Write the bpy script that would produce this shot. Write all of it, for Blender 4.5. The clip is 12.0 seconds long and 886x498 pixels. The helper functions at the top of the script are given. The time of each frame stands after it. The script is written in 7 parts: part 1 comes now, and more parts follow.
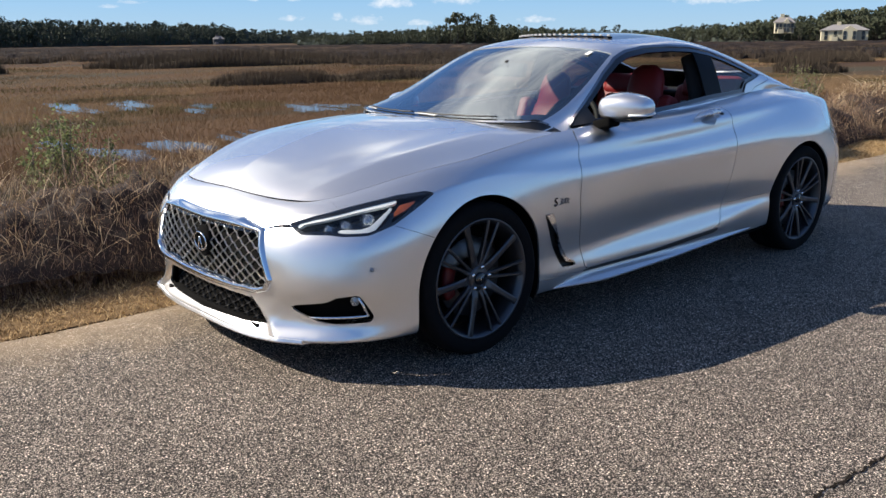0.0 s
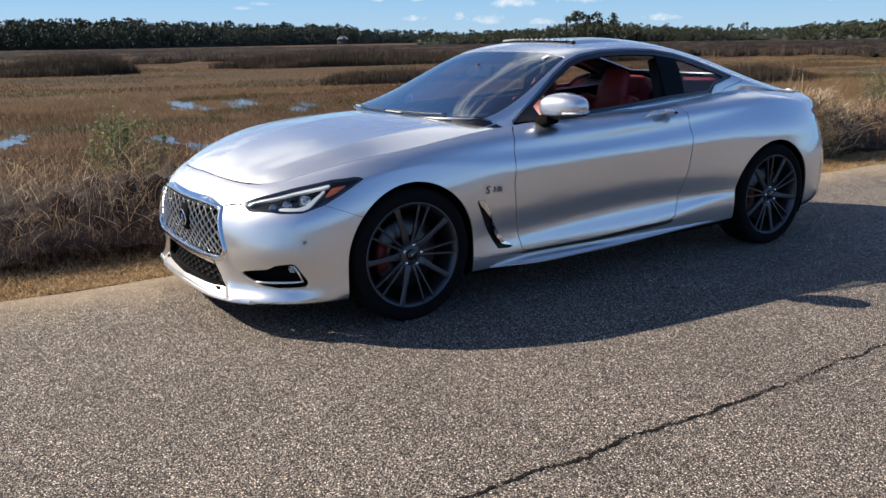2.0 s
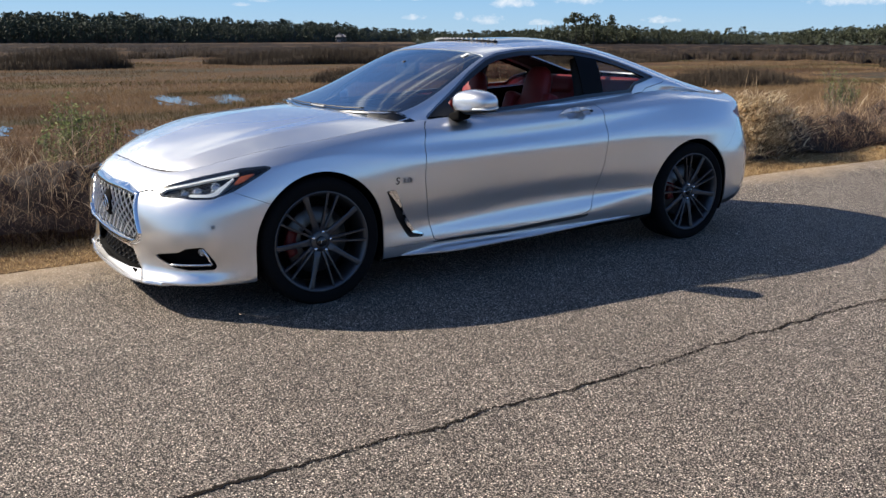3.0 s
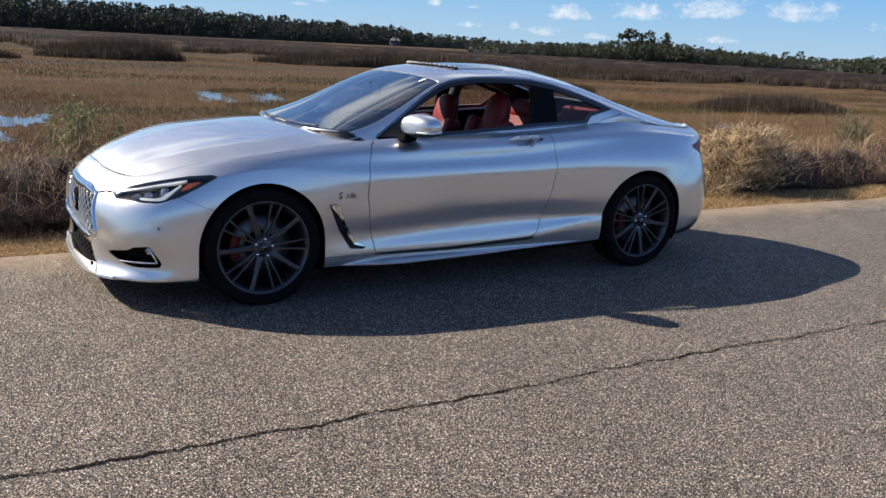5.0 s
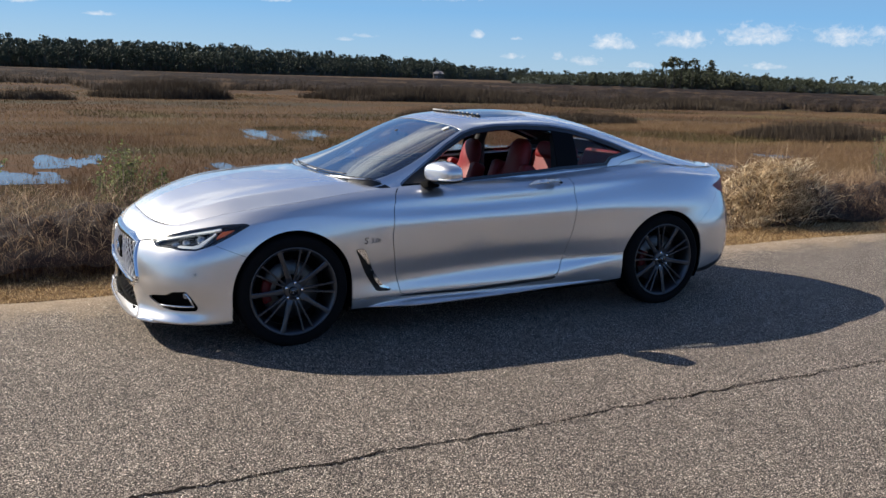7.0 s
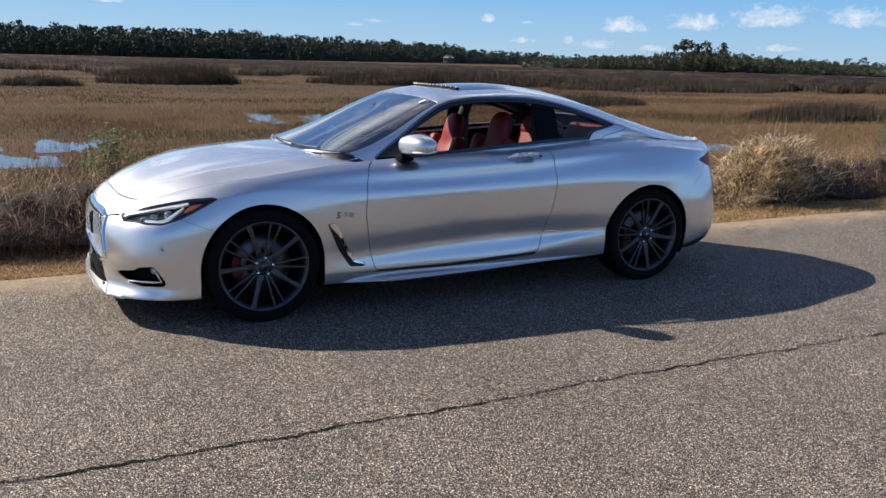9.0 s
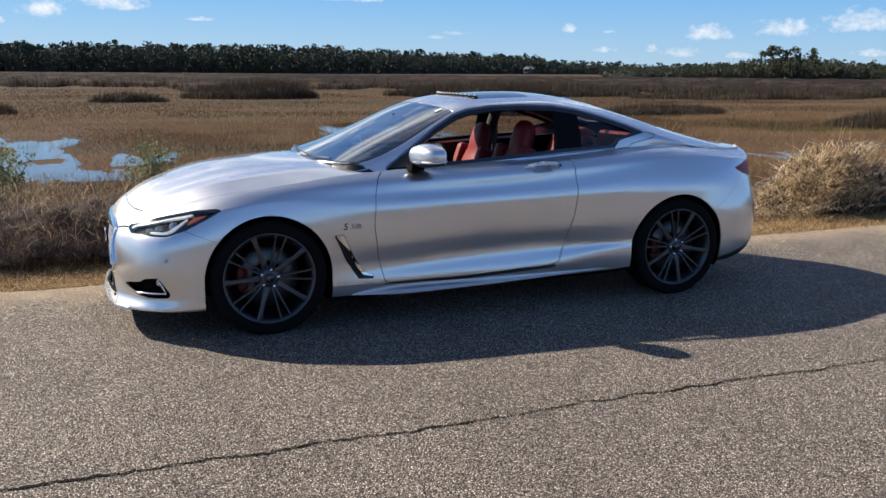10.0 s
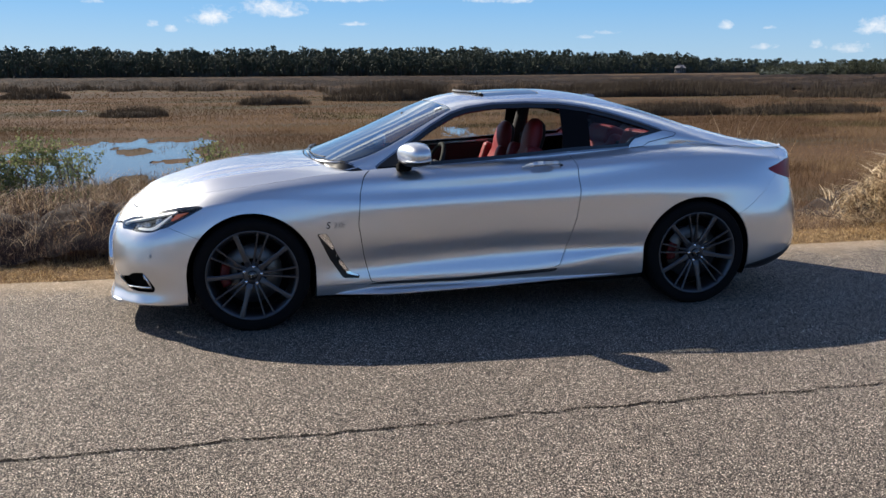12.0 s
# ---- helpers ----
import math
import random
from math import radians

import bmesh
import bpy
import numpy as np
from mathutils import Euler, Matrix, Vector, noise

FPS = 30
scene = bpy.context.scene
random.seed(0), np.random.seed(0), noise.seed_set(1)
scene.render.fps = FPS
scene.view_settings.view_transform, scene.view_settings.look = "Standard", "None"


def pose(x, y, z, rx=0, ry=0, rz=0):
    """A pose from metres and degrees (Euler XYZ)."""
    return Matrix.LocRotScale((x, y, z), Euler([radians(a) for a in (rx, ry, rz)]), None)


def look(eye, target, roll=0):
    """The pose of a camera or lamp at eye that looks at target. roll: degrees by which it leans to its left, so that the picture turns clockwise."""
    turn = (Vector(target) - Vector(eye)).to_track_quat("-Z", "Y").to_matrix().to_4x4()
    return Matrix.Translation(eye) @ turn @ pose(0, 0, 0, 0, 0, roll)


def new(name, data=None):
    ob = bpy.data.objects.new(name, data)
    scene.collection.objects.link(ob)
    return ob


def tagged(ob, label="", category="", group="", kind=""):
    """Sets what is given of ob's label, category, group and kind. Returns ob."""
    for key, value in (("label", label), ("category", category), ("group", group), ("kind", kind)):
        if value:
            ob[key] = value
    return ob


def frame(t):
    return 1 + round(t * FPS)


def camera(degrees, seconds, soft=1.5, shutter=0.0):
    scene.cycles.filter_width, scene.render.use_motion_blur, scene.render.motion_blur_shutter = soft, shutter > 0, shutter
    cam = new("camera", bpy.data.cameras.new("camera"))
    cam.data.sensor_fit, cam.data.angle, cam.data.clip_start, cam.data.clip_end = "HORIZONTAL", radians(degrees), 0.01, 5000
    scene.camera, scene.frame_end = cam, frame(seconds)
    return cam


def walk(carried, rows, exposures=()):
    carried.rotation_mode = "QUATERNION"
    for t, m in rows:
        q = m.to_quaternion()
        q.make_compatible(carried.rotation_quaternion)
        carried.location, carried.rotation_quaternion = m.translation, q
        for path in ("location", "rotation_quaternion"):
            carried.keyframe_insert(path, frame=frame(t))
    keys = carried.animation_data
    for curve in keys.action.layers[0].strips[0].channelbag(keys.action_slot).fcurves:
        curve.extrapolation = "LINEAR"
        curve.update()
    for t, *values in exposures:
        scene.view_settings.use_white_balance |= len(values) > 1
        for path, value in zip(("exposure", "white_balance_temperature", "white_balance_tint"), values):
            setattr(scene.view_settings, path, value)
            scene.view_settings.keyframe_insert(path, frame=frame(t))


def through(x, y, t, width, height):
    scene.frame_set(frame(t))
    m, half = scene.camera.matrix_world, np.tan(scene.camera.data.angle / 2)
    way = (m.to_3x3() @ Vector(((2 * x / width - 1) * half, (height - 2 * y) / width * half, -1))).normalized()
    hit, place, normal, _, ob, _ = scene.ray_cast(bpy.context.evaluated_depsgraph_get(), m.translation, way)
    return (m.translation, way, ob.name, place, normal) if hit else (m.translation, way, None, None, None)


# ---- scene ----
cam = camera(54.0, 12.0)
PATH = [
    (0, (-3.974, -3.533, 1.356), (-2.689, -2.074, 0.887), -0.5),
    (0.5, (-3.93, -3.833, 1.355), (-2.733, -2.301, 0.886), -1.1),
    (1, (-3.824, -4.019, 1.347), (-2.677, -2.451, 0.87), -0.6),
    (1.5, (-3.673, -4.18, 1.364), (-2.554, -2.592, 0.887), -0.9),
    (2, (-3.64, -4.506, 1.384), (-2.565, -2.885, 0.916), -0.8),
    (2.5, (-3.573, -4.805, 1.395), (-2.519, -3.174, 0.918), -0.2),
    (3, (-3.377, -4.948, 1.372), (-2.295, -3.333, 0.903), 0.1),
    (5, (-3.023, -5.512, 1.506), (-2.019, -3.843, 1.05), 3.1),
    (5.5, (-2.995, -5.603, 1.565), (-2.078, -3.865, 1.187), 3.2),
    (6, (-2.971, -5.732, 1.625), (-2.103, -3.968, 1.26), 2.1),
    (6.5, (-2.996, -5.781, 1.648), (-2.098, -4.036, 1.263), 1.2),
    (7, (-3.003, -5.758, 1.629), (-2.086, -4.025, 1.238), 1.9),
    (9, (-2.763, -5.794, 1.551), (-1.871, -4.055, 1.126), 1.5),
    (9.5, (-2.521, -5.77, 1.548), (-1.683, -4.005, 1.123), 1.1),
    (10, (-2.317, -5.845, 1.535), (-1.591, -4.025, 1.132), 0.5),
    (10.5, (-2.038, -5.933, 1.535), (-1.362, -4.095, 1.126), 0.7),
    (11, (-1.805, -5.976, 1.509), (-1.125, -4.141, 1.098), 0.7),
    (11.5, (-1.55, -6.003, 1.522), (-0.902, -4.156, 1.113), -0.1),
    (12, (-1.368, -6.012, 1.512), (-0.959, -4.096, 1.111), -0.3),
]
EXPOSURES = [(0, .54), (3, .50), (5, .46), (5.5, .31), (6, .20), (6.5, .33), (7, .38), (9, .44), (10, .48), (12, .46)]
walk(cam, [(t, look(eye, target, roll)) for t, eye, target, roll in PATH], EXPOSURES)

# ---- light ----
SUN = Vector((-0.66, 0.71, 0.0)).normalized() * math.cos(radians(35)) + Vector((0, 0, math.sin(radians(35))))
sun = new("sun", bpy.data.lights.new("sun", "SUN"))
sun.data.energy, sun.data.angle, sun.data.color = 6.3, radians(0.55), (1.0, 0.905, 0.775)
sun.matrix_world = look(SUN * 50, (0, 0, 0))


class Nodes:
    """A node tree with short calls."""

    def __init__(self, tree):
        self.tree = tree
        tree.nodes.clear()

    def add(self, kind, inputs=None, **props):
        n = self.tree.nodes.new(kind)
        for k, v in props.items():
            setattr(n, k, v)
        for k, v in (inputs or {}).items():
            self.set(n, k, v)
        return n

    def set(self, n, k, v):
        if hasattr(v, "is_output"):
            self.tree.links.new(v, n.inputs[k])
        else:
            n.inputs[k].default_value = v

    def math(self, op, a, b=0.0, c=0.0):
        return self.add("ShaderNodeMath", {0: a, 1: b, 2: c}, operation=op).outputs[0]

    def noise(self, vec, scale, detail=3.0, rough=0.55, dist=0.0):
        return self.add("ShaderNodeTexNoise", {"Vector": vec, "Scale": scale, "Detail": detail, "Roughness": rough, "Distortion": dist}).outputs[0]

    def ramp(self, fac, stops):
        n = self.add("ShaderNodeValToRGB", {0: fac})
        e = n.color_ramp.elements
        while len(e) < len(stops):
            e.new(0.5)
        for el, (p, c) in zip(e, stops):
            el.position = p
            el.color = (c, c, c, 1) if isinstance(c, (int, float)) else (*c, 1)
        return n.outputs[0]

    def mix(self, fac, a, b, blend="MIX"):
        n = self.add("ShaderNodeMix", data_type="RGBA", blend_type=blend)
        self.set(n, 0, fac)
        for i, v in ((6, a), (7, b)):
            self.set(n, i, v if hasattr(v, "is_output") else ((*v, 1) if len(v) == 3 else v))
        return n.outputs[2]

    def bump(self, height, strength, distance=0.01, normal=None):
        ins = {"Height": height, "Strength": strength, "Distance": distance}
        if normal is not None:
            ins["Normal"] = normal
        return self.add("ShaderNodeBump", ins).outputs[0]


# low cumulus: bearing and height of the middle, half width, half height, in radians
PUFFS = [(.033, .062, .026, .0071), (.115, .051, .013, .0026), (.254, .076, .016, .0045), (.290, .076, .019, .0052), (.517, .045, .008, .0058), (.561, .043, .007, .0026), (.666, .040, .019, .0097), (.740, .044, .026, .0110),
         (.819, .050, .042, .0130), (.903, .050, .036, .0130), (.607, .024, .006, .0052), (.632, .020, .010, .0052), (.557, .023, .012, .0039), (.697, .017, .013, .0039), (-.042, .056, .023, .0110), (.020, .067, .034, .0110)]
FLAT_PUFFS = [(.425, .088, .100, .0120), (.585, .099, .048, .0110), (.712, .105, .062, .0130), (.893, .108, .052, .0120), (.109, .079, .050, .0070), (-.102, .050, .006, .0045), (-.084, .045, .006, .0045), (-.160, .072, .010, .0032), (.112, .051, .012, .0023), (.369, .036, .010, .0029), (.637, .020, .019, .0065), (.675, .038, .017, .0065),
              (.738, .043, .021, .0045), (.391, .040, .016, .0026), (.831, .020, .019, .0045), (1.02, .040, .04, .010)]


def sky():
    """Clear winter sky with scattered small cumulus near the horizon."""
    world = bpy.data.worlds.new("sky")
    scene.world = world
    world.use_nodes = True
    n = Nodes(world.node_tree)
    tex = n.add("ShaderNodeTexSky", sky_type="NISHITA", sun_disc=False)
    tex.sun_elevation = math.asin(SUN.z)
    tex.sun_rotation = math.atan2(SUN.x, SUN.y)
    tex.altitude, tex.air_density, tex.dust_density, tex.ozone_density = 0, 1.0, 0.2, 3.0
    d = n.add("ShaderNodeTexCoord").outputs["Generated"]
    xyz = n.add("ShaderNodeSeparateXYZ", {0: d})
    up = n.math("MAXIMUM", xyz.outputs[2], 0.012)
    # a flat cloud layer: the direction cast on a plane overhead
    dome = n.math("ADD", up, 0.28)
    flat = n.add("ShaderNodeCombineXYZ", {0: n.math("DIVIDE", xyz.outputs[0], dome), 1: n.math("DIVIDE", xyz.outputs[1], dome), 2: 0.0}).outputs[0]
    drift = n.add("ShaderNodeVectorMath", {0: flat, 1: (0.75, 1.25, 1.0)}, operation="MULTIPLY").outputs[0]
    big = n.noise(drift, 1.1, 2.0, 0.5)
    fine = n.noise(drift, 3.0, 7.0, 0.60)
    # low puffs: lumps in the direction itself, flattened, so that they stay small over the horizon
    squash = n.add("ShaderNodeVectorMath", {0: d, 1: (1.0, 1.0, 1.35)}, operation="MULTIPLY").outputs[0]
    bearing = n.math("ARCTAN2", xyz.outputs[0], xyz.outputs[1])
    low = None
    for az, el, wide, tall in PUFFS + FLAT_PUFFS:
        a = n.math("MULTIPLY", n.math("SUBTRACT", bearing, az), 1 / (wide * 1.25))
        e = n.math("SUBTRACT", xyz.outputs[2], el)
        e = n.math("MAXIMUM", n.math("MULTIPLY", e, 1 / (tall * 1.25)), n.math("MULTIPLY", e, -1.5 / tall))
        r = n.math("SUBTRACT", 1.0, n.math("ADD", n.math("MULTIPLY", a, a), n.math("MULTIPLY", e, e)))
        low = r if low is None else n.math("MAXIMUM", low, r)
    ragged = n.math("ADD", n.math("SUBTRACT", n.noise(squash, 95.0, 5.0, 0.68, 0.4), 0.5), n.math("MULTIPLY", n.math("SUBTRACT", n.noise(squash, 30.0, 2.0, 0.5), 0.5), 0.6))
    low = n.math("ADD", low, n.math("MULTIPLY", ragged, 3.2))
    low = n.ramp(n.math("MULTIPLY", low, 0.5), [(0.06, 0.0), (0.36, 0.35), (0.85, 1.0)])
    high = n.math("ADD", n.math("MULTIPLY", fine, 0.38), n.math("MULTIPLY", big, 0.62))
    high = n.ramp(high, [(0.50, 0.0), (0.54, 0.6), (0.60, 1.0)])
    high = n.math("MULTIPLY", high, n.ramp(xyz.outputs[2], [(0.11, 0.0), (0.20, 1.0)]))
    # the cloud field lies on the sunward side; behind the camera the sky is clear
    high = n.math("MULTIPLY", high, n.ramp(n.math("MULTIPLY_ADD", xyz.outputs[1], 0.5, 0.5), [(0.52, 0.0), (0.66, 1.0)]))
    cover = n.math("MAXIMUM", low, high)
    clear = n.ramp(xyz.outputs[2], [(0.0, (0.50, 0.78, 1.05)), (0.07, (0.25, 0.61, 1.10)), (0.16, (0.29, 0.47, 0.83)), (0.34, (0.14, 0.32, 0.76)), (0.62, (0.11, 0.22, 0.52)), (1.0, (0.10, 0.165, 0.36))])
    clear = n.mix(1.0, clear, (10.0, 10.0, 10.0), "MULTIPLY")
    blue = n.mix(0.80, tex.outputs[0], clear)
    shade = n.mix(n.noise(squash, 30.0, 2.0), (9.0, 9.5, 10.4), (13.0, 13.0, 13.0))
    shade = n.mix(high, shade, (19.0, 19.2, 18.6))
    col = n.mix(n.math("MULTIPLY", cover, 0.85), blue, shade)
    bg = n.add("ShaderNodeBackground", {0: col, 1: 0.062})
    n.add("ShaderNodeOutputWorld", {0: bg.outputs[0]})


sky()

# ---- materials ----
def material(name, build):
    m = bpy.data.materials.new(name)
    m.use_nodes = True
    n = Nodes(m.node_tree)
    pos = n.add("ShaderNodeTexCoord").outputs["Object"]
    shader = build(n, pos)
    n.add("ShaderNodeOutputMaterial", {0: shader})
    return m


def principled(n, **kw):
    names = dict(color="Base Color", rough="Roughness", metal="Metallic", normal="Normal", coat="Coat Weight", coat_rough="Coat Roughness",
                 spec="Specular IOR Level", trans="Transmission Weight", ior="IOR", sheen="Sheen Weight", emit="Emission Color", emit_strength="Emission Strength",
                 sub="Subsurface Weight")
    ins = {}
    for k, v in kw.items():
        if k in ("color", "emit") and not hasattr(v, "is_output"):
            v = (*v, 1)
        ins[names[k]] = v
    return n.add("ShaderNodeBsdfPrincipled", ins).outputs[0]


def plain(name, color, rough=0.5, metal=0.0, vary=0.15, scale=40.0, bump=0.0, **kw):
    """A surface of one colour with a fine uneven grain."""
    def build(n, pos):
        g = n.noise(pos, scale, 4.0)
        c = n.mix(g, tuple(v * (1 - vary) for v in color), tuple(min(1.0, v * (1 + vary)) for v in color))
        r = n.math("MULTIPLY_ADD", n.noise(pos, scale * 0.3, 3.0), 0.16, rough - 0.08)
        more = dict(kw)
        if bump:
            more["normal"] = n.bump(g, bump, 0.002)
        return principled(n, color=c, rough=r, metal=metal, **more)
    return material(name, build)


def paint_nodes(n, pos):
    flake = n.add("ShaderNodeTexVoronoi", {"Vector": pos, "Scale": 2600.0}).outputs["Color"]
    peel = n.noise(pos, 260.0, 2.0)
    c = n.mix(n.noise(pos, 1.7, 3.0), (0.77, 0.767, 0.775), (0.82, 0.817, 0.820))
    c = n.mix(0.10, c, flake, "OVERLAY")
    r = n.math("MULTIPLY_ADD", n.noise(pos, 6.0, 4.0), 0.05, 0.20)
    nrm = n.bump(peel, 0.012, 0.001)
    sharp = principled(n, color=c, metal=0.92, rough=r, coat=0.9, coat_rough=0.02, normal=nrm)
    broad = principled(n, color=c, metal=0.92, rough=0.44, coat=0.9, coat_rough=0.02, normal=nrm)
    return n.add("ShaderNodeMixShader", {0: 0.34, 1: sharp, 2: broad}).outputs[0]


def asphalt_nodes(n, pos):
    v = n.add("ShaderNodeTexVoronoi", {"Vector": pos, "Scale": 180.0})
    v2 = n.add("ShaderNodeTexVoronoi", {"Vector": pos, "Scale": 390.0})
    v3 = n.add("ShaderNodeTexVoronoi", {"Vector": pos, "Scale": 120.0})
    stone = n.add("ShaderNodeSeparateColor", {0: v.outputs["Color"]})
    stone2 = n.add("ShaderNodeSeparateColor", {0: v2.outputs["Color"]})
    stone3 = n.add("ShaderNodeSeparateColor", {0: v3.outputs["Color"]})
    c1 = n.ramp(stone.outputs[0], [(0.0, (0.085, 0.074, 0.066)), (0.45, (0.20, 0.176, 0.155)), (0.8, (0.36, 0.318, 0.282)), (1.0, (0.66, 0.61, 0.55))])
    c2 = n.ramp(stone2.outputs[1], [(0.0, (0.075, 0.065, 0.058)), (0.7, (0.23, 0.202, 0.180)), (1.0, (0.58, 0.54, 0.49))])
    c = n.mix(0.42, c1, c2)
    # dark gaps between stones, deepened in the colour to stand for their shadows
    gap = n.ramp(v.outputs["Distance"], [(0.26, 1.40), (0.56, 0.08)])
    c = n.mix(1.0, c, gap, "MULTIPLY")
    # single pale chippings among the darker stones
    pale = n.math("MULTIPLY", n.ramp(stone3.outputs[2], [(0.925, 0.0), (0.94, 1.0)]), n.ramp(v3.outputs["Distance"], [(0.26, 1.0), (0.40, 0.0)]))
    c = n.mix(pale, c, (0.80, 0.76, 0.70))
    worn = n.ramp(n.noise(pos, 0.9, 5.0, 0.6), [(0.3, 0.98), (0.7, 1.26)])
    c = n.mix(1.0, c, worn, "MULTIPLY")
    # sand blown in from the verge
    side = n.add("ShaderNodeSeparateXYZ", {0: pos}).outputs[1]
    drift = n.math("MULTIPLY_ADD", n.noise(pos, 2.5, 5.0, 0.65), 1.1, n.math("SUBTRACT", side, 0.68))
    c = n.mix(n.ramp(drift, [(0.0, 0.0), (0.55, 0.55)]), c, (0.36, 0.29, 0.205))
    spot = n.ramp(n.noise(pos, 7.0, 3.0), [(0.35, 0.92), (0.7, 1.08)])
    c = n.mix(1.0, c, spot, "MULTIPLY")
    c = n.mix(1.0, c, (1.65, 1.535, 1.415), "MULTIPLY")
    hgt = n.math("ADD", n.math("MULTIPLY", v.outputs["Distance"], -1.0), n.math("MULTIPLY", v2.outputs["Distance"], -0.5))
    return principled(n, color=c, rough=0.78, spec=0.35, normal=n.bump(hgt, 1.0, 0.010))


def marsh_nodes(n, pos):
    far = n.noise(pos, 0.035, 5.0, 0.6)
    streak = n.add("ShaderNodeVectorMath", {0: pos, 1: (0.012, 0.06, 0.0)}, operation="MULTIPLY").outputs[0]
    band = n.noise(streak, 1.0, 6.0, 0.62, 0.6)
    c = n.ramp(band, [(0.30, (0.036, 0.023, 0.015)), (0.45, (0.072, 0.041, 0.023)), (0.58, (0.100, 0.058, 0.031)), (0.75, (0.13, 0.082, 0.045))])
    dark = n.ramp(n.noise(streak, 2.3, 4.0, 0.6, 0.3), [(0.50, 0.0), (0.60, 1.0)])
    c = n.mix(dark, c, (0.055, 0.048, 0.032))
    green = n.ramp(far, [(0.56, 0.0), (0.68, 0.5)])
    c = n.mix(green, c, (0.11, 0.115, 0.045))
    fine = n.ramp(n.noise(pos, 9.0, 5.0, 0.7), [(0.25, 0.55), (0.75, 1.4)])
    c = n.mix(1.0, c, fine, "MULTIPLY")
    return principled(n, color=c, rough=0.95, spec=0.1, normal=n.bump(n.noise(pos, 9.0, 5.0), 0.4, 0.06))


def soil_nodes(n, pos):
    c = n.ramp(n.noise(pos, 12.0, 6.0, 0.7), [(0.3, (0.10, 0.062, 0.034)), (0.55, (0.22, 0.145, 0.075)), (0.75, (0.32, 0.225, 0.12))])
    return principled(n, color=c, rough=0.95, spec=0.1, normal=n.bump(n.noise(pos, 60.0, 4.0), 0.8, 0.02))


def blade_nodes(dark, mid, light, scale=1.3, through=0.3, speckle=0.65):
    def build(n, pos):
        rnd = n.add("ShaderNodeNewGeometry").outputs["Random Per Island"]
        patch = n.noise(pos, scale, 3.0)
        f = n.math("ADD", n.math("MULTIPLY_ADD", rnd, speckle, 0.325 - speckle / 2), n.math("MULTIPLY", patch, 0.5))
        c = n.ramp(f, [(0.2, dark), (0.52, mid), (0.9, light)])
        p = n.add("ShaderNodeBsdfPrincipled", {"Base Color": c, "Roughness": 0.7, "Specular IOR Level": 0.2}).outputs[0]
        t = n.add("ShaderNodeBsdfTranslucent", {0: c}).outputs[0]
        return n.add("ShaderNodeMixShader", {0: through, 1: p, 2: t}).outputs[0]
    return build


def pane_nodes(tint, gloss_rough=0.0, most=1.0, coat=(1, 1, 1)):
    """A thin pane: clear, with gloss that grows towards grazing views."""
    def build(n, pos):
        face = n.add("ShaderNodeLayerWeight", {0: 0.5}).outputs["Facing"]
        gloss = n.math("MULTIPLY_ADD", n.math("POWER", face, 4.0), 0.9, 0.075 * most)
        tr = n.add("ShaderNodeBsdfTransparent", {0: (*tint, 1)}).outputs[0]
        gl = n.add("ShaderNodeBsdfGlossy", {0: (*coat, 1), "Roughness": gloss_rough}).outputs[0]
        return n.add("ShaderNodeMixShader", {0: n.math("MINIMUM", gloss, 1.0), 1: tr, 2: gl}).outputs[0]
    return build


def water_nodes(n, pos):
    return principled(n, color=(0.075, 0.066, 0.055), rough=0.04, spec=0.9, ior=1.33, normal=n.bump(n.noise(pos, 7.0, 4.0), 0.2, 0.02))


def leather_nodes(n, pos):
    g = n.add("ShaderNodeTexVoronoi", {"Vector": pos, "Scale": 420.0}).outputs["Distance"]
    c = n.mix(n.noise(pos, 14.0, 4.0), (0.170, 0.0125, 0.0140), (0.240, 0.020, 0.021))
    return principled(n, color=c, rough=0.50, spec=0.35, normal=n.bump(g, 0.2, 0.001))


PAINT = material("silver_paint", paint_nodes)
CHROME = plain("chrome", (0.86, 0.87, 0.88), 0.08, 1.0, 0.02)
DARKCHROME = plain("dark_chrome", (0.30, 0.30, 0.31), 0.16, 1.0, 0.05)
BLACK = plain("black_plastic", (0.012, 0.012, 0.013), 0.45, 0.0, 0.2)
GLOSSBLACK = plain("gloss_black", (0.008, 0.008, 0.009), 0.12, 0.0, 0.1, coat=0.6)
LINER = plain("dark_liner", (0.004, 0.004, 0.004), 0.95, spec=0.08)
RUBBER = plain("tyre_rubber", (0.006, 0.006, 0.0065), 0.85, 0.0, 0.25, 60.0, 0.3, spec=0.12)
ALLOY = plain("gunmetal_alloy", (0.088, 0.090, 0.098), 0.36, 0.85, 0.06, 30.0)
STEEL = plain("brake_steel", (0.17, 0.16, 0.15), 0.42, 1.0, 0.12, 80.0)
CALIPER = plain("red_caliper", (0.085, 0.005, 0.006), 0.45, spec=0.3)
LEATHER = material("red_leather", leather_nodes)
TRIM = plain("black_interior", (0.014, 0.013, 0.013), 0.7, 0.0, 0.2, 50.0, 0.15)
HEADLINER = plain("dark_headliner", (0.03, 0.03, 0.032), 0.9, 0.0, 0.15, 200.0)
WINDSCREEN = material("windscreen_glass", pane_nodes((0.55, 0.59, 0.57), 0.0, 3.0, (0.94, 0.98, 1.0)))
CLEARGLASS = material("clear_glass", pane_nodes((0.93, 0.94, 0.94), 0.0, 0.6))
TINTED = material("tinted_glass", pane_nodes((0.72, 0.73, 0.74), 0.0, 0.40))
PILLAR = plain("pillar_black", (0.006, 0.006, 0.007), 0.35, 0.0, 0.1, spec=0.06)
AMBER = plain("amber_reflector", (0.62, 0.12, 0.02), 0.25, 0.0, 0.1, 200.0, coat=1.0)
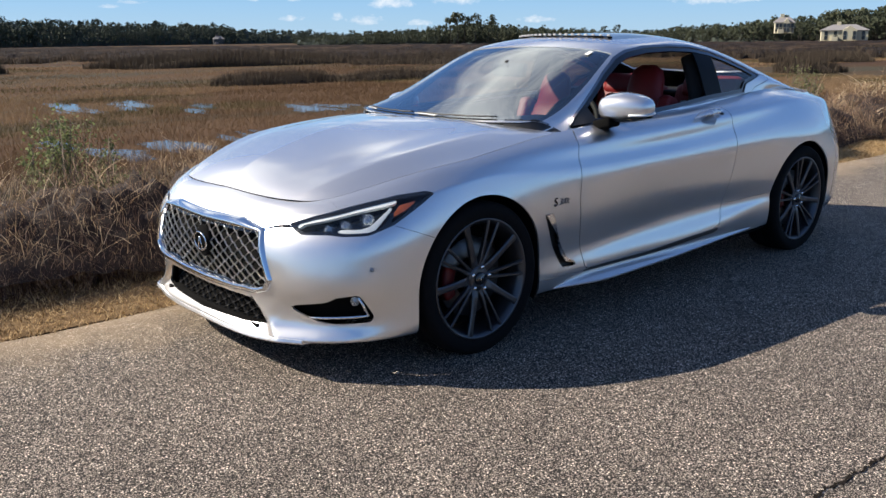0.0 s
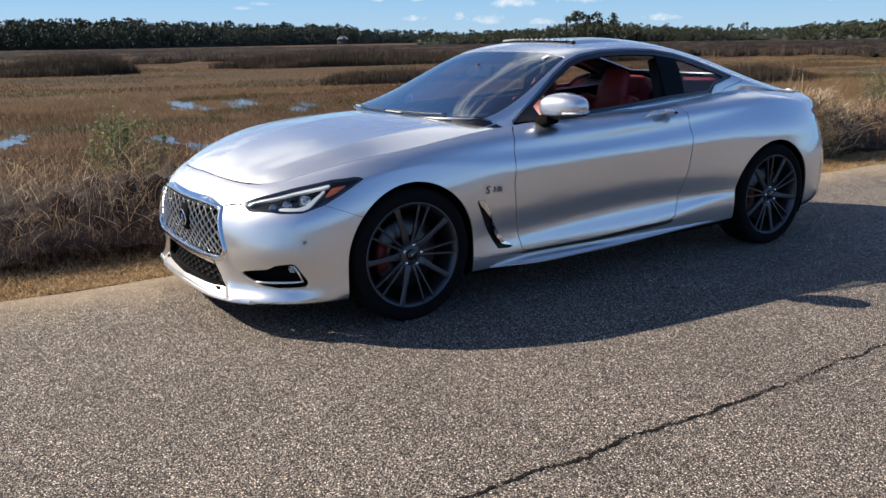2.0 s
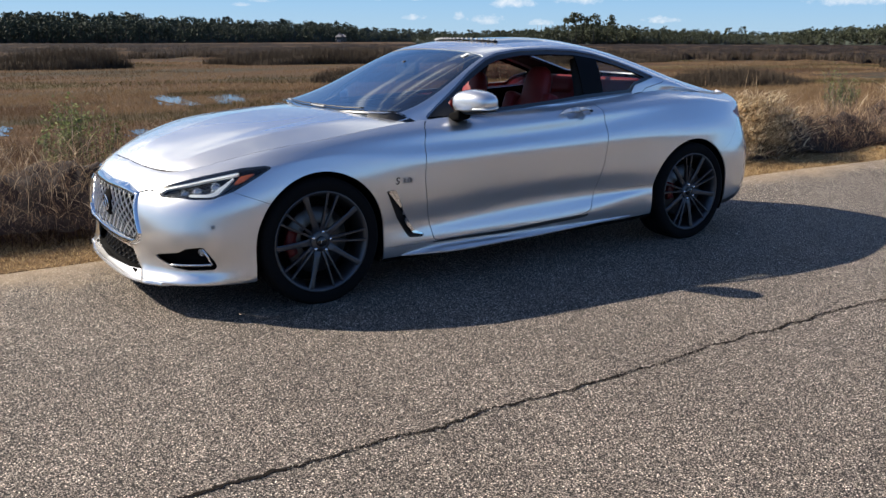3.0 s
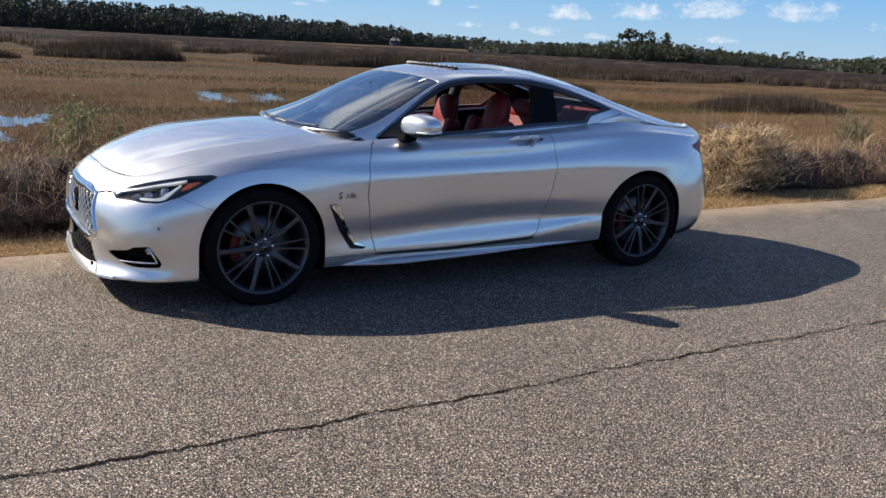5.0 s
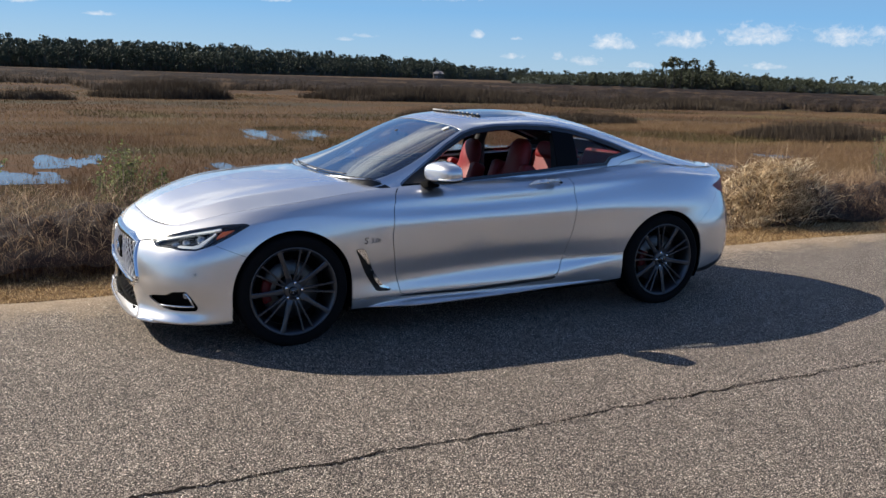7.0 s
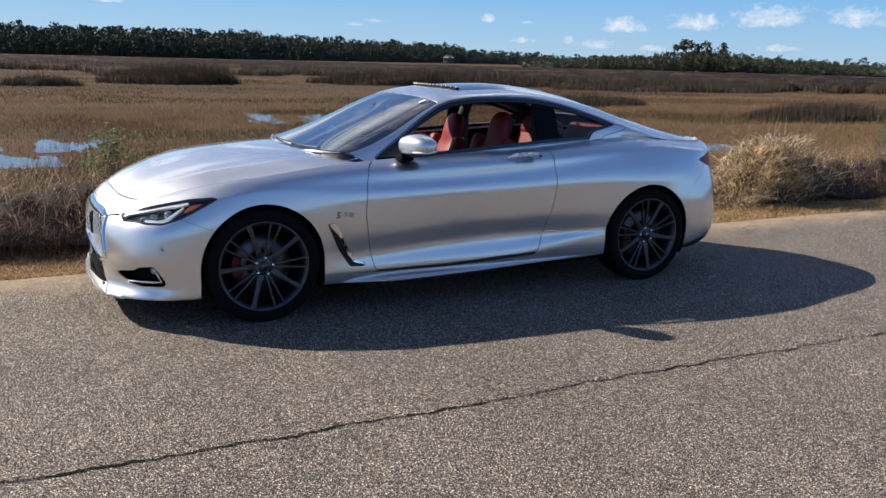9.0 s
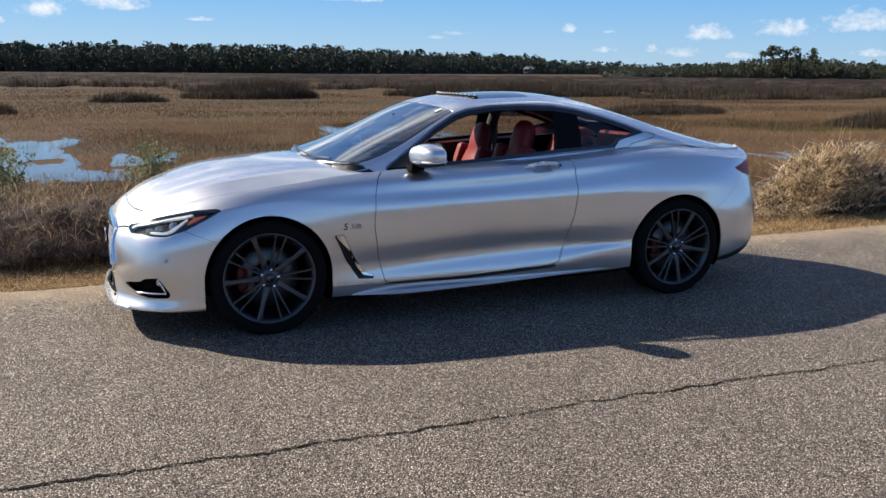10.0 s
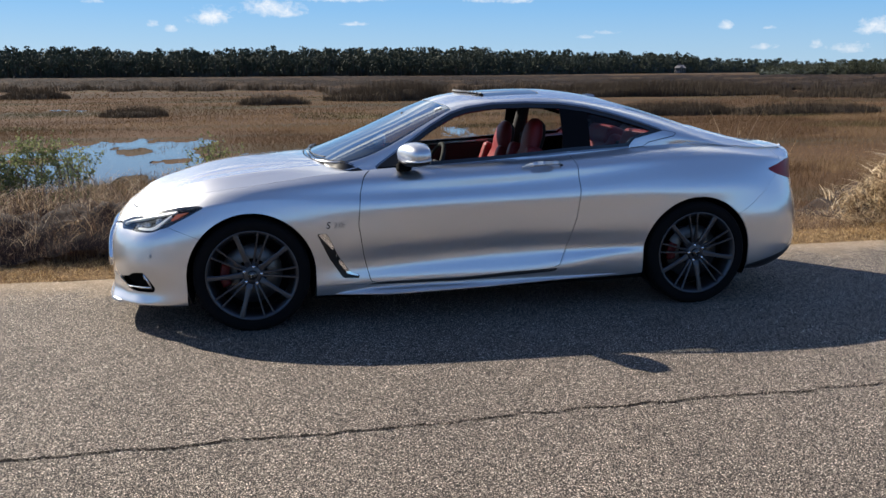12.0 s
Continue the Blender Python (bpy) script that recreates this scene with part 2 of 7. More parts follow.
REDLENS = plain("red_lens", (0.26, 0.006, 0.016), 0.32, 0.0, 0.1, spec=0.2)
LAMPGLASS = plain("lamp_projector", (0.30, 0.34, 0.40), 0.08, 0.7, 0.1, coat=1.0)
LIGHTGUIDE = plain("white_light_guide", (0.88, 0.90, 0.88), 0.3, 0.0, 0.05, coat=1.0)
WHITE = plain("white_sticker", (0.75, 0.77, 0.75), 0.6)
ASPHALT = material("asphalt", asphalt_nodes)
CRACKDARK = plain("crack_filler", (0.016, 0.013, 0.011), 0.98, 0.0, 0.3, 30.0, 0.6, spec=0.05)
MARSH = material("marsh_ground", marsh_nodes)
SOIL = material("dry_verge", soil_nodes)
WATER = material("marsh_water", water_nodes)
STRAW = material("straw", blade_nodes((0.18, 0.11, 0.062), (0.42, 0.29, 0.165), (0.70, 0.55, 0.36), 0.9, 0.15))
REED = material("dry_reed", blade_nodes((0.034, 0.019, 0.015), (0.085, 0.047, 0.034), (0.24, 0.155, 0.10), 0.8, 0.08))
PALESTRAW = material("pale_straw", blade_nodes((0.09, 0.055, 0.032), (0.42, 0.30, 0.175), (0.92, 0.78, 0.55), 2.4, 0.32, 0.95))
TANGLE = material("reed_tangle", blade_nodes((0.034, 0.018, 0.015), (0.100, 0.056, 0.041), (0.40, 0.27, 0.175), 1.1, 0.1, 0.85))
REEDSHADE = plain("reed_shade", (0.030, 0.019, 0.014), 0.95, 0.0, 0.5, 30.0, 1.0)
VERGE = material("dry_turf", blade_nodes((0.12, 0.068, 0.030), (0.38, 0.245, 0.115), (0.72, 0.53, 0.28), 1.5, 0.2, 0.8))
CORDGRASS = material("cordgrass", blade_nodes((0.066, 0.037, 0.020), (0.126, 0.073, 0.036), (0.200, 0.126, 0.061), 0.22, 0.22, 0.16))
LITGRASS = material("lit_cordgrass", blade_nodes((0.135, 0.083, 0.044), (0.226, 0.145, 0.077), (0.325, 0.218, 0.117), 0.25, 0.25, 0.18))
SEDGE = material("green_sedge", blade_nodes((0.055, 0.042, 0.017), (0.100, 0.078, 0.028), (0.15, 0.118, 0.046), 0.3, 0.1, 0.25))
RUSH = material("needle_rush", blade_nodes((0.040, 0.030, 0.022), (0.061, 0.046, 0.032), (0.090, 0.068, 0.046), 0.12, 0.2, 0.2))
def belt_nodes(n, pos):
    c = n.ramp(n.noise(pos, 0.6, 6.0, 0.7), [(0.3, (0.010, 0.007, 0.006)), (0.55, (0.019, 0.013, 0.010)), (0.75, (0.032, 0.023, 0.016))])
    streak = n.add("ShaderNodeVectorMath", {0: pos, 1: (0.03, 0.08, 0.0)}, operation="MULTIPLY").outputs[0]
    c = n.mix(n.ramp(n.noise(streak, 1.0, 5.0, 0.6, 0.4), [(0.50, 0.0), (0.62, 0.75)]), c, (0.082, 0.054, 0.034))
    return principled(n, color=c, rough=0.95, spec=0.1, normal=n.bump(n.noise(pos, 3.0, 4.0), 1.0, 0.3))


BELTGROUND = material("rush_belt_ground", belt_nodes)


def stand_nodes(n, pos):
    c = n.ramp(n.noise(pos, 2.2, 6.0, 0.7), [(0.3, (0.038, 0.029, 0.021)), (0.55, (0.060, 0.046, 0.032)), (0.75, (0.090, 0.068, 0.046))])
    return principled(n, color=c, rough=0.95, spec=0.1, normal=n.bump(n.noise(pos, 9.0, 4.0), 1.0, 0.12))


STANDGROUND = material("rush_stand_ground", stand_nodes)
LEAF = material("green_leaf", blade_nodes((0.07, 0.09, 0.035), (0.15, 0.18, 0.07), (0.28, 0.30, 0.145), 2.0, 0.4))
TWIG = plain("twig", (0.12, 0.09, 0.07), 0.9)
PINE = material("pine_foliage", blade_nodes((0.026, 0.037, 0.029), (0.040, 0.054, 0.039), (0.056, 0.070, 0.046), 0.05, 0.06, 0.12))
OAK = material("oak_foliage", blade_nodes((0.030, 0.038, 0.024), (0.052, 0.062, 0.036), (0.085, 0.088, 0.048), 0.06, 0.08, 0.25))
UNDERGROWTH = plain("undergrowth", (0.046, 0.060, 0.048), 0.95, 0.0, 0.35, 0.4, 1.0)
TRUNK = plain("bark", (0.075, 0.062, 0.05), 0.95)
SIDING = plain("cream_siding", (0.50, 0.46, 0.33), 0.8)
GREYSIDING = plain("weathered_siding", (0.15, 0.145, 0.145), 0.85)
ROOFING = plain("grey_shingle", (0.22, 0.21, 0.21), 0.9)
MASTGREY = plain("galvanised_mast", (0.26, 0.27, 0.28), 0.6, 0.4)
WINDOWDARK = plain("dark_window", (0.03, 0.035, 0.04), 0.15)

# ---- mesh helpers ----
def mesh_object(name, verts, faces, mat, parent=None, label="", normals=None, smooth=True):
    me = bpy.data.meshes.new(name)
    me.from_pydata([tuple(map(float, v)) for v in verts], [], [tuple(map(int, f)) for f in faces])
    me.materials.append(mat)
    if smooth:
        me.polygons.foreach_set("use_smooth", np.ones(len(me.polygons), dtype=bool))
    if normals is not None and len(normals) == len(verts):
        me.normals_split_custom_set_from_vertices([tuple(map(float, v)) for v in normals])
    me.update()
    ob = new(name, me)
    if parent is not None:
        ob.parent = parent
    if label:
        ob["label"] = label
    return ob


def fast_mesh(name, verts, faces, mat, smooth=False):
    """A mesh of many like polygons, from arrays."""
    verts, faces = np.asarray(verts, dtype=np.float32), np.asarray(faces, dtype=np.int32)
    k = faces.shape[1]
    me = bpy.data.meshes.new(name)
    me.vertices.add(len(verts))
    me.vertices.foreach_set("co", verts.ravel())
    me.loops.add(faces.size)
    me.loops.foreach_set("vertex_index", faces.ravel())
    me.polygons.add(len(faces))
    me.polygons.foreach_set("loop_start", np.arange(0, faces.size, k, dtype=np.int32))
    me.polygons.foreach_set("use_smooth", np.full(len(faces), smooth, dtype=bool))
    me.materials.append(mat)
    me.update(calc_edges=True)
    me.validate()
    return new(name, me)


def part(name, bm, mat, parent=None, label="", smooth=True):
    me = bpy.data.meshes.new(name)
    bm.to_mesh(me)
    bm.free()
    me.materials.append(mat)
    me.polygons.foreach_set("use_smooth", np.full(len(me.polygons), smooth, dtype=bool))
    ob = new(name, me)
    if parent is not None:
        ob.parent = parent
    if label:
        ob["label"] = label
    return ob


def box_bm(size, at=(0, 0, 0), bevel=0.0, seg=2, turn=(0, 0, 0)):
    bm = bmesh.new()
    bmesh.ops.create_cube(bm, size=1)
    bmesh.ops.scale(bm, vec=size, verts=bm.verts)
    if bevel:
        bmesh.ops.bevel(bm, geom=bm.edges[:], offset=bevel, segments=seg, affect="EDGES", profile=0.6)
    bmesh.ops.transform(bm, matrix=pose(*at, *turn), verts=bm.verts)
    return bm


def lathe(profile, n=64, axis="y"):
    """A bmesh turned round the y axis from (radius, y) pairs."""
    bm = bmesh.new()
    rings = []
    for r, y in profile:
        rings.append([bm.verts.new((r * math.cos(a), y, r * math.sin(a))) for a in np.linspace(0, 2 * math.pi, n, endpoint=False)])
    for a, b in zip(rings, rings[1:]):
        for i in range(n):
            bm.faces.new((a[i], a[(i + 1) % n], b[(i + 1) % n], b[i]))
    return bm


def tube_bm(points, radius, n=8, closed=False):
    """A bmesh tube along points; radius may be one number or one for each point."""
    bm = bmesh.new()
    pts = [Vector(p) for p in points]
    rad = radius if hasattr(radius, "__len__") else [radius] * len(pts)
    rings = []
    for i, p in enumerate(pts):
        a = pts[i - 1] if (i or closed) else pts[i]
        b = pts[(i + 1) % len(pts)] if (closed or i + 1 < len(pts)) else pts[i]
        q = (b - a).to_track_quat("Z", "Y")
        rings.append([bm.verts.new(p + q @ Vector((rad[i] * math.cos(t), rad[i] * math.sin(t), 0))) for t in np.linspace(0, 2 * math.pi, n, endpoint=False)])
    pairs = list(zip(rings, rings[1:])) + ([(rings[-1], rings[0])] if closed else [])
    for a, b in pairs:
        for i in range(n):
            bm.faces.new((a[i], a[(i + 1) % n], b[(i + 1) % n], b[i]))
    if not closed:
        bm.faces.new(rings[0][::-1])
        bm.faces.new(rings[-1])
    return bm


# ---- ground, road, water ----
rng = np.random.default_rng(7)
ROAD_FAR, ROAD_NEAR, MARSH_Z = 0.70, -6.6, -0.85


def wave(x, y, s, seed=0):
    return noise.noise((x * s + seed, y * s - seed, seed * 0.37))


_TABLE = np.random.default_rng(3).uniform(-1, 1, (64, 64))


def fwave(x, y, s, seed=0):
    """Smooth value noise for arrays, about -1 to 1."""
    x, y = np.asarray(x) * s + seed * 7.31, np.asarray(y) * s - seed * 3.17
    i, j = np.floor(x).astype(int), np.floor(y).astype(int)
    u, v = x - i, y - j
    u, v = u * u * (3 - 2 * u), v * v * (3 - 2 * v)
    t = lambda a, b: _TABLE[a % 64, b % 64]
    return t(i, j) * (1 - u) * (1 - v) + t(i + 1, j) * u * (1 - v) + t(i, j + 1) * (1 - u) * v + t(i + 1, j + 1) * u * v


def edge_wobble(x):
    return 0.05 * wave(x, 0, 0.7, 3) + 0.03 * wave(x, 0, 3.1, 5)


def ground_heights(x, y):
    """The bank: level verge beside the road, then down to the marsh on both sides."""
    x, y = np.asarray(x, float), np.asarray(y, float)
    d = np.where(y > 0, y - (1.45 + 0.10 * fwave(x, 0 * x, 0.3, 9)), -(y + 7.6))
    t = np.clip(d / 2.2, 0, 1)
    t = t * t * (3 - 2 * t)
    return -0.035 + (MARSH_Z + 0.035) * t + 0.04 * fwave(x, y, 0.6, 2) * t * np.clip((9 - np.abs(y)) / 3, 0, 1)


def ground_height(x, y):
    return float(ground_heights(np.array([x]), np.array([y]))[0])


def build_ground():
    ys = np.concatenate([-np.geomspace(1500, 12, 14), np.linspace(-10, 0.4, 12), np.linspace(0.6, 5, 36), np.geomspace(5.5, 3500, 44)])
    xs = np.concatenate([-np.geomspace(3000, 14, 24), np.linspace(-12, 20, 100), np.geomspace(21, 3000, 26)])
    gx, gy = np.meshgrid(xs, ys)
    v = np.stack([gx, gy, ground_heights(gx, gy)], 2).reshape(-1, 3)
    nx = len(xs)
    f = [(j * nx + i, j * nx + i + 1, (j + 1) * nx + i + 1, (j + 1) * nx + i) for j in range(len(ys) - 1) for i in range(nx - 1)]
    ob = fast_mesh("ground", v, f, MARSH, True)
    return tagged(ob, "brown tidal marsh ground reaching the far tree line", "ground", kind="structure")


def build_road():
    xs = np.concatenate([-np.geomspace(900, 16, 20), np.linspace(-14, 22, 200), np.geomspace(24, 900, 20)])
    v, f = [], []
    for x in xs:
        e = ROAD_FAR + edge_wobble(x)
        row = [(x, ROAD_NEAR - 0.15 + edge_wobble(x + 40), -0.06), (x, ROAD_NEAR + edge_wobble(x + 40), 0.0), (x, -2.5, 0.0), (x, e, 0.0), (x, e + 0.03, -0.012), (x, e + 0.05, -0.06)]
        v += row
    k = 6
    for i in range(len(xs) - 1):
        for j in range(k - 1):
            f.append((i * k + j, (i + 1) * k + j, (i + 1) * k + j + 1, i * k + j + 1))
    ob = fast_mesh("road", v, f, ASPHALT, False)
    return tagged(ob, "weathered grey-brown asphalt road with coarse exposed stones", "road", kind="structure")


def crack_y(x):
    return -2.51 + 0.035 * wave(x, 0, 0.5, 21) + 0.030 * wave(x, 0, 2.4, 22) + 0.018 * wave(x, 0, 9.0, 23)


def build_crack():
    """The long seam crack: a ragged dark line that narrows and widens, with pits where stones have broken out beside it."""
    xs = np.arange(-14, 16, 0.005)
    c = np.array([crack_y(x) for x in xs]) + 0.006 * fwave(xs, 0 * xs, 60.0, 34) + 0.004 * fwave(xs, 0 * xs, 140.0, 35)
    wide = lambda k: np.maximum(0.0030, 0.0042 + 0.003 * fwave(xs, 0 * xs, 1.9, 31) + 0.006 * fwave(xs, 0 * xs, 22.0, k) + 0.005 * fwave(xs, 0 * xs, 90.0, k + 1))
    v = np.stack([np.column_stack([xs, c - wide(36), 0 * xs + .004]), np.column_stack([xs, c + wide(38), 0 * xs + .004])], 1).reshape(-1, 3).tolist()
    f = [(2 * i, 2 * i + 2, 2 * i + 3, 2 * i + 1) for i in range(len(xs) - 1)]
    r2 = np.random.default_rng(19)
    n = 5200
    px = r2.uniform(-9, 12, n)
    py = np.interp(px, xs, c) + r2.normal(0, .016, n)
    for x, y, a, q in zip(px, py, r2.uniform(0, math.pi, n), r2.uniform(.0018, .0052, n)):
        k = len(v)
        e1, e2 = (q * math.cos(a), q * math.sin(a)), (-.6 * q * math.sin(a), .6 * q * math.cos(a))
        v += [(x + e1[0], y + e1[1], .0042), (x + e2[0], y + e2[1], .0042), (x - e1[0], y - e1[1], .0042), (x - e2[0], y - e2[1], .0042)]
        f.append((k, k + 1, k + 2, k + 3))
    ob = fast_mesh("road_crack", v, f, CRACKDARK)
    return tagged(ob, "long dark ragged crack along the asphalt seam", "crack", kind="structure")


def verge_height(x, y, edge):
    """Height of the worn strip, which starts at the road's edge."""
    t = np.clip((y - edge) / 1.3, 0, 1)
    return -0.008 + 0.022 * np.sin(np.pi * np.minimum(1, t * 1.6)) + 0.010 * fwave(x, y, 5.0, 4)


def build_verge():
    """The worn soil and thatch strip between the asphalt and the bank."""
    xs = np.concatenate([-np.geomspace(300, 16, 16), np.linspace(-14, 22, 180), np.geomspace(24, 300, 16)])
    v, f = [], []
    for x in xs:
        e = ROAD_FAR + edge_wobble(x) + 0.035
        for k, t in enumerate(np.linspace(0, 1, 7)):
            y = e + t * 1.3
            v.append((x, y, max(float(verge_height(x, y, e)), ground_height(x, y) + 0.006)))
    k = 7
    for i in range(len(xs) - 1):
        for j in range(k - 1):
            f.append((i * k + j, (i + 1) * k + j, (i + 1) * k + j + 1, i * k + j + 1))
    ob = fast_mesh("verge", v, f, SOIL, True)
    return tagged(ob, "strip of dry golden verge soil beside the road", "verge", kind="structure")


def inside(poly, u, v):
    """Signed distance (plus inside) of points (u, v) from a closed polygon."""
    poly = np.asarray(poly, float)
    d = np.full(len(u), 1e9)
    odd = np.zeros(len(u), bool)
    for (x0, y0), (x1, y1) in zip(poly, np.roll(poly, -1, 0)):
        ex, ey = x1 - x0, y1 - y0
        t = np.clip(((u - x0) * ex + (v - y0) * ey) / (ex * ex + ey * ey + 1e-12), 0, 1)
        d = np.minimum(d, np.hypot(u - x0 - t * ex, v - y0 - t * ey))
        cross = ((y0 > v) != (y1 > v)) & (u < ex * (v - y0) / (ey if abs(ey) > 1e-12 else 1e-12) + x0)
        odd ^= cross
    return np.where(odd, d, -d)


# pools in the marsh: rough outlines
PONDS = [[(5.2, 25.2), (6.1, 25.3), (7.7, 30.0), (6.9, 30.8)], [(7.3, 25.4), (8.1, 25.2), (10.0, 29.8), (9.2, 30.5)], [(8.3, 22.3), (9.0, 22.2), (10.8, 25.7), (10.1, 26.3)],
         [(11.2, 20.8), (12.4, 20.5), (14.1, 21.7), (12.6, 23.3)], [(2.0, 13.2), (3.6, 13.3), (5.2, 14.0), (7.3, 15.1), (6.6, 16.0), (4.2, 15.0), (2.5, 14.9)],
         [(-9.5, 13.6), (-6.6, 12.8), (-4.5, 13.8), (-2.7, 16.0), (-2.8, 19.0), (-3.5, 21.6), (-3.2, 22.8), (-2.6, 25.6), (-3.3, 26.9), (-3.9, 24.5), (-4.9, 24.3), (-5.3, 26.9), (-6.5, 25.7), (-7.1, 24.0), (-8.2, 22.0), (-9.8, 20.2), (-13, 19), (-14, 15)],
         [(-14.2, 54.8), (-12.8, 52.2), (-12.0, 53), (-13.0, 55.4)], [(15.6, 13.5), (18.0, 13.7), (17.8, 15.0), (15.9, 14.9)], [(21.8, 16.3), (23.6, 16.3), (23.7, 17.0), (21.9, 16.9)], [(-14, 8.5), (-12, 8), (-10.5, 10), (-12, 12)],
         [(-1.9, 17.7), (-.8, 17.4), (-.4, 18.8), (-.9, 19.7), (-1.8, 19.6)], [(-2.9, 14.7), (-1.9, 14.5), (-1.6, 15.2), (-2.7, 15.5)], [(1.5, 15.2), (2.0, 15.0), (2.5, 17.0), (1.8, 17.5)]]
ISLANDS = [(-4.9, 21.8, .80, .85), (-7.4, 19.6, 1.1, .4), (-3.6, 18.6, .5, .5), (-2.5, 18.9, .35, 1.2)]


def pond_depth(x, y, only=None):
    """How far inside a pool a place is, in metres (minus: how far outside)."""
    x, y = np.asarray(x, float), np.asarray(y, float)
    u, w = x, y / 6.0
    wob = 0.20 * fwave(u, w, 1.3, 8) + 0.15 * fwave(u, w, 3.6, 12) + 0.10 * fwave(u, w, 9.0, 14)
    d = np.full(len(x), -99.0)
    for q in PONDS if only is None else [only]:
        d = np.maximum(d, inside([(a, b / 6.0) for a, b in q], u, w))
    for cx, cy, rx, ry in ISLANDS:
        r = np.hypot((x - cx) / rx, (y - cy) / (ry * 2))
        d = np.minimum(d, (r - 1) * 0.4)
    return d + wob


def build_ponds():
    for level, outline in enumerate(PONDS):
        q = np.array(outline)
        lo, hi = q.min(0) - .6, q.max(0) + .6
        step = max(.05, (hi - lo).max() / 190)
        xs, ys = np.arange(lo[0], hi[0], step), np.arange(lo[1], hi[1], step)
        gx, gy = np.meshgrid(xs, ys)
        depth = pond_depth(gx.ravel(), gy.ravel(), outline).reshape(gx.shape) + .02
        wet = depth > 0
        # the outermost points slide onto the shoreline
        dy, dx = np.gradient(depth, step)
        slope = dx ** 2 + dy ** 2 + 1e-6
        slide = np.where(wet, 0, np.clip(-depth / slope, 0, 1.6 * step / np.sqrt(slope)))
        k = len(xs)
        f = [(j * k + i, j * k + i + 1, (j + 1) * k + i + 1, (j + 1) * k + i) for j in range(len(ys) - 1) for i in range(k - 1) if wet[j:j + 2, i:i + 2].any()]
        v = np.column_stack([(gx + dx * slide).ravel(), (gy + dy * slide).ravel(), np.full(gx.size, MARSH_Z + (0.012 if level > 9 else 0.006))])
        if f:
            ob = fast_mesh("water", v, f, WATER)
            tagged(ob, "still marsh pool reflecting the blue sky", "water", kind="structure")


# ---- blades ----
def blades(name, root, height, width, lean, curl, mat, seg=3, az=None):
    """Curved tapering blades from arrays: roots (n,3), heights, widths, lean (how far the tip goes sideways per height)."""
    n = len(root)
    az = rng.uniform(0, 2 * math.pi, n) if az is None else az
    face = rng.uniform(0, 2 * math.pi, n)
    across = np.stack([np.cos(face), np.sin(face), np.zeros(n)], 1)
    ahead = np.stack([np.cos(az), np.sin(az), np.zeros(n)], 1)
    v = np.zeros((n, 2 * seg + 1, 3), dtype=np.float32)
    for k in range(seg + 1):
        t = k / seg
        c = root + ahead * (height * lean * t ** 1.5)[:, None]
        c = c + np.stack([np.zeros(n), np.zeros(n), height * (t - curl * t ** 3)], 1)
        if k < seg:
            w = (width * (1 - 0.75 * t) / 2)[:, None]
            v[:, 2 * k], v[:, 2 * k + 1] = c - across * w, c + across * w
        else:
            v[:, 2 * k] = c
    base = (np.arange(n) * (2 * seg + 1))[:, None]
    tri = []
    for k in range(seg - 1):
        a = 2 * k
        tri += [(a, a + 1, a + 3), (a, a + 3, a + 2)]
    a = 2 * (seg - 1)
    tri.append((a, a + 1, a + 2))
    faces = (base[:, :, None] + np.array(tri)[None]).reshape(-1, 3)
    return fast_mesh(name, v.reshape(-1, 3), faces, mat)


def scatter(n, x0, x1, y0, y1, power=1.0):
    return np.stack([rng.uniform(x0, x1, n), y0 + (y1 - y0) * rng.uniform(0, 1, n) ** power], 1)


def build_turf():
    """Short dry turf on the verge."""
    xy = scatter(105000, -8, 13, ROAD_FAR - 0.03, 1.75)
    edge = np.array([edge_wobble(x) for x in np.linspace(-9, 15, 2000)])
    keep = xy[:, 1] > ROAD_FAR + np.interp(xy[:, 0], np.linspace(-9, 15, 2000), edge) - 0.04 * rng.random(len(xy))
    xy = xy[keep]
    rim = ROAD_FAR + 0.035 + np.interp(xy[:, 0], np.linspace(-9, 15, 2000), edge)
    root = np.column_stack([xy, np.maximum(ground_heights(*xy.T), verge_height(*xy.T, rim)) - 0.003])
    n = len(root)
    clump = 0.6 + 0.8 * np.maximum(0, fwave(*xy.T, 2.2, 6) + 0.5)
    ob = blades("turf", root, rng.uniform(0.014, 0.060, n) * clump, rng.uniform(0.003, 0.007, n), rng.uniform(0.3, 1.8, n), 0.3, VERGE, 2)
    tagged(ob, "short dry golden turf along the road edge", "turf", kind="stuff")


CANOPY_X = (-12, -6, -3.4, -2.6, -2.1, -1.5, -1.0, 0, 1.5, 3, 4.0, 4.4, 4.8, 5.2, 5.6, 6.0, 6.4, 7.0, 7.5, 8.1, 8.8, 9.5, 11, 18)
CANOPY_Z = (.50, .50, .48, .53, .62, .64, .60, .45, .35, .18, .04, .06, .22, .46, .66, .64, .52, .48, .50, .42, .50, .64, .62, .60)


def canopy(x, y):
    """Height of the dry growth on the bank, by place."""
    top = np.interp(x, CANOPY_X, CANOPY_Z) + 0.09 * fwave(x, y, 1.4, 41) + 0.05 * fwave(x, y, 4.0, 42)
    front = np.clip((y - 1.22 - 0.10 * fwave(x, 0 * x, 1.8, 43)) / 0.50, 0, 1) ** 0.55
    back = np.clip((y - 2.3) / 1.6, 0, 1)
    g = ground_heights(x, y)
    return g + np.maximum(0.05, (top - g)) * front * (1 - back) + 0.40 * back


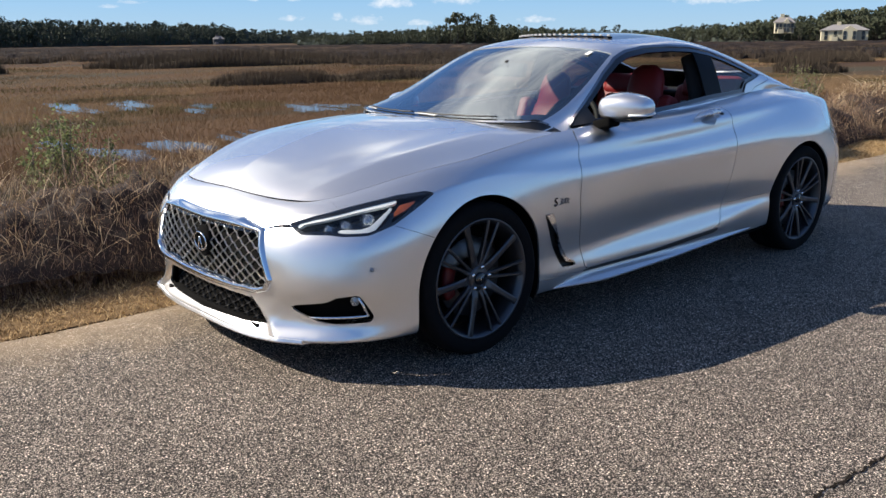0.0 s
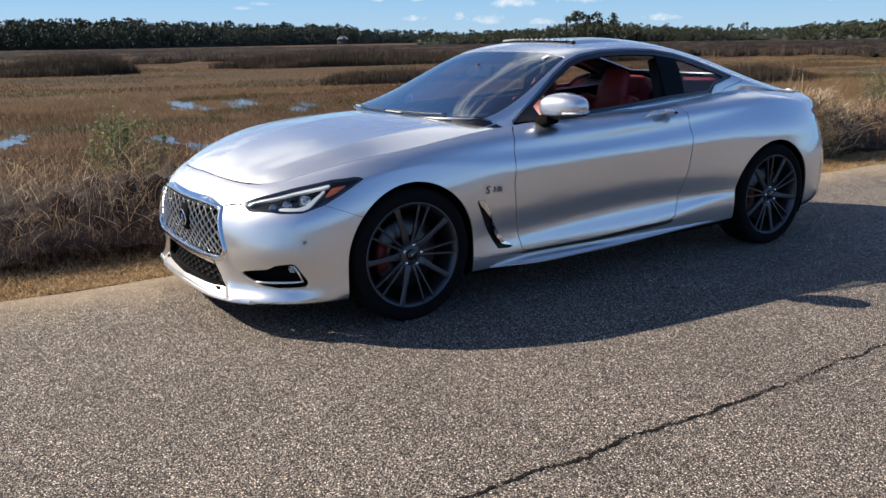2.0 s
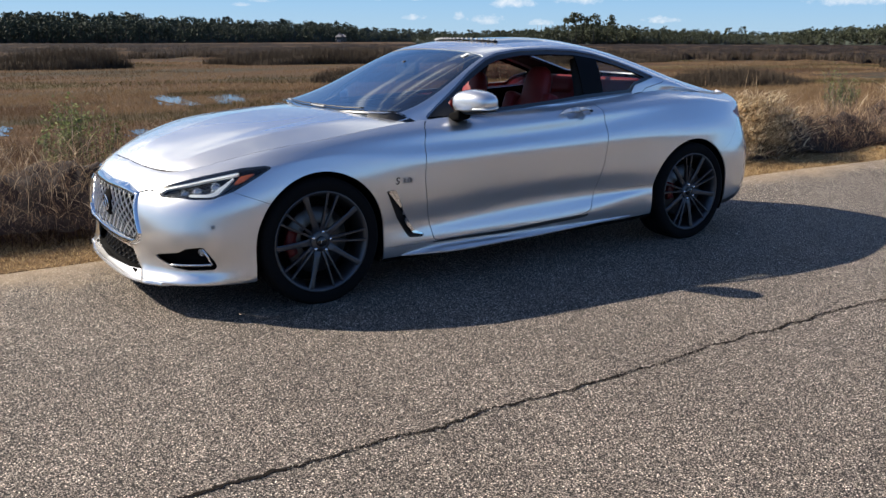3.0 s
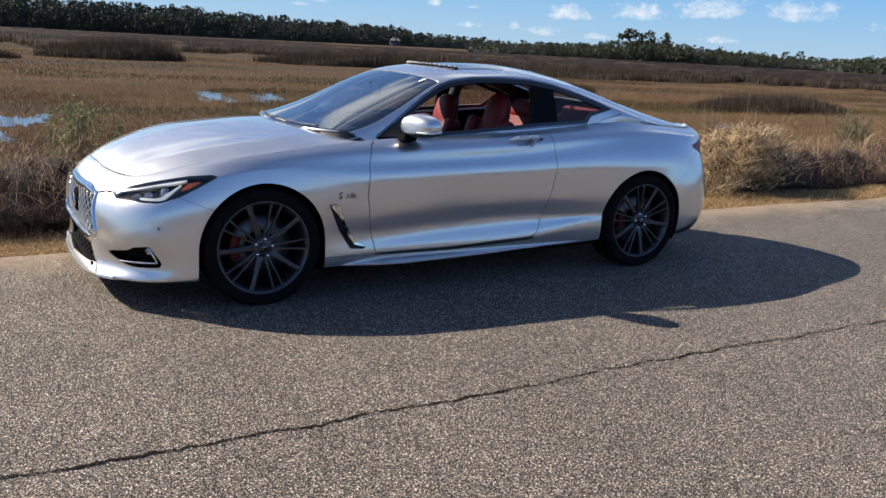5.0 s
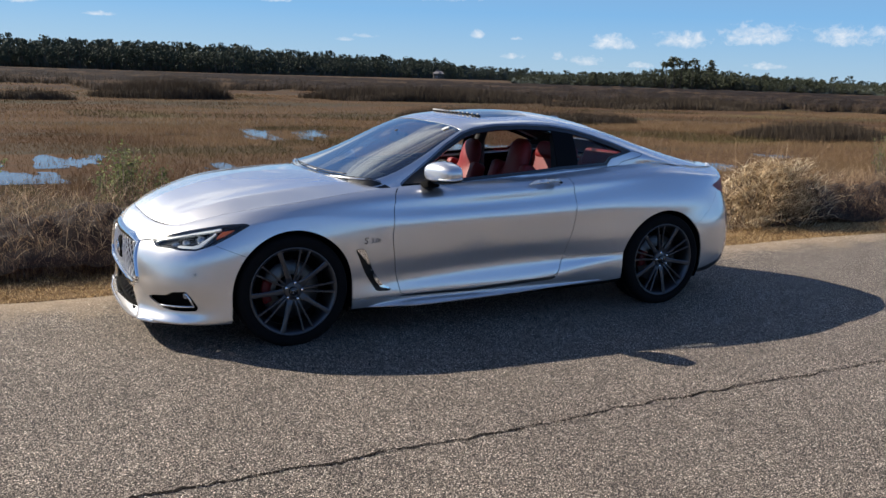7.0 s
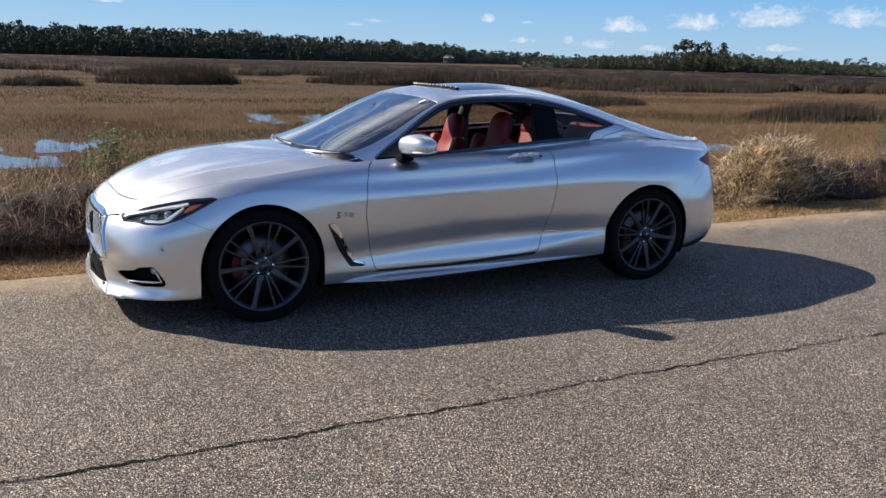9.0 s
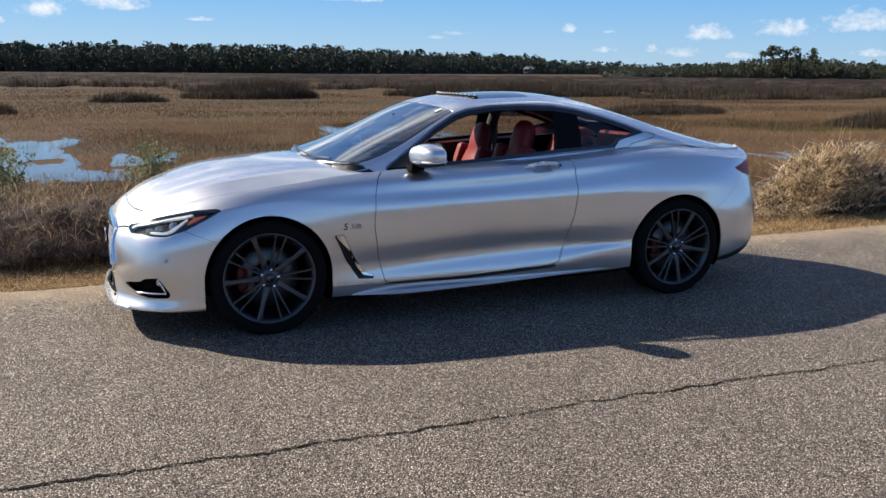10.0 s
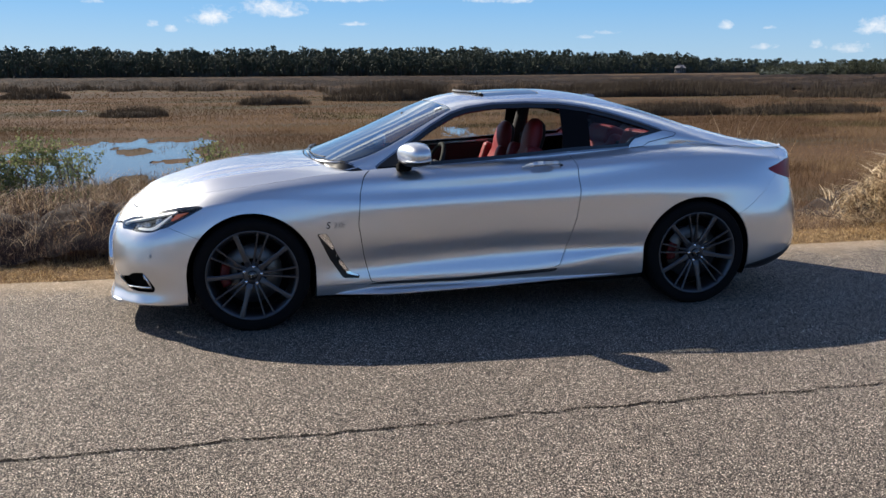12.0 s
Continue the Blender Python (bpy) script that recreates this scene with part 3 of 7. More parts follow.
def build_bank():
    """Dense dry reed and straw on the bank between verge and marsh."""
    # dark sheet added inside the growth, to shade it and blacken its gaps
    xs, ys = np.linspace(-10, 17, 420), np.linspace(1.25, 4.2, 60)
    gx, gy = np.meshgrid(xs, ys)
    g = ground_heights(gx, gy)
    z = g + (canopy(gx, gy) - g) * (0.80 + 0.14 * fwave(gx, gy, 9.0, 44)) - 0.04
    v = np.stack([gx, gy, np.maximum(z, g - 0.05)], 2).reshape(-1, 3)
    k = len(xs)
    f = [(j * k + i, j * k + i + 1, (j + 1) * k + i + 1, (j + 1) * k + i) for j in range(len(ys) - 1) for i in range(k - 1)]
    ob = fast_mesh("thatch", v, f, REEDSHADE, True)
    tagged(ob, "dark sheet under the reeds on the bank, added for the shade between stems", "thatch", kind="stuff")
    # upright reed
    xy = scatter(52000, -10, 17, 1.28, 3.9, 1.15)
    keep = rng.random(len(xy)) < 0.8 + 0.5 * fwave(*xy.T, 1.3, 13)
    xy = xy[keep]
    g, n = ground_heights(*xy.T), int(keep.sum())
    h = (canopy(*xy.T) - g) * rng.uniform(0.55, 1.08, n) + 0.05
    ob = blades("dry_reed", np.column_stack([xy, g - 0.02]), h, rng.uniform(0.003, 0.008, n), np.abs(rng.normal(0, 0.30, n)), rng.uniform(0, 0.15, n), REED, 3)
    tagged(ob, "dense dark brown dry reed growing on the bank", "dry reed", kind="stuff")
    # fine twisted stems hanging over the growth's front, coloured dark for its deep shade
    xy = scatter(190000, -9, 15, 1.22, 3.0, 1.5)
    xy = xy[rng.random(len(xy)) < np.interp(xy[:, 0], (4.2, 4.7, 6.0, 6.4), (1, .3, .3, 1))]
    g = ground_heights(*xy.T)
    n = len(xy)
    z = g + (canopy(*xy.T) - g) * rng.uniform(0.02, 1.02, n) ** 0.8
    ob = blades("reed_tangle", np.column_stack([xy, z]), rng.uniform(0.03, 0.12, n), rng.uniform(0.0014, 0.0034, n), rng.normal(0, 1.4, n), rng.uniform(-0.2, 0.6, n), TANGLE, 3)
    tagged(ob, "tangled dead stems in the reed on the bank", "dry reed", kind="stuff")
    # pale straw lying over the top of the growth
    xy = scatter(110000, -10, 17, 1.25, 3.0, 1.2)
    heap = np.interp(xy[:, 0], (-10, -4.2, -2.4, -0.6, 2, 3.2, 4.1, 4.8, 6.0, 7.0, 8.5, 17), (.22, .27, .38, .34, .36, .4, .16, .05, .05, .16, .22, .24))
    keep = rng.random(len(xy)) < heap * (0.62 + 0.9 * fwave(*xy.T, 1.6, 15))
    xy = xy[keep]
    n = len(xy)
    g = ground_heights(*xy.T)
    low = np.interp(xy[:, 0], (-1, 2.6, 4.8, 6.8, 7.4), (.74, .7, .6, .6, .66))
    z = g + (canopy(*xy.T) - g) * (low + (1.04 - low) * rng.uniform(0, 1, n))
    ob = blades("straw", np.column_stack([xy, z]), rng.uniform(0.05, 0.20, n), rng.uniform(0.0025, 0.006, n), rng.normal(0, 1.9, n), rng.uniform(-0.2, 0.8, n), STRAW, 4)
    tagged(ob, "tangled pale straw lying over the bank", "straw", kind="stuff")
    # long broken stems thrown over the big heap, in sheaves that lie their own way
    sheaf = 400
    sx = np.concatenate([rng.normal(5.50, .25, sheaf), rng.normal(4.95, .28, sheaf // 2), rng.normal(9.3, .5, sheaf // 4)])
    sy = 1.28 + .85 * rng.random(len(sx)) ** 1.2
    sl = np.where(rng.random(len(sx)) < .68, rng.uniform(0.70, 1.12, len(sx)), rng.uniform(0.05, 0.7, len(sx)))
    turn = np.where(rng.random(len(sx)) < .65, rng.normal(-2.3, .7, len(sx)), rng.uniform(0, 2 * math.pi, len(sx)))
    # right part keeps only top stems pale, painting its shaded front darker
    keep = (sx < 5.75) | (sl > .9)
    sx, sy, sl, turn = sx[keep], sy[keep], sl[keep], turn[keep]
    each = 15
    x, y, level, az = (np.repeat(q, each) for q in (sx, sy, sl, turn))
    n = len(x)
    x, y, az = x + rng.normal(0, .05, n), y + rng.normal(0, .04, n), az + rng.normal(0, .30, n)
    g = ground_heights(x, y)
    z = g + (canopy(x, y) - g) * level + rng.normal(0, .015, n)
    ob = blades("straw_heap", np.column_stack([x, y, z]), rng.uniform(0.05, 0.17, n), rng.uniform(0.007, 0.016, n), rng.uniform(0.4, 3.2, n), rng.uniform(0.0, 0.6, n), PALESTRAW, 4, az)
    tagged(ob, "tangled heap of pale golden straw on the bank", "straw", kind="stuff")
    # tall pale stalks that stand out above the rest
    spots = [(3.0, 2.5, 46, .30, 1.30), (3.55, 2.5, 26, .25, 1.25), (5.7, 2.0, 30, .34, 1.10), (-2.3, 2.2, 22, .7, .86), (-0.9, 2.2, 16, .5, .82), (9.2, 2.2, 30, 1.0, 1.1), (7.2, 2.2, 16, .6, .9), (-4.5, 2.2, 20, 1.2, .75)]
    roots, hs = [], []
    for cx, cy, n, r, top in spots:
        p = np.column_stack([rng.normal(cx, r, n), rng.normal(cy, 0.18, n)])
        g = ground_heights(*p.T)
        roots.append(np.column_stack([p, g]))
        hs.append((top - g) * rng.uniform(0.72, 1.02, n))
    roots, hs = np.vstack(roots), np.concatenate(hs)
    n = len(roots)
    ob = blades("tall_stalks", roots, hs, rng.uniform(0.005, 0.009, n), rng.uniform(0.05, 0.5, n), rng.uniform(0.0, 0.12, n), STRAW, 6, rng.normal(0.3, 0.9, n))
    tagged(ob, "tall pale grass stalks standing above the bank", "stalks", kind="stuff")


def build_shrub(x, y, top, wide, leafy, label, bare=0.0):
    """A small shrub: forked twigs with many small leaves near the tips."""
    shrub = tagged(new("shrub"), label, "shrub", "shrubs on the bank")
    shrub.location = (x, y, ground_height(x, y) - 0.03)
    base = ground_height(x, y) - 0.03
    tall = top - base
    lv, lf = [], []
    twigs = bmesh.new()
    r2 = np.random.default_rng(int(abs(x * 100)))
    for k in range(int(12 * wide / 0.3)):
        a = r2.uniform(0, 2 * math.pi)
        off = Vector((r2.normal(0, wide * 0.3), r2.normal(0, wide * 0.18), 0))
        tip = off + Vector((math.cos(a) * wide * 0.55 * r2.random(), math.sin(a) * wide * 0.3, tall * r2.uniform(0.7, 1.0)))
        mid = off.lerp(tip, 0.5) + Vector((r2.normal(0, 0.03), r2.normal(0, 0.03), 0))
        branches = [(off, mid, tip)] + [(mid, mid.lerp(tip, 0.6) + Vector((r2.normal(0, 0.05), r2.normal(0, 0.05), 0.02)), tip + Vector((r2.normal(0, 0.10), r2.normal(0, 0.08), r2.normal(-0.04, 0.04)))) for _ in range(3)]
        for p0, p1, p2 in branches:
            t = tube_bm([p0, p1, p2], [0.006, 0.004, 0.002], 5)
            me = bpy.data.meshes.new("t")
            t.to_mesh(me)
            t.free()
            twigs.from_mesh(me)
            bpy.data.meshes.remove(me)
            for _ in range(leafy):
                q = p1.lerp(p2, r2.uniform(bare, 1.1)) + Vector(r2.normal(0, 0.025, 3))
                d1 = Vector(r2.normal(0, 1, 3)).normalized()
                d2 = d1.cross(Vector(r2.normal(0, 1, 3))).normalized()
                s = r2.uniform(0.010, 0.021)
                b = len(lv)
                lv += [q - d1 * s, q + d2 * s * 0.55, q + d1 * s, q - d2 * s * 0.55]
                lf.append((b, b + 1, b + 2, b + 3))
    part("branchwork", twigs, TWIG, shrub)
    o = fast_mesh("foliage", [tuple(v) for v in lv], lf, LEAF)
    o.parent = shrub


def build_shrubs():
    build_shrub(-1.84, 3.30, 0.84, 0.32, 44, "small green-leaved shrub among dry reed on the bank")
    build_shrub(-1.45, 3.35, 0.70, 0.24, 30, "small green-leaved shrub among dry reed on the bank")
    for x, top, wide in ((-3.15, 0.86, 0.32), (-3.50, 0.95, 0.40), (-3.95, 0.93, 0.42), (-4.5, 0.96, 0.42)):
        build_shrub(x, 3.10, top, wide, 38, "leggy shrub with bare stems and pale green leaves", 0.55)
    build_shrub(9.9, 3.3, 0.95, 0.5, 14, "grey-green shrub behind the straw on the bank")


def build_marsh():
    """Cordgrass on the near and middle marsh, in wider tufts the farther off."""
    roots, hs, ws = [], [], []
    for n, y0, y1, spread, h0, h1, w0, w1 in ((70000, 3.4, 14, (-12, 22), 0.16, 0.38, 0.004, 0.010), (210000, 12, 34, (-18, 46), 0.11, 0.24, 0.006, 0.014),
                                               (230000, 30, 80, (-40, 110), 0.07, 0.16, 0.016, 0.04), (80000, 75, 240, (-120, 330), 0.10, 0.22, 0.06, 0.16)):
        xy = scatter(n, *spread, y0, y1, 1.2)
        x, y = xy.T
        d = fwave(x, y, 0.16, 51) + 0.6 * fwave(x, y * 3, 0.05, 52)
        wet = pond_depth(x, y) if y0 < 60 else np.full(n, -99.0)
        keep = (rng.random(n) < 0.85 + 0.5 * d) & ((wet < 0.02) | (rng.random(n) < 0.6 * (wet < .24) * (fwave(x, y * .4, 2.6, 77) > .05)))
        shore = np.clip(0.72 + np.maximum(0, -wet) / 0.5, 0.72, 1)
        z = np.where(y < 6, ground_heights(x, y), MARSH_Z) - 0.02
        roots.append(np.column_stack([x, y, z])[keep])
        hs.append((rng.uniform(h0, h1, n) * (1 + 0.35 * d) * shore)[keep])
        ws.append(rng.uniform(w0, w1, n)[keep])
    root, h, w = np.vstack(roots), np.concatenate(hs), np.concatenate(ws)
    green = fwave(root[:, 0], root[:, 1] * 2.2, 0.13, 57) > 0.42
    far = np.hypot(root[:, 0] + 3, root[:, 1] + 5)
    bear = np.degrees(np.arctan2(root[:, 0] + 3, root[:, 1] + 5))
    # bearings turned from the sun get a paler gold, painting its light into colour
    lit_side = ~green & (fwave(root[:, 0], root[:, 1] * 2.0, 0.07, 58) + .8 * np.clip((bear - 4) / 12, -1, 1) - 1.0 * np.exp(-((bear - 30) / 7) ** 2) - .25 * (bear > 30) + .5 * np.clip((far - 24) / 8, -1, 1) + .25 * fwave(root[:, 0], root[:, 1] * 2.5, .5, 59) > .55)
    for name, pick, mat, label in (("cordgrass", ~green & ~lit_side, CORDGRASS, "brown cordgrass covering the tidal marsh"), ("lit_cordgrass", lit_side, LITGRASS, "golden cordgrass on the open marsh with sunlight put into its colour"), ("sedge", green, SEDGE, "patches of olive green sedge in the marsh")):
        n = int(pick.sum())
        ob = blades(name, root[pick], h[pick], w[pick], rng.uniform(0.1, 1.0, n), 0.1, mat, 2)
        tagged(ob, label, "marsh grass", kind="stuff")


# dark stands of rush: centre, half sizes, height
STANDS = [(10.2, 66.5, 5.0, 2.6, 1.9), (36, 71, 13, 4, 1.7), (0, 59.5, 2.6, 0.9, 1.0), (20.6, 37.6, 4.2, 1.5, 0.95), (27.9, 36.2, 4.6, 1.4, 0.85), (33.5, 24.0, 4.6, 2.6, 1.0), (49.8, 23.0, 2.6, 2.0, 1.2),
          (-21.3, 82, 3.0, 2.0, 1.2), (-7.7, 44.3, 2.0, 1.2, 0.75), (58, 62, 14, 5, 1.2), (74, 34, 8, 4, 1.1), (120, 45, 22, 5, 1.2)]


def build_rush():
    roots, hs, ws = [], [], []
    for cx, cy, rx, ry, h in STANDS:
        far = math.hypot(cx + 3, cy + 5)
        n = int(min(14000, 300 + 760 * rx * ry / max(1, far / 45)))
        w = max(0.012, far * 0.0006)
        for a, r in zip(rng.uniform(0, 2 * math.pi, n), np.sqrt(rng.uniform(0, 1, n))):
            r *= 1 + 0.35 * wave(math.cos(a) * 2, math.sin(a) * 2, 1.1, cx * 0.1)
            x, y = cx + rx * r * math.cos(a), cy + ry * r * math.sin(a)
            roots.append((x, y, MARSH_Z - 0.02))
            hs.append(h * (1.05 - 0.62 * min(1, r) ** 3) * rng.uniform(0.5, 1.0))
            ws.append(w * rng.uniform(0.6, 1.4))
    # the broad dark belt far out, with a ragged near edge
    bs, ds = np.radians(np.linspace(-32, 92, 900)), np.geomspace(84, 360, 70)
    gb, gd = np.meshgrid(bs, ds)
    deg = np.degrees(gb)
    near = 106 + 20 * fwave(deg, 0 * deg, 0.12, 81) + 9 * fwave(deg, 0 * deg, 0.6, 82) + 4 * fwave(deg, 0 * deg, 2.0, 85)
    rise = np.clip((gd - near) / 4, 0, 1) * np.clip((350 - gd) / 40, 0, 1)
    rise *= 0.72 + 0.24 * fwave(deg * 2, gd * 0.25, 0.8, 84) + 0.12 * fwave(deg * 9, gd * 0.6, 0.8, 86)
    z = MARSH_Z - 0.15 + 1.05 * np.maximum(rise, 0)
    v = np.stack([-3 + gd * np.sin(gb), -5 + gd * np.cos(gb), z], 2).reshape(-1, 3)
    k = len(bs)
    f = [(j2 * k + i2, j2 * k + i2 + 1, (j2 + 1) * k + i2 + 1, (j2 + 1) * k + i2) for j2 in range(len(ds) - 1) for i2 in range(k - 1)]
    belt = fast_mesh("rush_belt", v, f, BELTGROUND, True)
    tagged(belt, "broad dark belt of rush across the far marsh", "rush", kind="stuff")
    # upright stems that roughen the belt's near edge and top
    m = 60000
    deg = rng.uniform(-32, 92, m)
    near = 106 + 20 * fwave(deg, 0 * deg, 0.12, 81) + 9 * fwave(deg, 0 * deg, 0.6, 82) + 4 * fwave(deg, 0 * deg, 2.0, 85)
    d = near + 1.0 + 70 * rng.random(m) ** 2.2
    for g, dd, tall in zip(np.radians(deg), d, rng.uniform(.55, 1.25, m) * (0.85 + .3 * fwave(deg * 2, d * .25, .8, 84))):
        roots.append((-3 + dd * math.sin(g), -5 + dd * math.cos(g), MARSH_Z - 0.02))
        hs.append(tall)
        ws.append(dd * .0007)
    for cx, cy, rx, ry, h in STANDS:
        v, f = [], []
        for r in np.linspace(0, 1, 10):
            for a in np.linspace(0, 2 * math.pi, 40, endpoint=False):
                w = r * (1 + 0.35 * wave(math.cos(a) * 2, math.sin(a) * 2, 1.1, cx * 0.1))
                x, y = cx + rx * w * math.cos(a), cy + ry * w * math.sin(a)
                v.append((x, y, MARSH_Z - 0.1 + (h * 0.46 + 0.1) * (1 - r ** 3) * (1 + 0.18 * wave(x, y, 0.8, 7))))
        for i2 in range(9):
            for j2 in range(40):
                a, b2 = i2 * 40 + j2, i2 * 40 + (j2 + 1) % 40
                f.append((a, b2, b2 + 40, a + 40))
        dome = fast_mesh("rush_stand", v, f, STANDGROUND, True)
        tagged(dome, "dense dark stand of needle rush in the marsh", "rush", kind="stuff")
    n = len(roots)
    ob = blades("needle_rush", np.array(roots), np.array(hs), np.array(ws), rng.uniform(0, 0.25, n), 0.0, RUSH, 2)
    tagged(ob, "dark grey-brown stands of needle rush in the marsh", "rush", kind="stuff")


# ---- far woods and houses ----
def tree_row():
    """Height and distance of the far woods by bearing from the road: (bearing, height in metres, distance)."""
    return [(-40, 15.2, 450), (0, 15.4, 450), (14, 16.0, 450), (20, 14.8, 520), (27, 15.0, 640), (31, 12.0, 720), (36, 9.5, 800), (44, 10.0, 850), (60, 11.0, 850)], \
           [(32, 4.0, 400), (36, 6.5, 400), (40, 7.6, 400), (42.5, 10.6, 400), (44, 10.4, 400), (46, 8.6, 400), (50, 7.0, 410), (53, 4.5, 420), (56, 7.5, 420), (60, 10.0, 410), (64, 12.5, 410), (68, 17.0, 410), (80, 18.0, 410), (100, 18.0, 410)]


def build_woods():
    centre = np.array((-3.0, -5.0))
    v, tv, tf = [], [], []

    def tree(x, y, h, bare=0.0):
        z0 = MARSH_Z
        lean = rng.normal(0, 0.3, 2)
        r = 0.018 * h
        b = len(tv)
        for k in range(4):
            a = k * math.pi / 2
            tv.append((x + r * math.cos(a), y + r * math.sin(a), z0))
            tv.append((x + lean[0] + r * 0.4 * math.cos(a), y + lean[1] + r * 0.4 * math.sin(a), z0 + h * 0.8))
        for k in range(4):
            tf.append((b + 2 * k, b + 2 * ((k + 1) % 4), b + 2 * ((k + 1) % 4) + 1, b + 2 * k + 1))
        low = max(rng.uniform(-0.05, 0.12), bare) * h
        wide = h * rng.uniform(0.22, 0.36)
        clumps = int(rng.integers(9, 13))
        t = rng.uniform(0, 1, clumps) ** 0.8
        rr = wide * (1.1 - 0.62 * t)
        a = rng.uniform(0, 2 * math.pi, clumps)
        mid = np.stack([x + rr * 0.75 * np.cos(a) + lean[0] * t, y + rr * 0.75 * np.sin(a) + lean[1] * t, z0 + low + (h - low) * (0.10 + 0.84 * t)], 1)
        s = wide * rng.uniform(0.30, 0.52, clumps)
        k = 16
        s = np.repeat(s, k)
        # leaf sprays lie on the outside of each clump
        out = rng.normal(0, 1, (clumps * k, 3))
        out /= np.linalg.norm(out, axis=1)[:, None]
        p = np.repeat(mid, k, 0) + out * (s * rng.uniform(0.55, 1.0, clumps * k))[:, None] * np.array((1.0, 1.0, 0.66))
        face = out * np.array((1.0, 1.0, 0.45)) + rng.normal(0, .15, (clumps * k, 3))
        d1 = np.cross(face, rng.normal(0, 1, (clumps * k, 3)))
        d1 /= np.linalg.norm(d1, axis=1)[:, None] + 1e-9
        d2 = np.cross(face, d1)
        d2 /= np.linalg.norm(d2, axis=1)[:, None] + 1e-9
        q = (s * rng.uniform(0.18, 0.44, clumps * k))[:, None]
        v.append(np.stack([p - d1 * q, p + d2 * q * 0.7, p + d1 * q, p - d2 * q * 0.7], 1).reshape(-1, 3))

    for table, depth, per, leaf in zip(tree_row(), (40, 25), (4.6, 6.0), (PINE, OAK)):
        v.clear()
        az = [a for a, _, _ in table]
        for bearing in np.arange(az[0], az[-1], 1.0 / per / 1.6):
            b = bearing + rng.uniform(-0.1, 0.1)
            h = np.interp(b, az, [t[1] for t in table])
            d = np.interp(b, az, [t[2] for t in table])
            h *= .97 + 0.09 * wave(b, 0, 0.8, 61) + 0.05 * rng.normal()
            for row in range(3):
                dd = d + row * depth / 2 + rng.uniform(0, depth / 3)
                hh = max(2.0, h * (0.72, 0.9, 1.0)[row] * rng.uniform(0.84, 1.04))
                p = centre + dd * np.array((math.sin(radians(b)), math.cos(radians(b))))
                tree(p[0], p[1], hh)
        if leaf is OAK:
            # umbrella pines that stand out above the nearer wood
            for b, h in ((41.7, 11.6), (42.2, 13.2), (42.6, 12.2), (43.3, 12.9), (44.1, 11.4), (51.4, 7.0), (52.2, 7.6)):
                p = centre + 392 * np.array((math.sin(radians(b)), math.cos(radians(b))))
                tree(p[0], p[1], h, .62)
        w = np.vstack(v)
        crowns = fast_mesh("woods", w, np.arange(len(w)).reshape(-1, 4), leaf)
        tagged(crowns, "distant dark pine woods along the marsh edge" if leaf is PINE else "nearer olive green wood of oak and pine", "woods", kind="stuff")
        # the shaded undergrowth and inner crowns that close the woods
        bs = np.radians(np.arange(az[0], az[-1], .12))
        hh = np.interp(np.degrees(bs), az, [t[1] for t in table]) * (.66 + .16 * fwave(np.degrees(bs), 0 * bs, 1.9, 62) + .08 * fwave(np.degrees(bs), 0 * bs, 6.0, 63))
        dd = np.interp(np.degrees(bs), az, [t[2] for t in table]) + depth * .55
        uv, uf = [], []
        for r in range(6):
            u = r / 5
            wob = 2.4 * fwave(np.degrees(bs), 0 * bs + r * 3, 3.0, 64)
            uv.append(np.stack([centre[0] + (dd + 14 * u ** 3 + wob) * np.sin(bs), centre[1] + (dd + 14 * u ** 3 + wob) * np.cos(bs), MARSH_Z - .3 + hh * u], 1))
        m = len(bs)
        uf = [(r * m + i2, r * m + i2 + 1, (r + 1) * m + i2 + 1, (r + 1) * m + i2) for r in range(5) for i2 in range(m - 1)]
        core = fast_mesh("undergrowth", np.vstack(uv), uf, UNDERGROWTH, True)
        tagged(core, "dark undergrowth within the far woods", "woods", kind="stuff")
    trunks = fast_mesh("wood_trunks", tv, tf, TRUNK)
    tagged(trunks, "slender bare trunks of the distant woods", "trunks", kind="stuff")


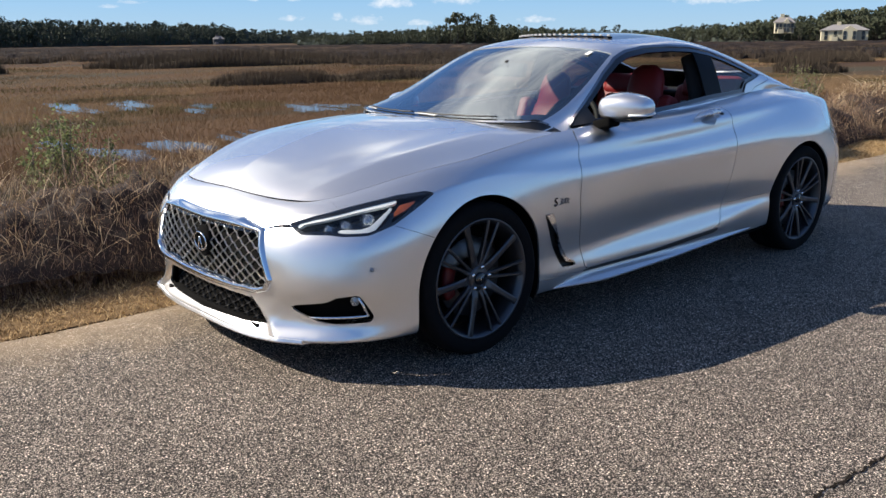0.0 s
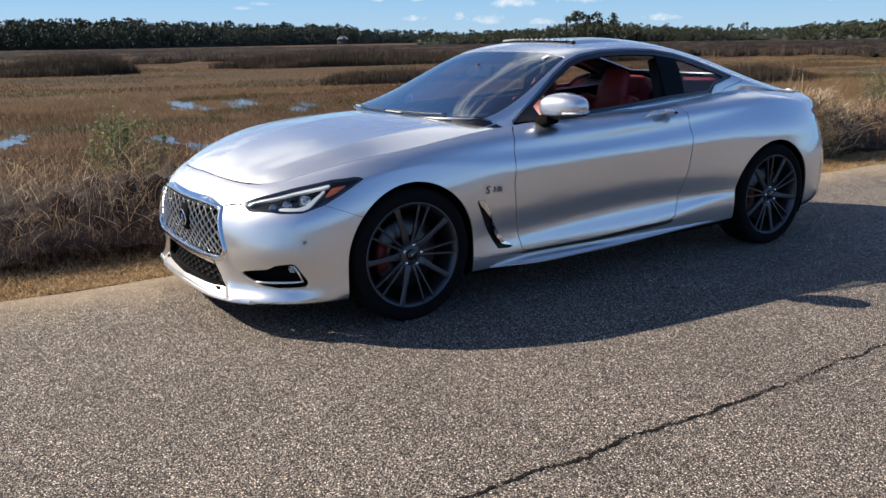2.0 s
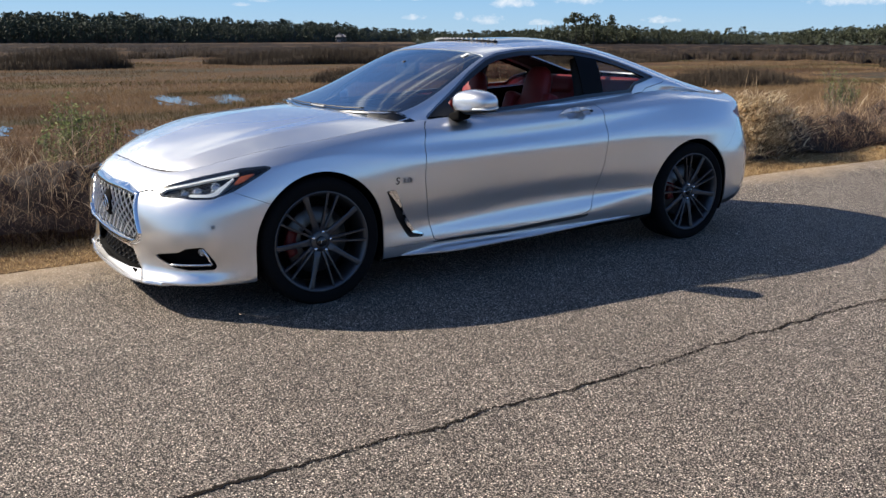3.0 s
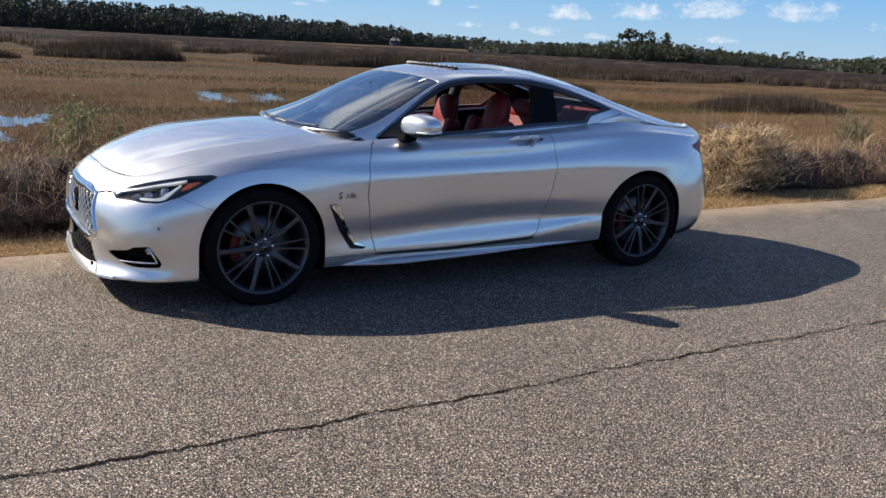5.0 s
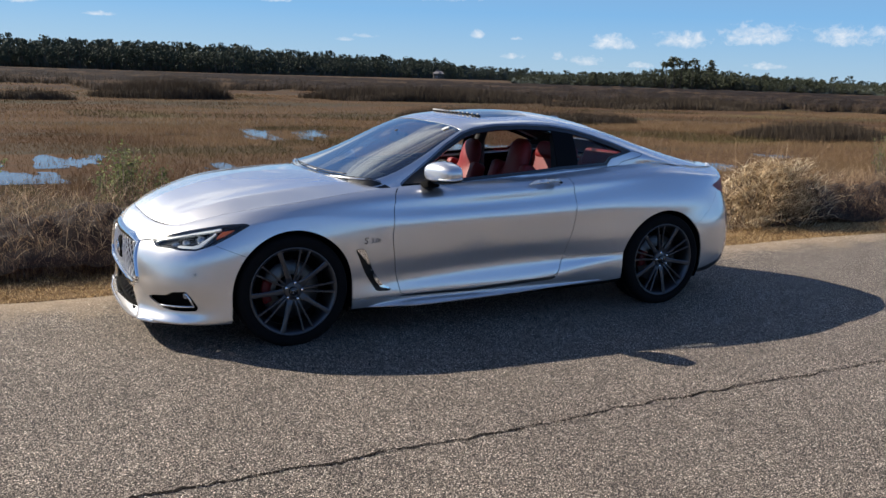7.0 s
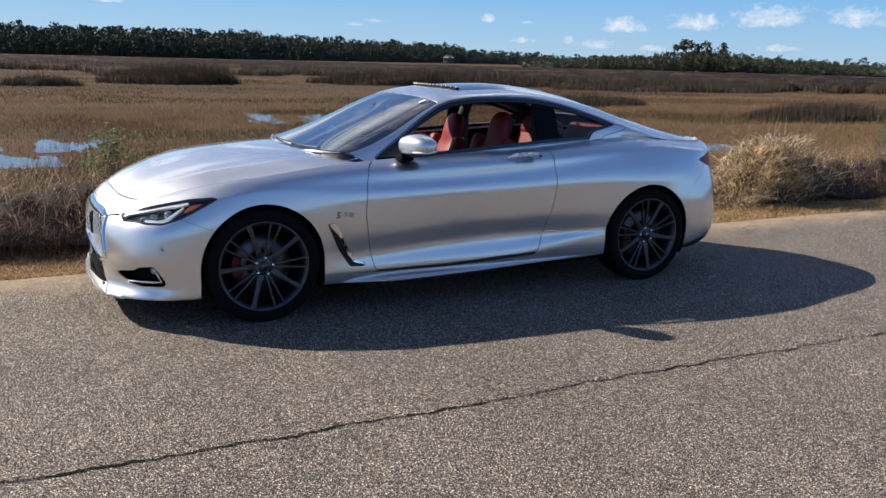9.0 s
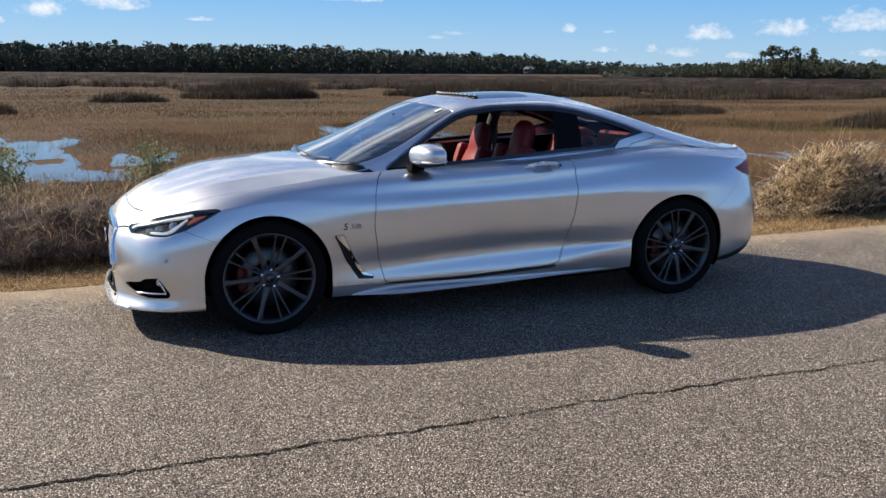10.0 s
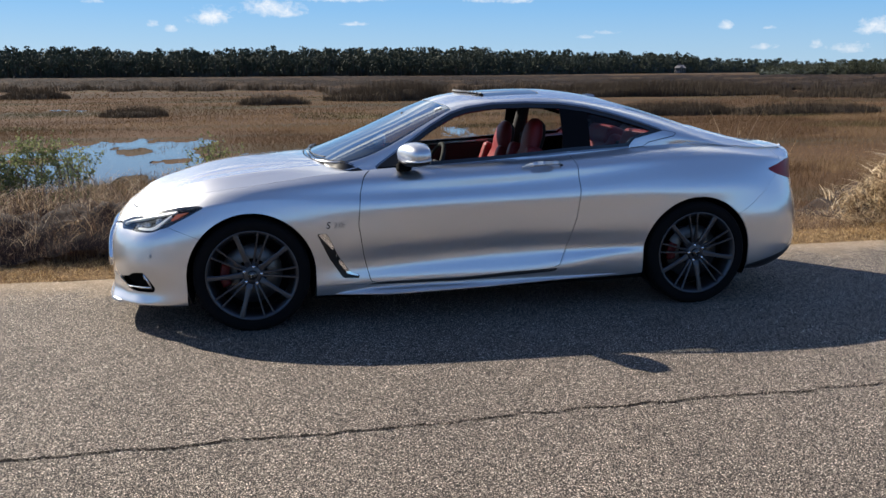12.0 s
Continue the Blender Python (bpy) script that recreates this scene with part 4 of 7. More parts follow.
def build_house(at, size, turn, label, siding=None):
    siding = siding or SIDING
    house = tagged(new("house"), label, "house", "far houses")
    house.matrix_world = pose(*at, 0, 0, turn)
    w, d, h = size
    part("wall", box_bm((w, d, h), (0, 0, h / 2)), siding, house, smooth=False)
    bm = bmesh.new()
    o = 0.6
    a = [bm.verts.new(p) for p in ((-w / 2 - o, -d / 2 - o, h), (w / 2 + o, -d / 2 - o, h), (w / 2 + o, d / 2 + o, h), (-w / 2 - o, d / 2 + o, h), (-w / 4, 0, h * 1.55), (w / 4, 0, h * 1.55))]
    for q in ((0, 1, 5, 4), (1, 2, 5), (2, 3, 4, 5), (3, 0, 4), (3, 2, 1, 0)):
        bm.faces.new([a[i] for i in q])
    roof = part("roof", bm, ROOFING, house, smooth=False)
    bm = bmesh.new()
    g = w * 0.16
    a = [bm.verts.new(p) for p in ((w * 0.1 - g, -d / 2 - 1.5, 0.4), (w * 0.1 + g, -d / 2 - 1.5, 0.4), (w * 0.1 + g, -d / 2 - 1.5, h), (w * 0.1 - g, -d / 2 - 1.5, h), (w * 0.1, -d / 2 - 1.5, h * 1.4), (w * 0.1 - g, 0, h), (w * 0.1 + g, 0, h), (w * 0.1, 0, h * 1.4))]
    for q in ((0, 1, 2, 4, 3), ):
        bm.faces.new([a[i] for i in q])
    bm.faces.new((a[2], a[6], a[7], a[4]))
    bm.faces.new((a[3], a[4], a[7], a[5]))
    part("gable", bm, siding, house, smooth=False)
    part("chimney", box_bm((1.4, 1.2, h * 0.6), (-w * 0.12, 0, h * 1.5)), siding, roof, smooth=False)
    for i in range(5):
        x = -w / 2 + (i + 0.5) * w / 5
        for z in (h * 0.3, h * 0.72):
            part("window", box_bm((1.1, 0.12, 1.5), (x, -d / 2 - (1.55 if abs(x - w * 0.1) < g else 0.05), z)), WINDOWDARK, house, smooth=False)
    part("stair", box_bm((2.2, 3.0, 1.6), (-w * 0.22, -d / 2 - 1.6, 0.8), turn=(0, 0, 0)), siding, house, smooth=False)


def build_mast(at, tall):
    """A thin lattice-like radio mast far behind the woods: a tapered pole on a block."""
    mast = tagged(new("radio_mast"), "thin grey radio mast standing behind the far woods", "mast", "far masts")
    mast.location = at
    part("pole", tube_bm([(0, 0, 0), (0, 0, tall * .6), (0, 0, tall)], [.30, .24, .14], 6), MASTGREY, mast)
    part("base", box_bm((1.2, 1.2, .8), (0, 0, .3), .05), MASTGREY, mast, smooth=False)


def at_bearing(b, d, z):
    return (-3.97 + d * math.sin(radians(b)), -3.53 + d * math.cos(radians(b)), z)


build_ground()
build_road()
build_crack()
build_verge()
build_ponds()
build_turf()
build_bank()
build_shrubs()
build_marsh()
build_rush()
build_woods()
build_house(at_bearing(65.6, 372, -0.5), (16, 9, 3.9), -62, "large cream house with a grey hipped roof by the woods")
build_house(at_bearing(62.3, 385, 2.5), (7, 6, 4.2), -58, "pale yellow two-storey house half hidden by trees")
build_house(at_bearing(27.4, 600, -0.6), (6.5, 5, 3.4), -25, "small grey house at the foot of the far woods", GREYSIDING)
for b in (39.9, 40.15):
    build_mast(at_bearing(b, 860, -0.8), 15.5)

# ---- the car: smooth surfaces through character lines ----
def cubic(t, p, q):
    """Natural cubic through p at knots t, sampled at q."""
    t, p, q = np.asarray(t, float), np.asarray(p, float), np.asarray(q, float)
    n = len(t)
    h = np.diff(t)
    a = np.zeros((n, n))
    b = np.zeros((n,) + p.shape[1:])
    a[0, 0] = a[-1, -1] = 1
    for i in range(1, n - 1):
        a[i, i - 1], a[i, i], a[i, i + 1] = h[i - 1], 2 * (h[i - 1] + h[i]), h[i]
        b[i] = 6 * ((p[i + 1] - p[i]) / h[i] - (p[i] - p[i - 1]) / h[i - 1])
    m = np.linalg.solve(a, b.reshape(n, -1)).reshape(b.shape)
    k = np.clip(np.searchsorted(t, q, side="right") - 1, 0, n - 2)
    sh = (slice(None),) + (None,) * (p.ndim - 1)
    d0, d1, hk = (t[k + 1] - q)[sh], (q - t[k])[sh], h[k][sh]
    return (m[k] * d0 ** 3 + m[k + 1] * d1 ** 3) / (6 * hk) + (p[k] / hk - m[k] * hk / 6) * d0 + (p[k + 1] / hk - m[k + 1] * hk / 6) * d1


class Sheet:
    """Polygons on a surface: points, normals, surface coordinates, faces."""

    def __init__(self, p, n, c, f):
        self.p, self.n, self.c, self.f = p, n, c, f

    @staticmethod
    def grid(p, c=None):
        """From a grid of points (i, j, 3) with coordinates c (i, j, k)."""
        ni, nj = p.shape[:2]
        du, dv = np.gradient(p, axis=0), np.gradient(p, axis=1)
        n = np.cross(du, dv)
        n /= np.linalg.norm(n, axis=2, keepdims=True) + 1e-12
        c = np.zeros((ni, nj, 1)) if c is None else c
        i, j = np.meshgrid(np.arange(ni - 1), np.arange(nj - 1), indexing="ij")
        a = (i * nj + j).ravel()
        f = np.stack([a, a + nj, a + nj + 1, a + 1], 1)
        return Sheet(p.reshape(-1, 3), n.reshape(-1, 3), c.reshape(ni * nj, -1), [tuple(q) for q in f])

    def clip(self, value):
        """The part where value >= 0; value is one number for each point, linear along edges."""
        val = np.where(np.abs(value) < 1e-9, 1e-9, value)
        p, n, c = list(self.p), list(self.n), list(self.c)
        cut, faces = {}, []
        for f in self.f:
            s = [val[i] > 0 for i in f]
            if all(s):
                faces.append(f)
                continue
            if not any(s):
                continue
            out = []
            for a, b in zip(f, f[1:] + f[:1]):
                if val[a] > 0:
                    out.append(a)
                if (val[a] > 0) != (val[b] > 0):
                    key = (min(a, b), max(a, b))
                    if key not in cut:
                        t = val[key[0]] / (val[key[0]] - val[key[1]])
                        cut[key] = len(p)
                        for arr in (p, n, c):
                            arr.append(arr[key[0]] * (1 - t) + arr[key[1]] * t)
                    out.append(cut[key])
            if len(out) > 2:
                faces.append(tuple(out))
        return Sheet(np.array(p), np.array(n), np.array(c), faces).tidy()

    def tidy(self):
        used = sorted({i for f in self.f for i in f})
        to = {o: k for k, o in enumerate(used)}
        if not used:
            return Sheet(np.zeros((0, 3)), np.zeros((0, 3)), np.zeros((0, 1)), [])
        return Sheet(self.p[used], self.n[used], self.c[used], [tuple(to[i] for i in f) for f in self.f])

    def moved(self, d):
        return Sheet(self.p + self.n * d, self.n, self.c, self.f)

    def mirror(self):
        k = np.array((1, -1, 1))
        return Sheet(self.p * k, self.n * k, self.c, [f[::-1] for f in self.f])

    def join(self, o):
        m = len(self.p)
        return Sheet(np.vstack([self.p, o.p]), np.vstack([self.n, o.n]), np.vstack([self.c, o.c]), self.f + [tuple(i + m for i in f) for f in o.f])

    def lip(self, depth):
        """With a turned-in edge along every border, so that the panel has thickness."""
        count = {}
        for f in self.f:
            for a, b in zip(f, f[1:] + f[:1]):
                count[(a, b)] = 1
        edges = [(a, b) for a, b in count if (b, a) not in count]
        p, n, f = list(self.p), list(self.n), list(self.f)
        for a, b in edges:
            e = self.p[b] - self.p[a]
            out = np.cross(e, self.n[a])
            out /= np.linalg.norm(out) + 1e-12
            k = len(p)
            p += [self.p[a], self.p[b], self.p[b] - self.n[b] * depth, self.p[a] - self.n[a] * depth]
            n += [out] * 4
            f.append((k + 1, k, k + 3, k + 2))
        return np.array(p), np.array(n), f

    def object(self, name, mat, parent, label="", depth=0.010):
        if depth:
            p, n, f = self.lip(depth)
        else:
            p, n, f = self.p, self.n, self.f
        return mesh_object(name, p, f, mat, parent, label, n)


def rounded(poly, r=0.02, n=5):
    """A polygon with its corners rounded."""
    out = []
    p = [np.array(q, float) for q in poly]
    for a, b, c in zip(p[-1:] + p[:-1], p, p[1:] + p[:1]):
        da, dc = a - b, c - b
        k = min(r, 0.45 * np.linalg.norm(da), 0.45 * np.linalg.norm(dc))
        s, e = b + da / np.linalg.norm(da) * k, b + dc / np.linalg.norm(dc) * k
        for t in np.linspace(0, 1, n):
            out.append((1 - t) ** 2 * s + 2 * t * (1 - t) * b + t * t * e)
    return np.array(out)


FRONT, REAR, ARCH = -1.425, 1.425, 0.374
HUB_Z = 0.335

# Character lines of one side, from the nose's middle round the corner and along the side to the tail's middle: (x, half width, z)
LINES = []


def line(*rows):
    LINES.append(np.array(rows, float))


# under edge
line((-2.220, 0, .150), (-2.210, .33, .148), (-2.15, .56, .155), (-1.99, .78, .165), (-1.82, .85, .170), (FRONT, .84, .170), (-.95, .83, .155), (-.30, .84, .160),
     (.45, .84, .170), (1.00, .84, .180), (REAR, .84, .190), (1.85, .82, .195), (2.06, .71, .190), (2.25, .45, .195), (2.30, 0, .195))
# splitter and sill lip
line((-2.318, 0, .165), (-2.302, .33, .160), (-2.248, .565, .168), (-2.06, .815, .178), (-1.83, .898, .184), (FRONT, .895, .190), (-.95, .878, .190), (-.30, .874, .196),
     (.45, .876, .205), (1.00, .880, .220), (REAR, .900, .250), (1.85, .875, .240), (2.13, .750, .245), (2.35, .45, .255), (2.40, 0, .260))
# foot of the doors
line((-2.292, 0, .222), (-2.267, .33, .220), (-2.208, .575, .226), (-2.044, .808, .238), (-1.83, .905, .255), (FRONT, .905, .260), (-.95, .894, .258), (-.30, .894, .266),
     (.45, .897, .284), (1.00, .892, .330), (REAR, .905, .310), (1.85, .890, .320), (2.17, .765, .320), (2.39, .46, .330), (2.44, 0, .335))
# hollow of the doors
line((-2.274, 0, .340), (-2.270, .33, .338), (-2.228, .590, .350), (-2.045, .835, .365), (-1.83, .910, .375), (FRONT, .912, .380), (-.95, .888, .355), (-.30, .872, .370),
     (.45, .870, .390), (1.00, .883, .405), (REAR, .912, .430), (1.85, .898, .440), (2.19, .765, .440), (2.40, .46, .450), (2.46, 0, .455))
line((-2.291, 0, .455), (-2.286, .33, .452), (-2.232, .592, .468), (-2.035, .840, .485), (-1.82, .914, .495), (FRONT, .920, .520), (-.95, .905, .495), (-.30, .890, .500),
     (.45, .887, .515), (1.00, .900, .535), (REAR, .922, .565), (1.85, .902, .570), (2.18, .768, .570), (2.39, .46, .575), (2.45, 0, .580))
# widest line
line((-2.278, 0, .575), (-2.268, .33, .572), (-2.195, .590, .590), (-2.005, .825, .605), (-1.81, .902, .625), (FRONT, .922, .655), (-.95, .914, .640), (-.30, .905, .640),
     (.45, .900, .655), (1.00, .907, .675), (REAR, .922, .700), (1.83, .882, .700), (2.155, .752, .695), (2.36, .46, .695), (2.42, 0, .695))
line((-2.231, 0, .655), (-2.218, .33, .650), (-2.130, .585, .668), (-1.955, .775, .692), (-1.78, .865, .722), (FRONT, .896, .770), (-.95, .900, .758), (-.30, .900, .760),
     (.45, .895, .780), (1.00, .895, .810), (REAR, .892, .835), (1.80, .842, .835), (2.14, .710, .825), (2.345, .45, .820), (2.405, 0, .820))
# under the shoulder
line((-2.218, 0, .672), (-2.204, .325, .666), (-2.120, .575, .680), (-1.948, .755, .708), (-1.768, .845, .745), (FRONT, .884, .792), (-.95, .880, .806), (-.30, .876, .818),
     (.45, .868, .852), (1.00, .858, .896), (REAR, .838, .928), (1.80, .782, .926), (2.14, .672, .914), (2.345, .435, .895), (2.405, 0, .895))
# shoulder crest
line((-2.194, 0, .696), (-2.180, .315, .690), (-2.102, .558, .697), (-1.935, .722, .731), (-1.750, .808, .776), (FRONT, .858, .820), (-.95, .862, .852), (-.30, .866, .876),
     (.45, .858, .908), (1.00, .838, .944), (REAR, .800, .970), (1.80, .738, .961), (2.14, .630, .940), (2.345, .42, .940), (2.405, 0, .945))
# bonnet edge, waistline, boot edge
line((-2.156, 0, .722), (-2.143, .300, .714), (-2.078, .532, .714), (-1.915, .672, .757), (-1.725, .752, .808), (FRONT, .806, .852), (-.95, .784, .908), (-.30, .762, .945),
     (.45, .735, .975), (1.00, .692, 1.012), (REAR, .655, 1.030), (1.80, .615, 1.000), (2.13, .535, .975), (2.32, .36, .975), (2.38, 0, .985))

KNOTS = np.concatenate([[0], np.cumsum(np.linalg.norm(np.diff(np.mean(LINES, axis=0), axis=0), axis=1))])


def side_grid():
    q = np.concatenate([np.linspace(a, b, max(6, int((b - a) / (0.013 if i < 3 else 0.021))), endpoint=False) for i, (a, b) in enumerate(zip(KNOTS, KNOTS[1:]))] + [[KNOTS[-1]]])
    rows = np.array([cubic(KNOTS, l, q) for l in LINES])
    lev = np.array([0, .09, .17, .29, .42, .55, .67, .735, .785, .88])
    v = np.concatenate([np.linspace(a, b, 9, endpoint=False) for a, b in zip(lev, lev[1:])] + [[lev[-1]]])
    g = cubic(lev, rows, v)
    g = np.transpose(g, (1, 0, 2))
    g[:, :, 1] = np.maximum(g[:, :, 1], 0)
    g[0, :, 1] = g[-1, :, 1] = 0
    # folded corner of the bumper between the intake and the foot of the nose
    w, z = g[:, :, 1], g[:, :, 2]
    ex, ez = .187 / .248, -.163 / .248
    t = ((w - .378) * ex + (z - .335) * ez) / .248
    d = (w - .378) * -ez + (z - .335) * ex
    fold = np.where(d < 0, 1 + d / .036, 1 - d / .11)
    g[:, :, 0] -= np.where(g[:, :, 0] < -2.0, .032 * np.clip(fold, 0, 1) * np.clip(1.2 - np.abs(t - .60) * 1.7, 0, 1), 0)
    g[:, :, 1] *= -1
    c = np.zeros(g.shape[:2] + (2,))
    c[:, :, 0], c[:, :, 1] = q[:, None], v[None, :]
    return Sheet.grid(g, c)


SIDE = side_grid()
_q = np.linspace(KNOTS[0], KNOTS[-1], 900)
WAIST = cubic(KNOTS, LINES[-1], _q)


def waist(x):
    """Half width and height of the waistline at x."""
    k = WAIST[(WAIST[:, 0] > -1.9)]
    k = k[:np.argmax(k[:, 0]) + 1]
    return np.interp(x, k[:, 0], k[:, 1]), np.interp(x, k[:, 0], k[:, 2])


RAIL_X = np.array([-1.05, -.70, -.40, -.10, .20, .55, .90, 1.25, 1.60, 1.95, 2.15, 2.34])
RAIL = np.array([(.745, .918), (.712, .935), (.668, 1.088), (.605, 1.252), (.572, 1.310), (.565, 1.314), (.572, 1.258), (.590, 1.162), (.600, 1.066), (.560, .995), (.495, .976), (.30, .976)])
EDGE = np.array([(.704, .935), (.668, 1.004), (.624, 1.148), (.550, 1.290), (.500, 1.334), (.490, 1.340), (.492, 1.290), (.505, 1.202), (.512, 1.100), (.485, 1.020), (.42, .990), (.25, .981)])
MID = np.array([(.38, .955), (.37, 1.082), (.35, 1.212), (.31, 1.328), (.29, 1.366), (.28, 1.372), (.28, 1.330), (.29, 1.246), (.29, 1.140), (.28, 1.045), (.24, 1.006), (.14, .986)])
CROWN = np.array([.966, 1.096, 1.222, 1.342, 1.379, 1.386, 1.346, 1.262, 1.155, 1.056, 1.015, .990])


def roof_grid():
    xs = np.linspace(-1.05, 2.34, 330)
    ww, wz = waist(xs)
    rows = [np.stack([xs, ww, wz], 1)]
    for t in (RAIL, EDGE, MID):
        s = cubic(RAIL_X, t, xs)
        rows.append(np.column_stack([xs, s]))
    rows.append(np.stack([xs, 0 * xs, cubic(RAIL_X, CROWN, xs)], 1))
    rows = np.array(rows)
    lev = np.array([0, .36, .48, .74, 1.04])
    mirror = rows[-2:-4:-1] * np.array((1, -1, 1))
    full, flev = np.concatenate([rows, mirror]), np.concatenate([lev, 2 * lev[-1] - lev[-2:-4:-1]])
    v = np.concatenate([np.linspace(0, .36, 34, endpoint=False), np.linspace(.36, .48, 14, endpoint=False), np.linspace(.48, 1.04, 30)])
    g = np.transpose(cubic(flev, full, v), (1, 0, 2))
    g[:, :, 1] *= -1
    c = np.zeros(g.shape[:2] + (2,))
    c[:, :, 0], c[:, :, 1] = xs[:, None], v[None, :]
    return Sheet.grid(g, c)


ROOF = roof_grid()


def bonnet_grid():
    """Four-sided patch: nose edge, side edge, scuttle edge, middle."""
    k = WAIST
    turn = np.argmin(np.abs(k[:, 1] - .60) + 10 * (k[:, 0] > -1.5))
    end = np.argmin(np.abs(k[:, 0] + .83) + 10 * (k[:, 1] < .3))
    n, m = 60, 90
    nose = np.array([k[i] for i in np.linspace(0, turn, n).astype(int)])
    nose = cubic(np.linspace(0, 1, n)[::6].tolist() + [1.0001], np.vstack([nose[::6], k[turn]]), np.linspace(0, 1, n))
    side = cubic(np.linspace(0, 1, 12), k[np.linspace(turn, end, 12).astype(int)], np.linspace(0, 1, m))
    t = np.linspace(0, 1, n)
    end_p = k[end]
    mid_end = np.array((-1.058, 0, .967))
    scuttle = np.stack([mid_end[0] + (end_p[0] - mid_end[0]) * t ** 2.6, end_p[1] * t, mid_end[2] + (end_p[2] - mid_end[2]) * t ** 2.6], 1)
    cx = np.array([-2.156, -2.08, -1.90, -1.68, -1.40, -1.058])
    cz = np.array([.722, .776, .842, .898, .940, .966])
    xs = np.linspace(-2.156, -1.058, m)
    middle = np.stack([xs, 0 * xs, cubic(cx, cz, xs)], 1)
    u, v = np.linspace(0, 1, n)[:, None, None], np.linspace(0, 1, m)[None, :, None]
    g = (1 - v) * nose[:, None] + v * scuttle[:, None] + (1 - u) * middle[None] + u * side[None]
    g -= (1 - u) * (1 - v) * nose[0] + u * (1 - v) * nose[-1] + (1 - u) * v * scuttle[0] + u * v * scuttle[-1]
    # power bulge: a ridge along each flank and a hollow outside it
    uu, vv = u[:, :, 0], v[:, :, 0]
    fold = .74 + .04 * vv
    ridge = np.where(uu < fold, .50 + .50 * (uu / fold) ** 2.5, np.clip((1 - uu) / (1 - fold), 0, 1) ** 1.15) * .026 * np.sin(np.pi * np.clip(vv * .93 + .05, 0, 1)) ** .8
    hollow = np.exp(-((uu - .62) / .07) ** 2) * .003 * np.sin(np.pi * vv)
    crown = .012 * np.sin(np.pi * vv) * (1 - uu ** 2)
    g[:, :, 2] += ridge - hollow + crown
    g[:, :, 1] *= -1
    c = np.zeros(g.shape[:2] + (2,))
    c[:, :, 0], c[:, :, 1] = u[:, :, 0], v[:, :, 0]
    s = Sheet.grid(g, c)
    return s


BONNET = bonnet_grid()

# ---- outlines of the panels, in side view (x, z) ----
DOOR = rounded([(-.655, .96), (-.748, .895), (-.775, .80), (-.792, .62), (-.762, .42), (-.722, .258), (-.60, .247), (-.20, .247), (.42, .282), (.482, .30), (.535, .42), (.590, .60), (.612, .78), (.602, .93), (.565, 1.05), (-.30, 1.05)], .02)
SILL_LINE = [(-1.2, .252), (-.70, .246), (-.2, .240), (.42, .266), (.482, .278), (.538, .405), (.60, .412), (1.10, .417), (1.35, .43)]
VENT = rounded([(-1.043, .573), (-.980, .571), (-.918, .430), (-.850, .330), (-.785, .303), (-.796, .286), (-.890, .291), (-.971, .415)], .010)
GLASS_SIDE = rounded([(-.657, .932), (-.472, 1.056), (-.296, 1.174), (-.159, 1.247), (-.055, 1.279), (.117, 1.301), (.334, 1.306), (.559, 1.298), (.739, 1.273), (.924, 1.228), (1.108, 1.173), (1.265, 1.116), (1.060, 1.066), (1.010, 1.022), (.587, 1.003), (.23, .975), (-.195, .949)], .02)
KINK = rounded([(1.005, 1.018), (1.055, 1.070), (1.275, 1.118), (1.365, 1.098), (1.345, 1.085), (1.150, 1.048), (1.118, 1.022)], .012)


HANDLE_BOWL = rounded([(.278, .905), (.318, .940), (.412, .943), (.452, .912), (.415, .876), (.322, .870)], .03)


def piecewise(pts, x):
    pts = np.array(pts)
    return np.interp(x, pts[:, 0], pts[:, 1])


def arch_value(s, r=ARCH, front=True, rear=True):
    x, z = s.p[:, 0], s.p[:, 2]
    v = np.full(len(x), 1.0)
    if front:
        v = np.minimum(v, np.hypot(x - FRONT, z - HUB_Z) - r)
        v = np.minimum(v, np.where(z < HUB_Z, np.abs(x - FRONT) - r, 1))
    if rear:
        v = np.minimum(v, np.hypot(x - REAR, z - HUB_Z) - r)
        v = np.minimum(v, np.where(z < HUB_Z, np.abs(x - REAR) - r, 1))
    return v


def level_of(points):
    """Surface coordinates (along, height) of the side nearest to given (x, half width, z)."""
    out = []
    for x, w, z in points:
        d = np.linalg.norm(SIDE.p - np.array((x, -w, z)), axis=1)
        i = int(np.argmin(d))
        out.append((SIDE.c[i, 0], z))
    return out


LAMP = rounded(level_of([(-2.185, .553, .640), (-2.10, .631, .672), (-1.98, .718, .708), (-1.82, .81, .746), (-1.71, .862, .757), (-1.682, .882, .748), (-1.765, .888, .699), (-1.89, .871, .642), (-1.982, .841, .606), (-2.064, .771, .603), (-2.103, .721, .608), (-2.160, .631, .604)]), .010)
GUIDE_TOP = level_of([(-2.17, .569, .640), (-2.046, .683, .686), (-1.82, .829, .733), (-1.841, .834, .718), (-1.996, .74, .687), (-2.150, .605, .640), (-2.150, .63, .622)])
GUIDE_LOW = level_of([(-2.081, .73, .630), (-2.009, .805, .631), (-1.976, .822, .640), (-1.875, .821, .706), (-1.846, .834, .714), (-1.963, .841, .625), (-2.009, .817, .613), (-2.07, .754, .618)])
AMBER_SHAPE = level_of([(-1.885, .855, .668), (-1.838, .839, .714), (-1.752, .874, .728), (-1.824, .871, .690)])
FOG = rounded(level_of([(-2.215, .583, .305), (-2.197, .628, .321), (-2.131, .745, .341), (-2.11, .778, .364), (-2.037, .841, .374), (-2.017, .847, .346), (-1.980, .852, .281), (-1.982, .850, .254), (-2.10, .75, .246), (-2.150, .690, .254), (-2.190, .622, .284)]), .008)
